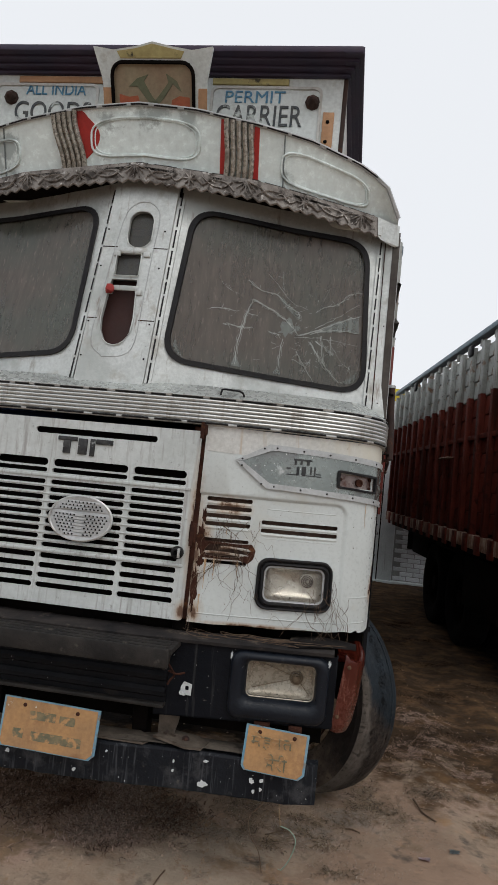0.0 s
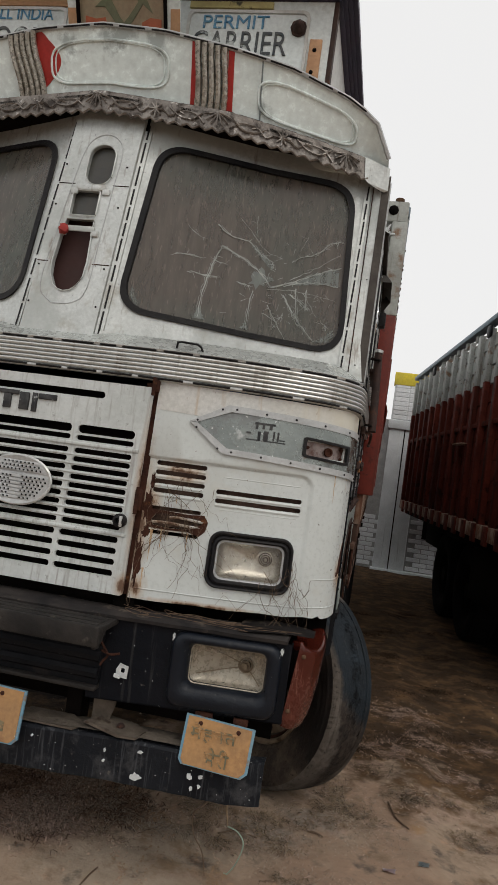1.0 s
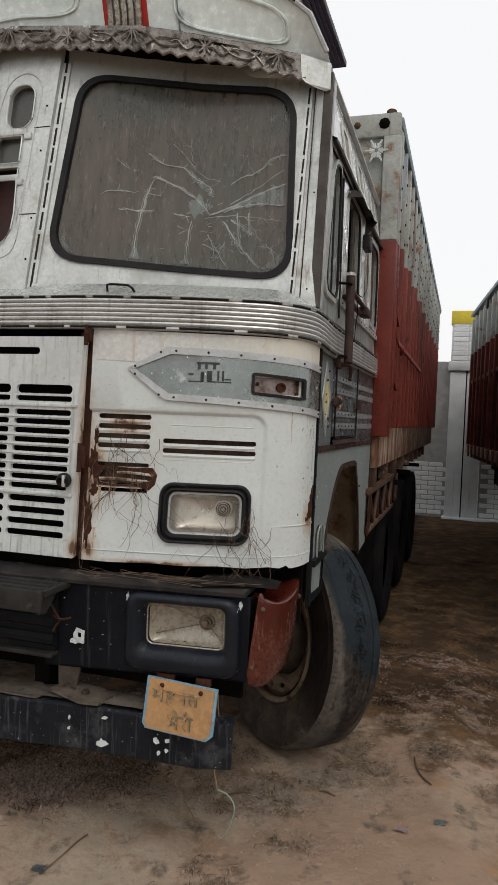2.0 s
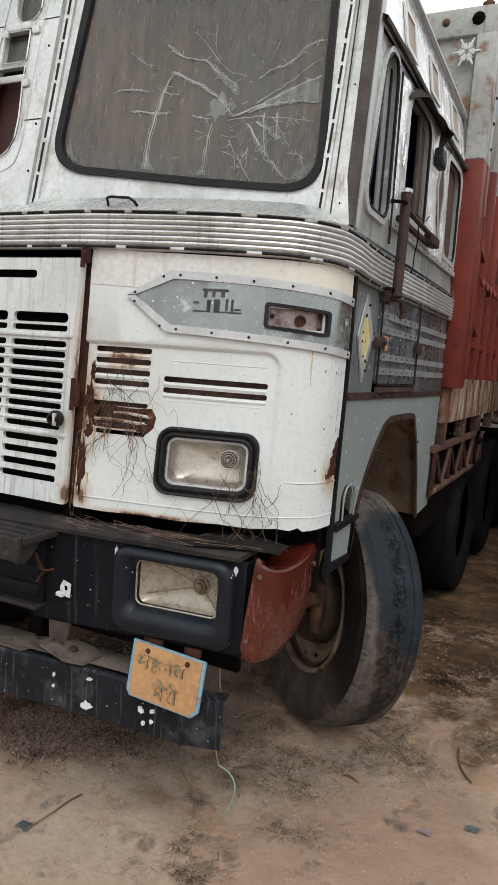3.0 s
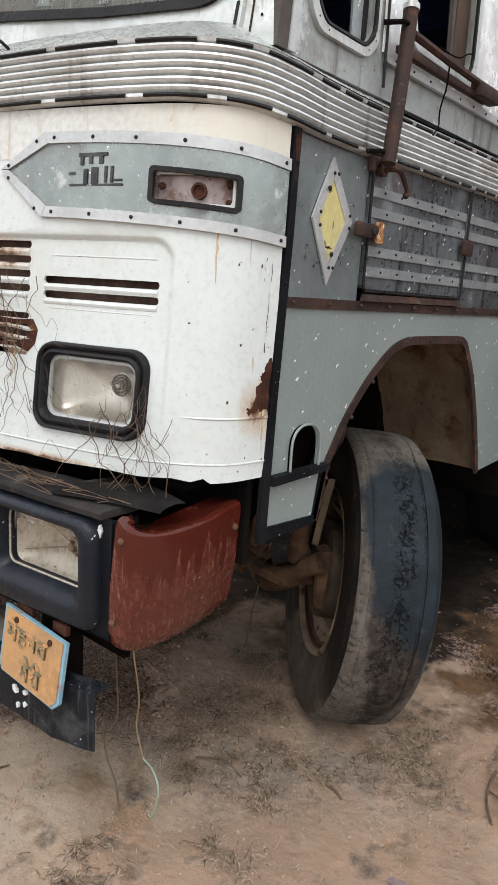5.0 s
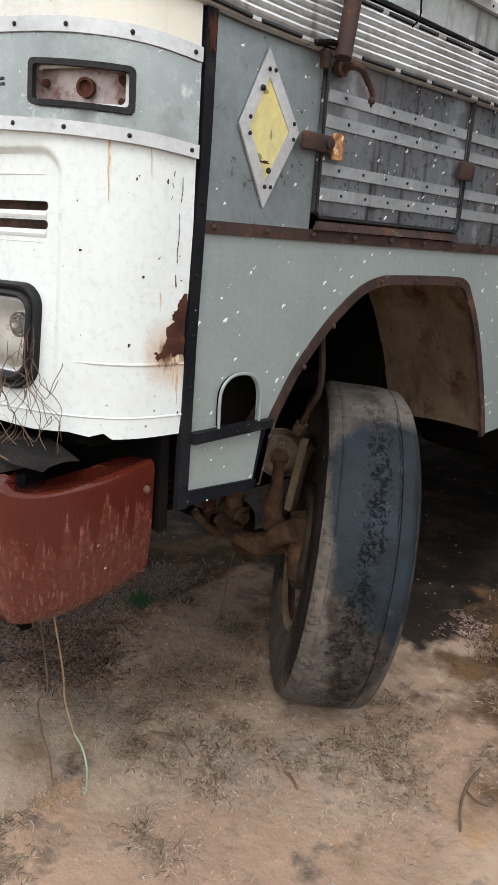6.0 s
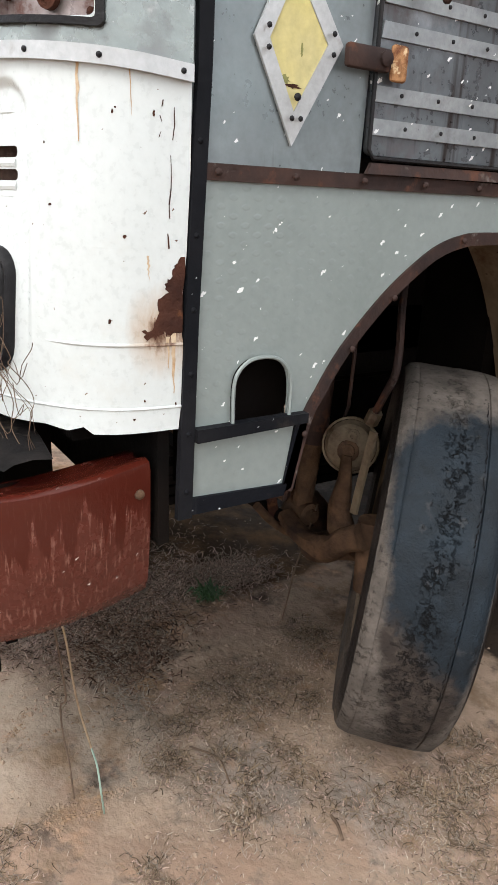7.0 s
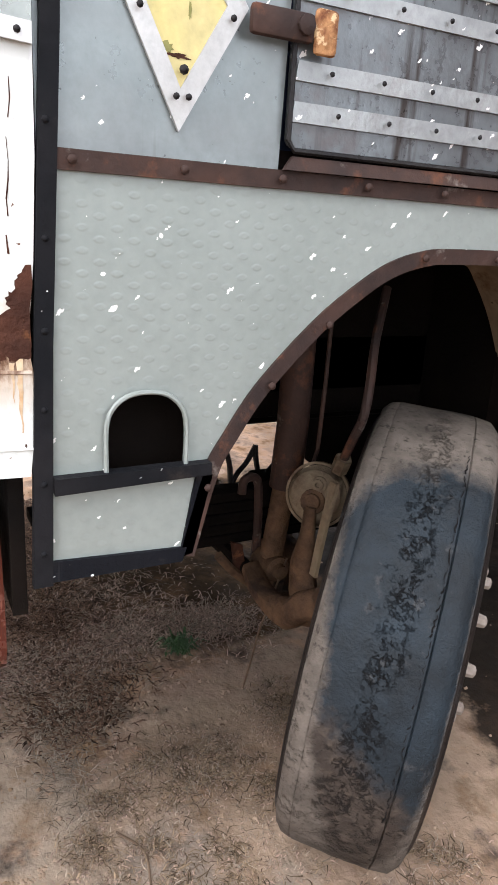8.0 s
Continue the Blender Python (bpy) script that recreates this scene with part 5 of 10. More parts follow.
frame_r, pane_r = windscreen(1)
frame_l, pane_l = windscreen(-1)
for side in (1, -1):
    for x0, x1 in ((-0.992, -0.965), (-0.100, -0.078)):
        xt0, xt1 = (x0 + 0.028, x1 + 0.028) if x0 < -0.5 else (x0 + 0.010, x1 + 0.010)
        p = part("frame_moulding", sheet([(x0, 1.930), (x1, 1.930), (xt1, 2.79), (xt0, 2.79)], [], screen_map(0.010, side), 0.010), alu_frame, frame_r if side > 0 else frame_l)
        bm = bmesh.new()
        rnd = random.Random(int(x0 * -1000))
        z = 1.94
        while z < 2.76:
            h = rnd.uniform(0.05, 0.1)
            xm = (x0 + x1) / 2 + (xt0 - x0) * (z - 1.93) / 0.86
            sheet([(xm - 0.003, z), (xm + 0.003, z), (xm + 0.003 + 0.03 * h, z + h), (xm - 0.003 + 0.03 * h, z + h)], [], screen_map(0.0125, side), 0.003, bm=bm)
            z += h + rnd.uniform(0.008, 0.016)
        stuff(part("moulding_cord", bm, rubber, p, "worn black cord set in the moulding"))
for side in (1, -1):
    p = part("sill_moulding", sheet([(-0.975, 1.936), (-0.088, 1.918), (-0.086, 1.946), (-0.975, 1.964)], [], screen_map(0.012, side), 0.012, SC), alu_frame, frame_r if side > 0 else frame_l)
    bm = bmesh.new()
    rnd = random.Random(8 + side)
    x = -0.965
    while x < -0.14:
        l = rnd.uniform(0.06, 0.13)
        z0, z1 = [1.950 - 0.018 * (q + 0.975) / 0.887 for q in (x, x + l)]
        sheet([(x, z0 - 0.003), (x + l, z1 - 0.003), (x + l, z1 + 0.003), (x, z0 + 0.003)], [], screen_map(0.0145, side), 0.003, SC, bm=bm)
        x += l + rnd.uniform(0.01, 0.025)
    stuff(part("moulding_cord", bm, rubber, p, "worn black cord set in the moulding"))
# cracks and scratches across the dusty pane
def ribbon(bm, pts, w0, w1, fm):
    pts = [Vector((x, z, 0)) for x, z in pts]
    left, right = [], []
    for i, p in enumerate(pts):
        t = (pts[min(i + 1, len(pts) - 1)] - pts[max(i - 1, 0)]).normalized()
        n = Vector((-t.y, t.x, 0)) * (w0 + (w1 - w0) * i / (len(pts) - 1)) * random.uniform(0.6, 1.3)
        left.append(bm.verts.new(fm(p.x + n.x, p.y + n.y, 0)))
        right.append(bm.verts.new(fm(p.x - n.x, p.y - n.y, 0)))
    for i in range(len(pts) - 1):
        bm.faces.new((left[i], left[i + 1], right[i + 1], right[i]))


def jag(a, b, n, amp):
    out = []
    for i in range(n + 1):
        t = i / n
        k = amp if 0 < i < n else 0
        out.append((a[0] + (b[0] - a[0]) * t + random.uniform(-k, k), a[1] + (b[1] - a[1]) * t + random.uniform(-k, k)))
    return out


random.seed(11)
bm = bmesh.new()
sm = screen_map(-0.004)


def crack(width, *pts):
    """A feathery crack along pts: a broken main line with short side hairs."""
    line = [(p.x, p.y) for p in spline([(x, z, 0) for x, z in pts], 5)]
    line = [(x + random.uniform(-0.0025, 0.0025), z + random.uniform(-0.0025, 0.0025)) for x, z in line]
    ribbon(bm, line, width * 0.8, width * 0.4, sm)
    for x, z in line[1:-1]:
        if random.random() < 0.55:
            a, l = random.uniform(0, 6.28), random.uniform(0.008, 0.028)
            ribbon(bm, jag((x, z), (x + l * math.cos(a), z + l * math.sin(a)), 3, 0.002), width * 0.45, 0.0003, sm)
    if width > 0.002:
        for o in (-1, 1):
            seg = line[random.randint(0, len(line) // 2):]
            if len(seg) > 2:
                ribbon(bm, [(x + o * random.uniform(0.004, 0.009), z + o * random.uniform(-0.004, 0.006)) for x, z in seg], 0.0009, 0.0004, sm)


crack(0.0032, (-0.603, 2.372), (-0.622, 2.299), (-0.636, 2.233), (-0.647, 2.13), (-0.646, 2.076))
crack(0.0042, (-0.603, 2.372), (-0.546, 2.348), (-0.482, 2.312), (-0.441, 2.281), (-0.396, 2.232))
crack(0.0022, (-0.771, 2.312), (-0.715, 2.315), (-0.662, 2.310))
crack(0.0016, (-0.623, 2.308), (-0.572, 2.298))
crack(0.0024, (-0.717, 2.247), (-0.656, 2.245), (-0.589, 2.243))
crack(0.0026, (-0.523, 2.234), (-0.469, 2.229))
crack(0.0010, (-0.740, 2.434), (-0.704, 2.403), (-0.660, 2.390))
crack(0.0030, (-0.633, 2.457), (-0.580, 2.420), (-0.507, 2.408), (-0.467, 2.372), (-0.413, 2.340), (-0.396, 2.309))
crack(0.0014, (-0.549, 2.493), (-0.494, 2.438), (-0.431, 2.376), (-0.367, 2.355))
crack(0.0034, (-0.396, 2.232), (-0.306, 2.270), (-0.219, 2.313), (-0.143, 2.344))
crack(0.0024, (-0.350, 2.243), (-0.259, 2.269), (-0.143, 2.268))
crack(0.0018, (-0.330, 2.271), (-0.244, 2.326), (-0.150, 2.396))
crack(0.0022, (-0.332, 2.344), (-0.297, 2.369), (-0.242, 2.390), (-0.191, 2.439), (-0.147, 2.453))
crack(0.0012, (-0.413, 2.221), (-0.288, 2.229), (-0.146, 2.210))
crack(0.0026, (-0.461, 2.211), (-0.468, 2.139), (-0.468, 2.062))
crack(0.0032, (-0.344, 2.207), (-0.299, 2.142), (-0.262, 2.095), (-0.208, 2.043))
crack(0.0024, (-0.321, 2.213), (-0.244, 2.164))
crack(0.0024, (-0.302, 2.241), (-0.287, 2.142), (-0.270, 2.107))
crack(0.0026, (-0.260, 2.240), (-0.255, 2.176), (-0.243, 2.158))
crack(0.0016, (-0.276, 2.229), (-0.210, 2.135))
crack(0.0020, (-0.398, 2.162), (-0.380, 2.126), (-0.312, 2.034))
crack(0.0016, (-0.334, 2.137), (-0.371, 2.067))
crack(0.0016, (-0.411, 2.127), (-0.345, 2.091))
crack(0.0016, (-0.383, 2.144), (-0.368, 2.085))
crack(0.0012, (-0.190, 2.117), (-0.153, 2.094))
crack(0.0012, (-0.172, 2.111), (-0.162, 2.077))
crack(0.0010, (-0.307, 2.393), (-0.281, 2.462))
crack(0.0012, (-0.488, 2.516), (-0.481, 2.450), (-0.461, 2.414))
for i in range(60):
    x, z = random.gauss(-0.33, 0.10), random.gauss(2.20, 0.09)
    if -0.86 < x < -0.16 and 2.05 < z < 2.6:
        a, l = random.uniform(0, 6.28), random.uniform(0.008, 0.03)
        ribbon(bm, jag((x, z), (x + l * math.cos(a), z + l * math.sin(a)), 3, 0.002), 0.0009, 0.0003, sm)
stuff(part("crack", bm, crack_mat, pane_r, "pale feathery cracks and scratched dust"))
# whitish smears where the glass is crushed
for k, loop in enumerate(([(-0.486, 2.236), (-0.470, 2.250), (-0.478, 2.268), (-0.470, 2.290), (-0.452, 2.286), (-0.446, 2.312), (-0.432, 2.302), (-0.424, 2.278), (-0.398, 2.274), (-0.388, 2.262), (-0.402, 2.252), (-0.418, 2.256), (-0.420, 2.232), (-0.440, 2.240), (-0.452, 2.216), (-0.464, 2.238)], [(-0.330, 2.256), (-0.29, 2.275), (-0.242, 2.312), (-0.20, 2.322), (-0.148, 2.344), (-0.146, 2.30), (-0.142, 2.267), (-0.19, 2.272), (-0.25, 2.262), (-0.29, 2.255)], [(-0.507, 2.412), (-0.470, 2.385), (-0.425, 2.35), (-0.396, 2.309), (-0.405, 2.305), (-0.44, 2.335), (-0.475, 2.368)], [(-0.665, 2.070), (-0.655, 2.095), (-0.648, 2.13), (-0.640, 2.098), (-0.615, 2.066)], [(-0.490, 2.056), (-0.47, 2.085), (-0.455, 2.054)], [(-0.905, 2.12), (-0.90, 2.16), (-0.885, 2.12), (-0.86, 2.085), (-0.88, 2.088)], [(-0.215, 2.036), (-0.17, 2.065), (-0.14, 2.095), (-0.135, 2.07), (-0.155, 2.043)])):
    bm = bmesh.new()
    bm.faces.new([bm.verts.new(sm(x, z, 0.0015)) for x, z in loop])
    part("crushed_glass", bm, glass_crushed, pane_r, "pale smear of crushed glass" if k < 3 else "")

# hairline rust cracks down the corner panel
random.seed(23)
for u, z0, z1 in ((end - 0.030, 1.31, 1.50), (end - 0.046, 1.46, 1.53)):
    bm = bmesh.new()
    n_c = 9
    line = jag((u, z0), (u + random.uniform(-0.006, 0.006), z1), n_c, 0.003)
    for k in range(0, n_c, 1):
        if random.random() < 0.6:
            ribbon(bm, line[k:k + 2], random.uniform(0.0005, 0.0012), random.uniform(0.0004, 0.001), front_map(0.0012))
    if bm.faces:
        stuff(part("paint_crack", bm, rust, right_corner))

# rust that has run down the white paint
for u, z0, z1, w in ((end - 0.022, 1.185, 1.09, 0.0042), (end - 0.030, 1.18, 1.13, 0.0026), (end - 0.085, 1.572, 1.485, 0.0014), (end - 0.155, 1.572, 1.45, 0.0036), (end - 0.060, 1.30, 1.265, 0.0022), (run_at_x(-0.655), 1.275, 1.16, 0.0045), (run_at_x(-0.62), 1.28, 1.20, 0.003), (run_at_x(-0.585), 1.405, 1.365, 0.003), (run_at_x(-0.53), 1.278, 1.215, 0.0025), (run_at_x(-0.665), 1.14, 1.06, 0.004)):
    bm = bmesh.new()
    ribbon(bm, jag((u, z0), (u + 0.002, z1), 9, 0.0012), w, w * 0.15, front_map(0.0009))
    part("rust_run", bm, rust_run, right_corner)

# ---- centre column between the panes ----
cm = lambda x, z, d: Vector((x, 0.032 + 0.165 * (z - 2.0) + d, z))
half = lambda z: 0.168 - 0.016 * (z - 1.93) / 0.87
holes_c = [rr(-1.160, -1.050, 2.538, 2.708, 0.05, 7), rr(-1.192, -1.082, 2.408, 2.512, 0.008, 2), [(-1.196, 2.392), (-1.205, 2.345), (-1.216, 2.22), (-1.212, 2.165), (-1.192, 2.122), (-1.170, 2.106), (-1.146, 2.100), (-1.122, 2.105), (-1.102, 2.120), (-1.080, 2.160), (-1.075, 2.22), (-1.082, 2.345), (-1.082, 2.392)]]
column = part("centre_column", sheet([(-1.290, 1.925), (-0.994, 1.925), (-0.960, 2.92), (-1.243, 2.92)], holes_c, cm, 0.02), alu_frame, truck, "whitish riveted centre column with vent openings")
bm = bmesh.new()
for h in holes_c:
    loop = [(x, 0.026 + 0.165 * (z - 2.0), z) for x, z in h]
    tube(loop + loop[:2], 0.0026, 6, bm)
part("opening_rim", bm, alu_frame, column)
outline = [(-1.185, 2.05), (-1.245, 2.12), (-1.228, 2.34), (-1.205, 2.55), (-1.185, 2.68), (-1.155, 2.735), (-1.105, 2.755), (-1.055, 2.735), (-1.028, 2.68), (-1.035, 2.55), (-1.045, 2.34), (-1.055, 2.12), (-1.10, 2.06)]
part("column_frame", tube([cm(p.x, p.y, -0.0005) for p in spline([(x, z, 0) for x, z in outline + outline[:1]], 4)], 0.0022, 5), pale_alu, column)
for z, xa, xb in ((2.540, -1.262, -1.195), (2.540, -1.04, -0.975), (2.215, -1.278, -1.235), (2.215, -1.055, -0.986)):
    part("sheet_seam", tube([cm(xa, z, 0), cm(xb, z, 0)], 0.0022, 5), rust_strip, column)
p = part("vent_pane", sheet(rr(-1.22, -1.02, 2.39, 2.74, 0.01), [], lambda x, z, d: cm(x, z, d + 0.018), 0.004), glass_side, column, "grey dusty vent pane")
part("lining", sheet(rr(-1.26, -1.03, 2.06, 2.40, 0.01), [], lambda x, z, d: cm(x, z, d + 0.045), 0.006), maroon_dark, column, "dark maroon lining behind the opening")
for z, x0, x1 in ((2.525, -1.205, -1.045), (2.352, -1.215, -1.055)):
    bm = box(x0 + 0.018, x1 - 0.018, cm(0, z, -0.012).y, cm(0, z, -0.004).y, z - 0.011, z + 0.011, 0.003)
    box(x0, x0 + 0.03, cm(0, z, -0.012).y, cm(0, z, -0.002).y, z - 0.028, z - 0.004, 0.003, bm)
    box(x1 - 0.03, x1, cm(0, z, -0.012).y, cm(0, z, -0.002).y, z - 0.028, z - 0.004, 0.003, bm)
    part("cross_bracket", bm, alu_frame, column, "small bent metal bracket")
bm = bmesh.new()
bmesh.ops.create_icosphere(bm, subdivisions=2, radius=0.020, matrix=Matrix.Translation(cm(-1.196, 2.345, -0.012)))
for v in bm.verts:
    v.co += Vector((random.uniform(-1, 1), random.uniform(-1, 1), random.uniform(-1, 1))) * 0.004
part("rag_knot", bm, red_cloth, column, "knotted red rag")
for zz in (2.20, 2.45, 2.62, 2.05):
    studs(column, [cm(-1.136 + sx * (half(zz) - 0.03) + 0.03 * (zz - 2.2), zz, -0.001) for sx in (-1, 1)], (0, -1, 0.1), 0.004, chassis)

# ---- pillars and the upper side of the cab ----
GUT = 2.50
for side in (1, -1):
    def pm(u, z, d, side=side):
        k = u
        a, b = Vector((-0.080, 0.250 + 0.165 * (z - 2.0), z)), Vector((-0.006, 0.266 + 0.12 * (z - 2.0), z))
        p = a.lerp(b, k) + Vector((-0.2, 1, 0)) * d
        if side < 0:
            p.x = 2 * XC - p.x
        return p
    pil = part("pillar", sheet(rr(0, 1, 1.91, 2.76), [], pm, 0.02), alu_frame, truck, "pale grey corner pillar")
    def pk(u, z, d, side=side):
        p = Vector((0.001 - d, 0.266 + 0.12 * (z - 2.0) + u, z))
        if side < 0:
            p.x = 2 * XC - p.x
        return p
    studs(pil, [pm(0.55, z, -0.001) for z in (1.97, 2.31, 2.68)], (0.1 * side, -1, 0.1), 0.003, chassis)
    for u0 in (0.26,):
        part("pillar_seam", tube([pm(u0, z, -0.0005) for z in np.linspace(1.92, 2.74, 6)], 0.0022, 5), rust_strip, pil)
    part("pillar_seal", sheet([(0.0, 1.91), (0.036, 1.91), (0.025, 2.2), (0.022, 2.74), (0.0, 2.74)], [], pk, 0.03), weathered_strip, pil, "dark weathered pillar edge")
    part("pillar_bead", sheet([(0.036, 1.91), (0.058, 1.91), (0.056, 2.72), (0.022, 2.72), (0.025, 2.2)], [], lambda u, z, d: pk(u, z, d - 0.004), 0.02), pale_alu, pil)

def soft(loop, n=3):
    """The same outline with its corners eased."""
    q = []
    for k, p in enumerate(loop):
        a, b = Vector(loop[k - 1]), Vector(loop[(k + 1) % len(loop)])
        p = Vector(p)
        r = min(0.03, (a - p).length * 0.4, (b - p).length * 0.4)
        a, b = p + (a - p).normalized() * r, p + (b - p).normalized() * r
        for i in range(n + 1):
            t = i / n
            v = a * (1 - t) ** 2 + p * 2 * t * (1 - t) + b * t * t
            q.append((v.x, v.y))
    return q


def grown(loop, g):
    cy, cz = sum(p[0] for p in loop) / len(loop), sum(p[1] for p in loop) / len(loop)
    hy, hz = max(abs(p[0] - cy) for p in loop), max(abs(p[1] - cz) for p in loop)
    return [(cy + (y - cy) * (1 + g / hy), cz + (z - cz) * (1 + g / hz)) for y, z in loop]


WIN = [soft([(0.378, 2.034), (0.410, 1.996), (0.572, 1.994), (0.606, 2.03), (0.598, 2.44), (0.57, 2.48), (0.50, 2.475), (0.458, 2.43)]),
       soft([(0.80, 2.068), (1.10, 2.062), (1.125, 2.10), (1.112, 2.42), (1.06, 2.45), (0.80, 2.45), (0.770, 2.40), (0.775, 2.12)]),
       soft([(1.53, 2.07), (1.56, 2.045), (1.77, 2.04), (1.80, 2.07), (1.785, 2.40), (1.74, 2.445), (1.50, 2.44), (1.485, 2.40)])]
SIDE_Y = lambda z: 0.318 + 0.12 * (z - 2.0)
for side in (1, -1):
    p = part("upper_side", sheet([(SIDE_Y(1.91), 1.91), (1.90, 1.91), (1.90, GUT), (SIDE_Y(GUT), GUT)], WIN, flank(side), 0.02), side_sheet, truck, "dented aluminium-clad upper cab side")
    if side > 0:
        upper_side = p
# bright tin cladding round the door and rear windows, buckled here and there
part("tin_cladding", sheet([(0.648, 2.005), (1.88, 2.005), (1.88, 2.475), (0.638, 2.475)], [grown(WIN[1], 0.012), grown(WIN[2], 0.012)], lambda y, z, d: Vector((-0.002 + 0.010 * noise.noise(Vector((y * 11, z * 5, 3))) - d, y, z)), 0.003, [0.66 + 0.03 * k for k in range(41)], [2.03 + 0.04 * k for k in range(11)]), tin_white, upper_side, "crumpled bright tin cladding", smooth=50)
for i, w in enumerate(WIN):
    fr = part("window_frame", sheet(grown(w, 0.022), [w], flank(1, 0.011 if i == 0 else 0.014), 0.014), alu_frame, upper_side, "pale riveted window frame")
    loop = [(0.001, y, z) for y, z in w]
    part("gasket", tube(loop + loop[:2], 0.006, 6), rubber, fr)
    ring = grown(w, 0.012)
    studs(fr, [(0.003 if i == 0 else 0.006, *ring[k]) for k in range(1, len(ring), 3)], (1, 0, 0), 0.0032, rubber)
part("sliding_pane", sheet([(0.545, 1.985), (0.590, 1.985), (0.580, 2.475), (0.540, 2.47)], [], flank(1, -0.016), 0.006), strip_grey, upper_side, "grey sliding pane")
part("pane_edge", box(-0.03, -0.018, 0.584, 0.600, 1.985, 2.47, 0.003), rubber, upper_side)
part("window_bar", tube([(-0.016, 1.012, 2.065), (-0.016, 0.985, 2.45)], 0.010, 6), weathered_strip, upper_side)
part("sliding_frame", box(-0.035, -0.022, 1.045, 1.13, 2.055, 2.45, 0.004), board_brown, upper_side)
part("rear_board", sheet(grown(WIN[2], 0.004), [], flank(1, -0.014), 0.008), board_brown, upper_side, "brown board closing the rear window")
# bent tin rain flap over the door window
bm = bmesh.new()
rows = []
for k, y in enumerate(np.linspace(0.80, 1.285, 9)):
    drop = 0.006 * math.sin(k * 1.7)
    rows.append([bm.verts.new(p) for p in ((0.0, y, 2.478 + 0.05 * (y - 0.8)), (0.028, y, 2.472 + 0.05 * (y - 0.8) + drop), (0.052, y + 0.01, 2.448 + 0.05 * (y - 0.8) + drop))])
for r0, r1 in zip(rows, rows[1:]):
    for k in range(2):
        bm.faces.new((r0[k], r0[k + 1], r1[k + 1], r1[k]))
a = bm.verts.new((0.0, 0.735, 2.425))
bm.faces.new((a, rows[0][0], rows[0][1], rows[0][2]))
b = bm.verts.new((0.004, 1.235, 2.385))
bm.faces.new((rows[-1][0], b, rows[-1][2], rows[-1][1]))
bmesh.ops.solidify(bm, geom=bm.faces[:], thickness=0.003)
part("rain_flap", bm, weathered_strip, upper_side, "bent dark tin rain flap over the door window")
part("side_marker", box(0.004, 0.040, 1.175, 1.265, 2.325, 2.395, 0.008), rubber, upper_side, "small black side marker lamp")
DP = [(1.345, 2.46), (1.290, 2.275), (1.395, 2.085), (1.435, 2.27)]
dc = (1.366, 2.27)
DI = [(dc[0] + (y - dc[0]) * 0.72, dc[1] + (z - dc[1]) * 0.84) for y, z in DP]
dp = part("pointed_plate", sheet(DP, [DI], lambda y, z, d: Vector((0.008 - d, y, z)), 0.006), pale_alu, upper_side, "pale border of a brown pointed plate")
part("plate_face", sheet(DI, [], lambda y, z, d: Vector((0.005 - d, y, z)), 0.004), board_brown, dp)
loop = [(0.008, 0.712 + 0.022 * math.cos(a), 2.25 + 0.055 * math.sin(a)) for a in np.linspace(0, 2 * math.pi, 17)]
part("embossed_ring", tube(loop, 0.004, 6), chrome, upper_side)
part("door_edge", tube([(0.002, 0.660, 1.93), (0.002, 0.652, 2.20), (0.002, 0.640, 2.47)], 0.004, 5), rubber, upper_side)
strip = part("cladding_strip", sheet(rr(0.66, 1.88, 1.985, 2.007), [], flank(1, 0.014), 0.012), pale_alu, upper_side, "pale riveted strip below the windows")
studs(strip, [(0.008, y, 1.996) for y in np.arange(0.70, 1.86, 0.09)], (1, 0, 0), 0.0035, rubber)
# window ledge with a rail and a latch box
bm = box(0.006, 0.026, 0.69, 1.20, 2.012, 2.030, 0.004)
tube([(0.03, 0.70, 2.062), (0.034, 0.92, 2.050), (0.032, 1.22, 2.046)], 0.010, 7, bm)
box(0.012, 0.05, 1.10, 1.235, 2.012, 2.050, 0.006, bm)
part("window_ledge", bm, rust_strip, upper_side, "brown rusted window ledge")
part("loose_wire", tube(spline([(0.03, 0.93, 2.04), (0.036, 0.915, 1.99), (0.032, 0.90, 1.93), (0.03, 0.905, 1.89), (0.03, 0.88, 1.865)], 5), 0.0022, 5), chassis, upper_side, "thin loose wire")
part("loose_wire", tube(spline([(0.03, 0.86, 2.07), (0.05, 0.93, 2.06), (0.05, 0.99, 2.085), (0.04, 1.05, 2.10)], 5), 0.002, 5), chassis, upper_side)
# gutter and the tin cove above it
part("gutter", sweep([((0.0, y, GUT + 0.012 * math.sin(y * 3)), (1, 0, 0)) for y in np.linspace(0.36, 1.86, 14)], [(0.0, 0.004), (0.020, -0.006), (0.023, 0.004), (0.010, 0.010), (0.0, 0.014)]), weathered_strip, truck, "dark dented rain gutter")
cove = part("roof_cove", sheet([(0.37, GUT + 0.01), (1.88, GUT + 0.01), (1.88, 2.73), (0.40, 2.78)], [], lambda y, z, d: Vector((0.004 - 0.16 * (z - GUT) - d, y, z)), 0.006), tin_white, truck, "bright tin cove above the cab side")
bm = bmesh.new()
for y0 in (0.66, 1.06, 1.50):
    o, i = rr(y0, y0 + 0.17, 2.56, 2.70, 0.006), rr(y0 + 0.03, y0 + 0.14, 2.575, 2.685, 0.004)
    p = part("roof_vent", sheet(o, [i], lambda y, z, d: Vector((0.012 - 0.16 * (z - GUT) - d, y, z)), 0.006), alu_frame, cove, "small framed vent")
    part("vent_panel", sheet(i, [], lambda y, z, d: Vector((0.007 - 0.16 * (z - GUT) - d, y, z)), 0.003), board_tan, p)
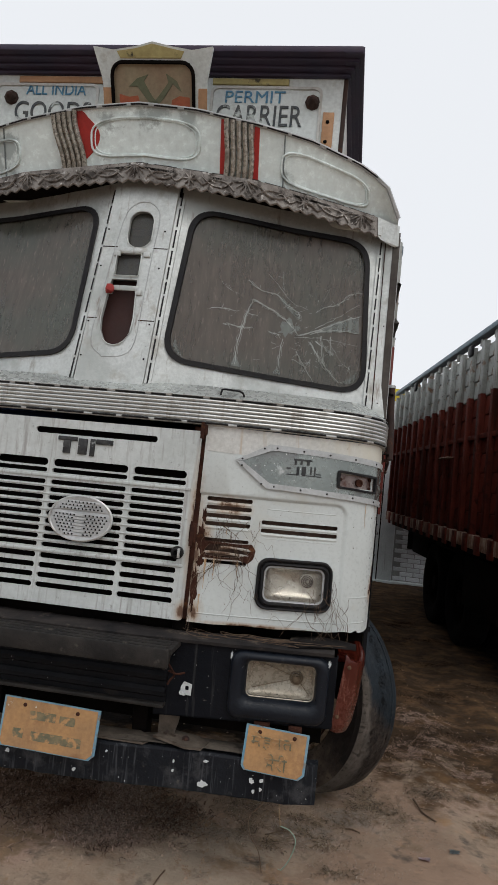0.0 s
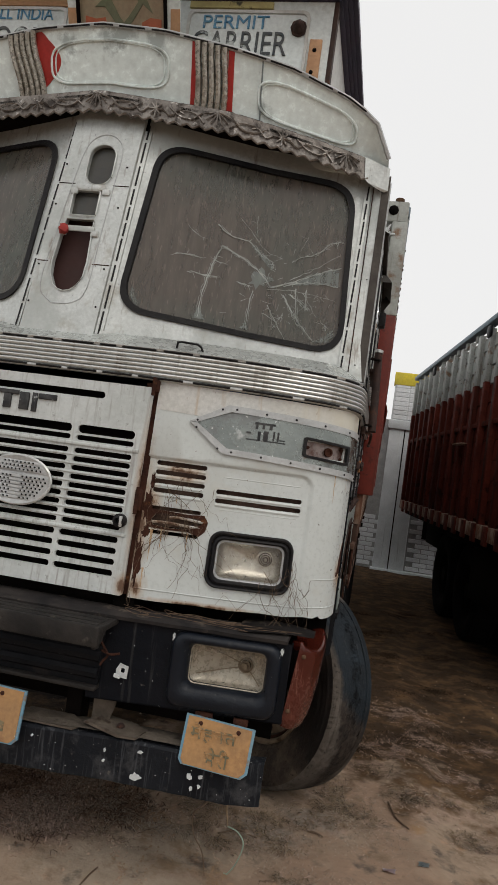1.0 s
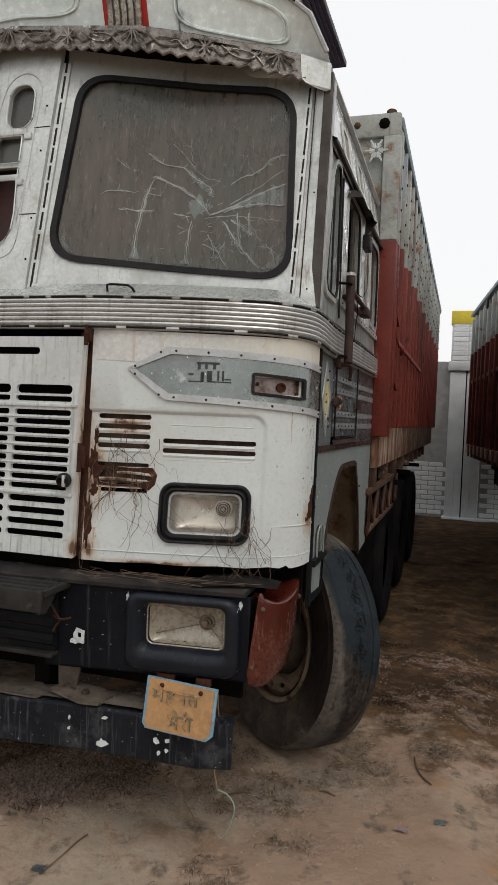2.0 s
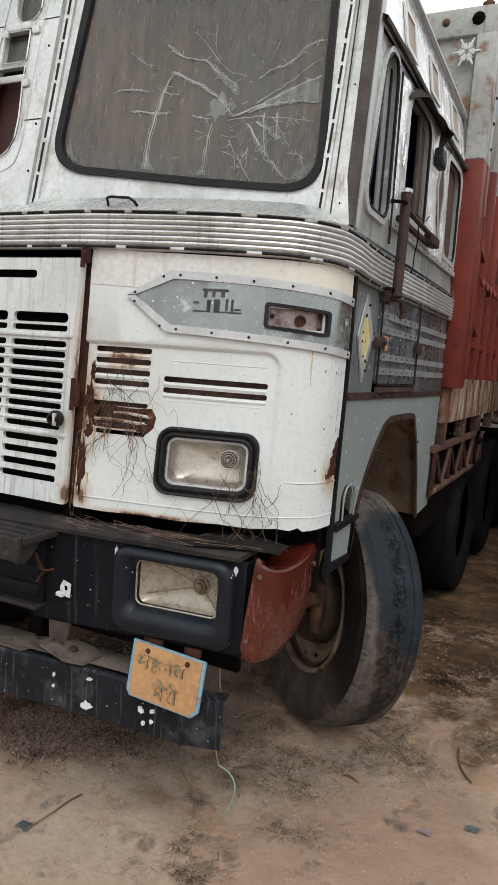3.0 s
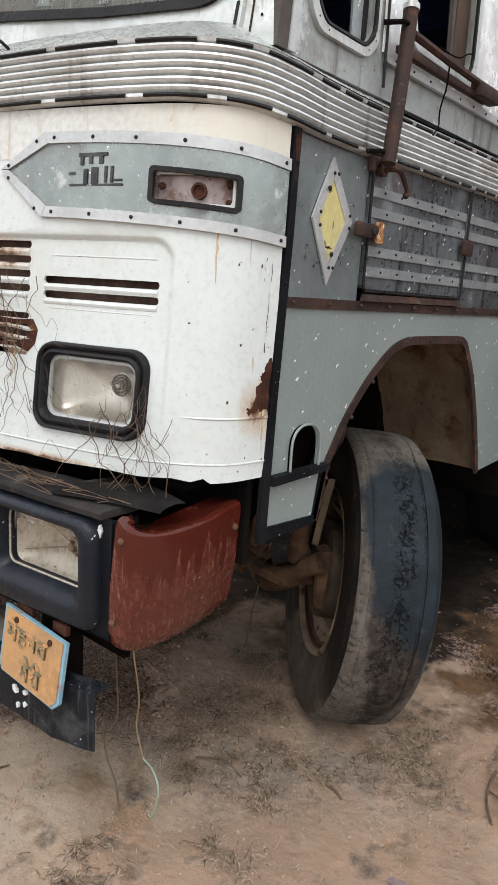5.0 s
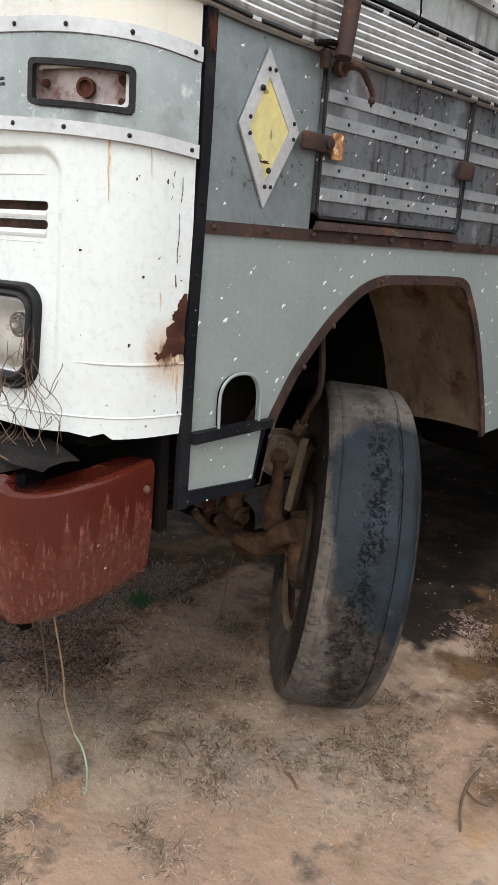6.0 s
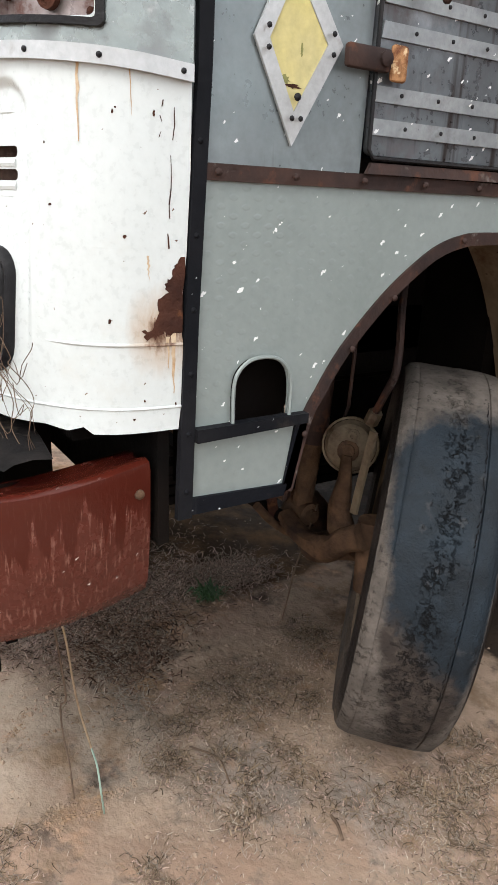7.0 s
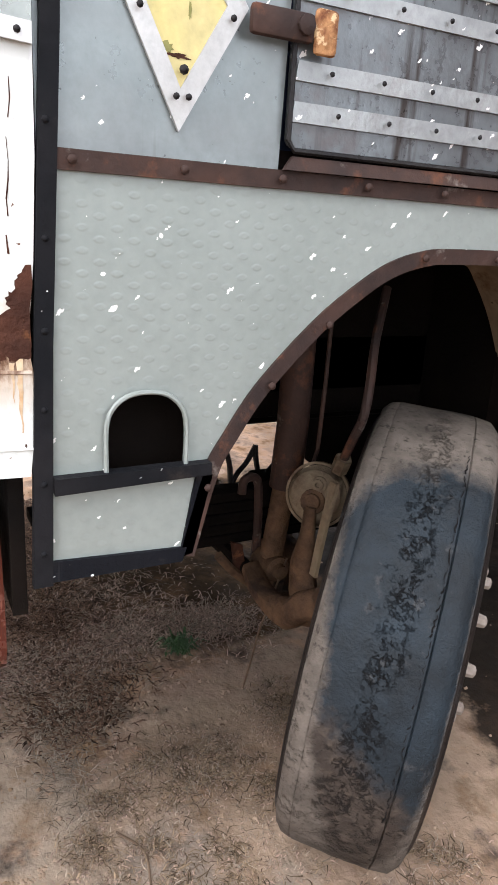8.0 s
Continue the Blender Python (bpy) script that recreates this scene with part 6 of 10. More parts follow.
part("roof_rail", tube([(-0.030, 0.40, 2.785), (-0.026, 1.0, 2.77), (-0.02, 1.86, 2.735)], 0.012, 8), pale_alu, truck, "grey metal roof edge rail")
part("cab_roof", box(2 * XC + 0.04, -0.04, 0.34, 1.88, 2.74, 2.78, 0.01), paint_white, truck, "white cab roof")
bm = box(2 * XC + 0.03, -0.03, 1.86, 1.89, 1.02, 2.76)
part("cab_back", bm, cab_blue, truck, "dark blue cab back wall")
part("cab_floor", box(2 * XC + 0.03, -0.03, 0.30, 1.86, 1.42, 1.46), chassis, truck)
# lining added right across the left windows to keep their light out
part("cab_lining", box(2 * XC + 0.03, 2 * XC + 0.05, 0.36, 1.855, 1.465, 2.69), cab_blue, truck, "dark blue cab lining added to block the left windows")
part("roof_lining", box(2 * XC + 0.055, -0.055, 0.42, 1.855, 2.695, 2.73), cab_blue, truck, "dark blue roof lining")
# dim interior: dashboard, engine cover, seats
part("dashboard", box(2 * XC + 0.06, -0.06, 0.30, 0.52, 1.86, 1.95, 0.03), seat_dark, truck, "dark dusty dashboard")
part("engine_cover", box(-1.55, -0.76, 0.45, 1.5, 1.46, 1.85, 0.08), seat_dark, truck)
for x in (-0.42, -1.88):
    s = part("seat", box(x - 0.25, x + 0.25, 0.95, 1.45, 1.72, 1.86, 0.05), seat_dark, truck, "dark driver seat")
    part("backrest", box(x - 0.25, x + 0.25, 1.42, 1.55, 1.86, 2.35, 0.05), seat_dark, s)
part("grab_rail", tube([(-0.12, 0.62, 2.16), (-0.9, 0.75, 2.18), (-1.6, 0.75, 2.18)], 0.012, 7), alu, truck)

# ---- lower side: door, fixed front panel, skirt with wheel arch ----
bm = sheet([(0.322, 1.43), (0.640, 1.43), (0.648, 1.80), (0.322, 1.80)], [], flank(1, 0.0), 0.01)
fixed = part("front_quarter_panel", bm, alu, truck, "dull grey aluminium quarter panel")
# pointed yellow plate with pale border
D = {"t": (0.487, 1.746), "l": (0.420, 1.607), "r": (0.582, 1.613), "b": (0.494, 1.464)}
cx, cz = 0.497, 1.607
inn = {k: (cx + (p[0] - cx) * 0.66, cz + (p[1] - cz) * 0.66) for k, p in D.items()}
seq = "tlbr"
bm = bmesh.new()
for a, b in zip(seq, seq[1:] + seq[:1]):
    sheet([D[a], D[b], inn[b], inn[a]], [], flank(1, 0.007), 0.005, bm=bm)
dia = part("diamond_border", bm, pale_alu, fixed, "pale riveted metal border of a pointed plate")
part("diamond_plate", sheet([inn[k] for k in seq], [], flank(1, 0.0045), 0.003), yellow, fixed, "pointed yellow painted plate")
for a, b in zip(seq, seq[1:] + seq[:1]):
    for t in (0.12, 0.88):
        y, z = [(D[a][i] * (1 - t) + D[b][i] * t) * 0.83 + (cx, cz)[i] * 0.17 for i in range(2)]
        studs(dia, [(0.008, y, z)], (1, 0, 0), 0.0042, rubber)
for k, (y, z, ry, rz, mat) in enumerate(((0.492, 1.548, 0.013, 0.003, rust), (0.478, 1.556, 0.008, 0.005, plate_moss), (0.484, 1.672, 0.007, 0.004, plate_moss), (0.505, 1.60, 0.002, 0.010, plate_moss))):
    part("stain", sheet(blot(y, z, ry, rz, 90 + k, 16, 0.45), [], flank(1, 0.0052), 0.001), mat, fixed, "green and rusty stain on the yellow plate" if k == 0 else "")
studs(fixed, [(0.006, 0.470, 1.675), (0.006, 0.497, 1.533)], (1, 0, 0), 0.006, rubber)
# door
door = part("door", sheet(rr(0.652, 1.215, 1.462, 1.800, 0.012), [], flank(1, 0.004), 0.014), door_dark, truck, "weathered dark aluminium door with pale strips")
rear_q = part("rear_quarter_panel", sheet(rr(1.222, 1.90, 1.43, 1.80), [], flank(1, 0.002), 0.012), door_dark, truck, "weathered dark rear quarter panel")
for z0, z1 in ((1.685, 1.708), (1.636, 1.660), (1.543, 1.567), (1.493, 1.518)):
    st = part("door_strip", sheet([(0.660 - 0.02 * (1.7 - z0) * 2, z0), (1.208, z0), (1.208, z1), (0.662 - 0.02 * (1.7 - z1) * 2, z1)], [], flank(1, 0.008), 0.005), strip_grey, door, "pale riveted aluminium strip")
    studs(st, [(0.009, 0.70 + 0.085 * i + 0.03 * (z0 % 0.02) * 50, (z0 + z1) / 2) for i in range(6)], (1, 0, 0), 0.0036, rubber)
    part("quarter_strip", sheet([(1.235, z0), (1.93, z0), (1.93, z1), (1.235, z1)], [], flank(1, 0.006), 0.005), strip_grey, rear_q)
loop = [(0.006, y, z) for y, z in ((0.648, 1.80), (0.646, 1.47), (0.655, 1.457), (1.21, 1.457), (1.218, 1.47), (1.218, 1.80))]
part("door_gap", tube(loop, 0.004, 5), rubber, door)
# latch, handle, grab pipe
bm = box(0.006, 0.020, 0.578, 0.668, 1.583, 1.618, 0.006)
lathe((0.02, 0.652, 1.602), (1, 0, 0), [(0, 0.012), (0.006, 0.012), (0.009, 0.005)], 10, bm)
latch = part("hinge_plate", bm, rust_strip, truck, "brown rusted door hinge plate")
part("hinge_leaf", box(0.010, 0.021, 0.668, 0.702, 1.572, 1.626, 0.006), flaked, latch, "orange rusted hinge leaf")
part("hinge_plate", box(0.008, 0.024, 1.17, 1.235, 1.585, 1.63, 0.006), rust_strip, truck, "brown rusted door hinge plate")
bm = tube(spline([(0.012, 0.682, 1.748), (0.040, 0.684, 1.749), (0.048, 0.702, 1.744), (0.047, 0.728, 1.724), (0.045, 0.747, 1.708), (0.042, 0.750, 1.697)], 5), 0.0085, 8, taper=0.6)
lathe((0.004, 0.682, 1.748), (1, 0, 0), [(0, 0.017), (0.012, 0.017), (0.014, 0.010)], 12, bm)
bmesh.ops.create_icosphere(bm, subdivisions=2, radius=0.008, matrix=Matrix.Translation((0.042, 0.750, 1.696)))
part("door_handle", bm, rust_strip, truck, "bent brown door handle")
pipe = part("grab_pipe", tube([(0.050, 0.636, 1.752), (0.046, 0.66, 1.88), (0.040, 0.683, 2.0), (0.036, 0.695, 2.10)], 0.0175, 12), rust_strip, truck, "upright brown rusted pipe")
part("pipe_cap", lathe((0.036, 0.6955, 2.10), (-0.04, 0.12, 1), [(0, 0.02), (0.012, 0.02), (0.016, 0.012)], 12), alu_bright, pipe, "bright metal pipe cap")
for z, y in ((1.776, 0.641), (2.065, 0.69)):
    bm = tube([(0.0, y - 0.05, z), (0.04, y - 0.03, z), (0.046, y, z)], 0.006, 6)
    part("pipe_bracket", bm, chassis, pipe)
part("latch_box", box(0.004, 0.024, 0.618, 0.634, 1.735, 1.772, 0.006), rust_strip, truck, "small dark latch box")
# brown strip under the door
bm = sheet([(0.340, 1.408), (1.90, 1.408), (1.90, 1.430), (0.62, 1.432), (0.340, 1.432)], [], flank(1, 0.010), 0.012)
strip = part("side_strip", bm, rust_strip, truck, "brown rusted strip along the cab side")
studs(strip, [(0.011, y, 1.420) for y in np.arange(0.36, 1.86, 0.14)], (1, 0, 0), 0.006, rust_strip)
bm = sheet([(0.64, 1.432), (1.22, 1.434), (1.22, 1.452), (0.655, 1.450)], [], lambda y, z, d: Vector((0.012 - (z - 1.432) * 0.3 - d, y, z)), 0.008)
part("door_step", bm, rust_strip, strip)
# skirt
ARCH = [(0.512, 0.884), (0.546, 1.014), (0.575, 1.068), (0.625, 1.141), (0.712, 1.230), (0.785, 1.286), (0.84, 1.318), (0.90, 1.336), (0.97, 1.342), (1.24, 1.342), (1.31, 1.331), (1.345, 1.30), (1.418, 1.196), (1.50, 1.02), (1.562, 0.850)]
ARCH = [(p.x, p.y) for p in spline([(y, z, 0) for y, z in ARCH], 4)]
skirt_out = [(0.318, 0.895), *ARCH[:1], *ARCH[1:], (1.80, 0.865), (1.862, 1.408), (0.332, 1.408)]
bell = [(0.400, 1.026), (0.400, 1.089), (0.408, 1.115), (0.428, 1.132), (0.456, 1.137), (0.485, 1.132), (0.507, 1.112), (0.515, 1.081), (0.515, 1.026)]
bell = [(p.x, p.y) for p in spline([(y, z, 0) for y, z in bell], 3)]
skirt = part("cab_skirt", sheet(skirt_out, [bell], flank(1, 0.004), 0.004), panel_grey, truck, "grey chequered sheet skirt with a wheel arch")
inner_arch = []
for k, (y, z) in enumerate(ARCH):
    (ya, za), (yb, zb) = ARCH[max(k - 1, 0)], ARCH[min(k + 1, len(ARCH) - 1)]
    ln = math.hypot(yb - ya, zb - za)
    inner_arch.append((y + (zb - za) / ln * 0.024, z - (yb - ya) / ln * 0.024))
part("arch_edge", sheet(ARCH + inner_arch[::-1], [], flank(1, 0.009), 0.010), rust_strip, skirt, "brown rusted wheel arch edging")
studs(skirt, [(0.010, y, z) for y, z in ((0.55, 0.99), (0.645, 1.137), (0.735, 1.225), (0.90, 1.326), (1.05, 1.328), (1.25, 1.328), (1.385, 1.21))], (1, 0, 0), 0.006, rust_strip, "bolt")
loop = [(0.006, y, z) for y, z in bell]
part("opening_rim", tube(loop, 0.0035, 6), panel_grey, skirt)
bm = sheet([(0.330, 1.005), (0.552, 1.012), (0.552, 1.030), (0.330, 1.028)], [], flank(1, 0.022), 0.022)
part("foot_ledge", bm, black_paint, skirt, "dark rusty foot ledge")
bm = sheet([(0.300, 0.874), (0.516, 0.874), (0.522, 0.896), (0.322, 0.905)], [], flank(1, 0.010), 0.012)
sheet([(0.512, 0.88), (0.532, 0.885), (0.560, 1.008), (0.534, 1.008)], [], flank(1, 0.009), 0.012, bm=bm)
part("skirt_border", bm, bumper_blue, skirt, "dark painted skirt border")
# near-black sheet stands in for the shade inside the skirt opening
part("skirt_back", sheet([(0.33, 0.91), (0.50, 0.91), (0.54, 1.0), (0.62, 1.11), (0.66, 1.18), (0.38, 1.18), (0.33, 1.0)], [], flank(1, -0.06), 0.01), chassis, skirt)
# dark corner post between front and side
bm = sheet([(0.300, 0.87), (0.326, 0.87), (0.334, 1.20), (0.350, 1.56), (0.354, 1.79), (0.330, 1.79), (0.328, 1.56), (0.311, 1.20)], [], flank(1, 0.012), 0.014)
cpost = part("corner_post", bm, black_paint, truck, "black painted corner post")
studs(cpost, [(0.006, 0.314 + 0.022 * (z - 0.9) / 0.7, z) for z in (0.92, 1.02, 1.12, 1.22, 1.33, 1.46)], (1, 0, 0), 0.0045, black_paint, "bolt")
part("post_rust", sheet(blot(0.342, 1.735, 0.009, 0.03, 5), [], flank(1, 0.0135), 0.002), rust, cpost)
# left side of the cab, plain
bm = sheet([(0.30, 0.90), (0.52, 0.90), (0.80, 1.30), (1.30, 1.33), (1.56, 0.85), (1.86, 0.87), (1.90, 1.80), (0.30, 1.80)], [], flank(-1), 0.012)
part("left_cab_side", bm, panel_grey, truck, "grey sheet cab side")
# wheel arch lining and cab underside
bm = bmesh.new()
rows = []
for y, z in [p for p in ARCH if p[0] > 1.0]:
    k = min(1.0, (y - 1.0) / 0.3)
    rows.append([bm.verts.new((-0.014 - 0.40 * s, y + 0.014 * k + 0.05 * k * math.sin(s * 1.6), z + 0.012 * (1 - k) - 0.03 * s * s)) for s in (0.0, 0.15, 0.35, 0.55, 0.8, 1.0)])
for r0, r1 in zip(rows, rows[1:]):
    for k in range(5):
        bm.faces.new((r0[k], r1[k], r1[k + 1], r0[k + 1]))
part("arch_lining", bm, brown_sheet, truck, "curved dusty brown mudguard sheet behind the wheel", smooth=60)
# near-black sheets added as light blockers, so arch and cab underside look shaded
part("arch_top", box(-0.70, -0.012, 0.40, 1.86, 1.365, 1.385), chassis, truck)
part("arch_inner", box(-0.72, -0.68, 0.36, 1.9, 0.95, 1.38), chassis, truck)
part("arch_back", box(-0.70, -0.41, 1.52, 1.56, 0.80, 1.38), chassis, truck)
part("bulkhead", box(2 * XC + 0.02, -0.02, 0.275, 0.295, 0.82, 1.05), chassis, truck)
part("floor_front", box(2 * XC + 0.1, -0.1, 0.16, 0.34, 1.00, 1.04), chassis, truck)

# ---- visor crest over the windscreen ----
CREST_Y = ([-1.155, -0.93, -0.64, -0.51, -0.30, -0.08, -0.015], [0.165, 0.170, 0.180, 0.215, 0.285, 0.350, 0.390])
TOP = ([-1.155, -0.90, -0.66, -0.40, -0.195, -0.10, -0.061, -0.03, -0.015], [3.152, 3.132, 3.083, 3.046, 2.982, 2.928, 2.892, 2.838, 2.785])
LOW = ([-1.155, -0.64, -0.28, -0.10, -0.015], [2.922, 2.868, 2.822, 2.790, 2.770])


def crest(out=0.0):
    return lambda x, v, d: Vector((x, float(np.interp(mirror(x), *CREST_Y)) - 0.08 * v + d - out, 0)) + Vector((0, 0, (1 - v) * float(np.interp(mirror(x), *LOW)) + v * float(np.interp(mirror(x), *TOP))))


XS = [float(x) for x in np.linspace(2 * XC + 0.015, -0.015, 41)]
vis = part("visor_crest", sheet([(XS[0], 0), (XS[-1], 0), (XS[-1], 1), (XS[0], 1)], [], crest(), 0.02, XS[1:-1]), crest_tin, truck, "arched grey-white tin visor crest with red stripes")
for v, r in ((1.0, 0.009), (0.0, 0.008)):
    part("crest_edge", tube([crest(0.004)(x, v, 0) for x in XS], r, 6), pale_alu, vis, "grey tin crest edging")
bm = bmesh.new()
rnd = random.Random(4)
x = XS[0]
while x < -0.1:
    l = rnd.uniform(0.06, 0.12)
    for v in (0.02, 0.985):
        tube([crest(0.012)(q, v, 0) for q in np.linspace(x, min(x + l, -0.03), 5)], 0.004, 5, bm)
    x += l + rnd.uniform(0.015, 0.03)
stuff(part("crest_cord", bm, rubber, vis, "worn black cord"))


def crest_vert(x0, x1, v0=0.02, v1=0.97):
    return [(x0, v0), (x1, v0), (x1, v1), (x0, v1)]


for s in (0, 1):
    if s == 0:
        part("red_stripe", sheet(crest_vert(-0.793, -0.772), [], crest(0.003), 0.003), red_paint, vis, "red painted stripe")
        part("red_stripe", sheet(crest_vert(-0.648, -0.626), [], crest(0.003), 0.003), red_paint, vis, "red painted stripe")
    else:
        part("red_stripe", sheet([(-1.512, 0.02), (-1.385, 0.02), *[(-1.40 + 0.068 * math.sin(math.pi * min(1.0, max(0.0, (v - 0.15) / 0.75))), v) for v in np.linspace(0.08, 0.92, 12)], (-1.415, 0.97), (-1.50, 0.97), (-1.505, 0.5)], [], crest(0.003), 0.003), red_paint, vis, "broad wavy red painted stripe")
    for i in range(5):
        x = -0.764 + 0.0265 * i
        if s == 0:
            pts = [crest(0.012)(x + 0.004 * math.sin(v * 5), v, 0) for v in np.linspace(0.01, 0.97, 12)]
        else:
            pts = [crest(0.014)(-1.515 + 0.0235 * i + 0.022 * math.cos(v * 3.4), v, 0) for v in np.linspace(0.01, 0.97, 14)]
        part("tin_flute", tube(pts, 0.0115, 8), flute_tin, vis, "fluted tin strip")


def pill(cx, rx, v0, v1, k=0.27):
    pts = []
    for i in range(44):
        a = 2 * math.pi * i / 44
        ca, sa = math.cos(a), math.sin(a)
        px = math.copysign(abs(ca) ** 0.45, ca)
        pv = math.copysign(abs(sa) ** 0.6, sa)
        pts.append((cx + rx * px, (v0 + v1) / 2 + (v1 - v0) / 2 * pv))
    return pts


for cx, rx, v0, v1 in ((-1.127, 0.243, 0.17, 0.80), (-0.34, 0.19, 0.12, 0.72), (2 * XC + 0.40, 0.20, 0.15, 0.75)):
    for k, r in ((1.0, 0.0048), (0.93, 0.0026)):
        pts = [crest(0.004)(cx + (x - cx) * k, (v0 + v1) / 2 + (v - (v0 + v1) / 2) * k, 0) for x, v in pill(cx, rx, v0, v1)]
        part("pressed_panel", tube(pts + pts[:2], r, 6), crest_tin, vis)
for x in (-0.52, -1.79):
    part("crest_seam", tube([crest(0.003)(x, v, 0) for v in np.linspace(0.02, 0.98, 8)], 0.003, 5), alu, vis)
# embossed lace hanging below the crest
def lace(x, v, d):
    y = float(np.interp(mirror(x), *CREST_Y)) - 0.045 + d
    return Vector((x, y, float(np.interp(mirror(x), *LOW)) - 0.010 - v * 0.088))


teeth = []
n_t = 86
for i in range(n_t + 1):
    x = 2 * XC + 0.085 + (-(2 * XC) - 0.17) * i / n_t
    teeth.append((x, 1.0 if i % 2 else 0.84))
part_lace = part("lace_valance", sheet([(teeth[0][0], -0.03), *teeth, (teeth[-1][0], -0.03)], [], lace, 0.004, [float(q) for q in np.linspace(2 * XC + 0.09, -0.09, 60)]), embossed, vis, "embossed tarnished tin valance with a toothed edge")
bm = bmesh.new()
tube([lace(x, v - 0.03, -0.002) for x, v in teeth], 0.0045, 5, bm)
part("lace_edge", bm, embossed, part_lace)
for i in range(9):
    cx = XC + (i - 4) * 0.245
    bm = bmesh.new()
    if i % 2 == 0:
        for k in range(7):
            a = math.pi * (0.08 + 0.84 * k / 6)
            tube([lace(cx, 0.12, -0.005), lace(cx + 0.045 * math.cos(a), 0.12 + 0.52 * math.sin(a), -0.007), lace(cx + 0.055 * math.cos(a), 0.12 + 0.62 * math.sin(a), -0.005)], 0.004, 5, bm, taper=0.6)
        for sx in ((-1,) if i == 8 else (1,) if i == 0 else (-1, 1)):
            tube(spline([lace(cx + sx * 0.06, 0.25, -0.006), lace(cx + sx * 0.10, 0.60, -0.006), lace(cx + sx * 0.15, 0.55, -0.006), lace(cx + sx * 0.19, 0.25, -0.006)], 5), 0.0045, 5, bm, taper=0.6)
            tube(spline([lace(cx + sx * 0.05, 0.70, -0.006), lace(cx + sx * 0.09, 0.34, -0.006), lace(cx + sx * 0.16, 0.30, -0.006)], 5), 0.0038, 5, bm, taper=0.6)
    else:
        for k in range(8):
            a = 2 * math.pi * k / 8
            tube([lace(cx, 0.42, -0.006), lace(cx + 0.028 * math.cos(a), 0.42 + 0.34 * math.sin(a), -0.007)], 0.005, 5, bm, taper=0.7)
        for sx in (-1, 1):
            tube(spline([lace(cx + sx * 0.03, 0.40, -0.006), lace(cx + sx * 0.06, 0.62, -0.006), lace(cx + sx * 0.09, 0.35, -0.006), lace(cx + sx * 0.115, 0.45, -0.006)], 4), 0.004, 5, bm, taper=0.6)
    part("embossed_motif", bm, embossed, part_lace)
part("visor_underside", sheet([(XS[1], 0), (XS[-2], 0), (XS[-2], 1), (XS[1], 1)], [], lambda x, v, d: lace(x, 0.25, 0).lerp(Vector((x, 0.45, 2.79)), v) + Vector((0, 0, d)), 0.01, XS[2:-2:3]), chassis, vis)
part("corner_cap", sheet([(-0.104, -0.03), (-0.006, -0.03), (-0.005, 0.98), (-0.02, 1.06), (-0.05, 1.07), (-0.082, 1.03), (-0.096, 0.92), (-0.10, 0.6)], [], lambda x, v, d: lace(x, v, d - 0.006), 0.006), alu_frame, vis, "white corner cap")

# ---- sign box on the roof ----
BX0, BX1, BY0, BY1 = 2 * XC + 0.29, -0.29, 0.32, 1.62
sign = part("sign_board", box(BX0, BX1, BY0, BY0 + 0.03, 2.80, 3.455), board_grey, truck, "pale grey painted sign board with blue and black words")
part("box_side", box(BX1 - 0.03, BX1 - 0.004, BY0 + 0.03, BY1, 2.80, 3.44), white_wood, truck, "white-washed wooden box side")
part("box_side", box(BX0 + 0.004, BX0 + 0.03, BY0 + 0.03, BY1, 2.80, 3.44), white_wood, truck)
part("box_top", box(BX0, BX1, BY0 + 0.031, BY1, 3.44, 3.47), white_wood, truck)
part("box_back", box(BX0 + 0.03, BX1 - 0.03, BY1 - 0.03, BY1, 2.80, 3.438), white_wood, truck)
# cornice of stepped boards, overhanging front and sides
for i, (o, z0, z1) in enumerate(((0.018, 3.412, 3.438), (0.045, 3.427, 3.453), (0.075, 3.440, 3.467), (0.108, 3.453, 3.482))):
    oo = o * 0.6
    fy = BY0 - o * 1.25
    bm = box(BX0 - oo, BX1 + oo, fy, BY0 + 0.01, z0, z1, 0.006)
    part("cornice_board", bm, cornice_paint, truck, "dark plum cornice board")
    for s in (0, 1):
        xs = [(BX1 - 0.01, fy + 0.004), (BX1 + oo + 0.003, fy + 0.004), (BX1 + oo + 0.015, BY1 + 0.12 - 0.06 * (3 - i)), (BX1 - 0.01, BY1 + 0.12 - 0.06 * (3 - i))]
        if s:
            xs = [(2 * XC - x, y) for x, y in xs]
        part("cornice_board", sheet(xs, [], lambda x, y, d, a=z0 - 0.003, b=z1 - 0.004: Vector((x, y, b if d == 0 else a - 0.0)), 0.03), cornice_paint, truck, "dark plum cornice board")
# frames round the words
for x0, x1 in ((BX0 + 0.065, -1.40), (-0.905, BX1 - 0.065)):
    o = rr(x0 + 0.0, x1 - 0.04, 2.95, 3.372, 0.03, 4)
    i = rr(x0 + 0.012, x1 - 0.052, 2.962, 3.360, 0.025, 4)
    part("word_frame", sheet(o, [i], lambda x, z, d: Vector((x, BY0 - 0.008 + d, z)), 0.008), white_wood, sign, "thin raised frame")
part("lining_strip", box(-0.90, -0.55, BY0 - 0.012, BY0, 3.376, 3.404, 0.002), yellow_wood, sign, "yellowed lining strip")
part("lining_strip", box(-1.84, -1.42, BY0 - 0.012, BY0, 3.374, 3.404, 0.002), orange_wood, sign, "bare orange plywood strip")
part("side_strip", box(-0.385, -0.335, BY0 - 0.010, BY0, 3.06, 3.255, 0.002), orange_wood, sign, "bare orange plywood strip")
studs(sign, [(-0.362, BY0 - 0.011, 3.21), (-0.365, BY0 - 0.011, 3.12), (-0.375, BY0 - 0.011, 3.09)], (0, -1, 0), 0.009, chassis)
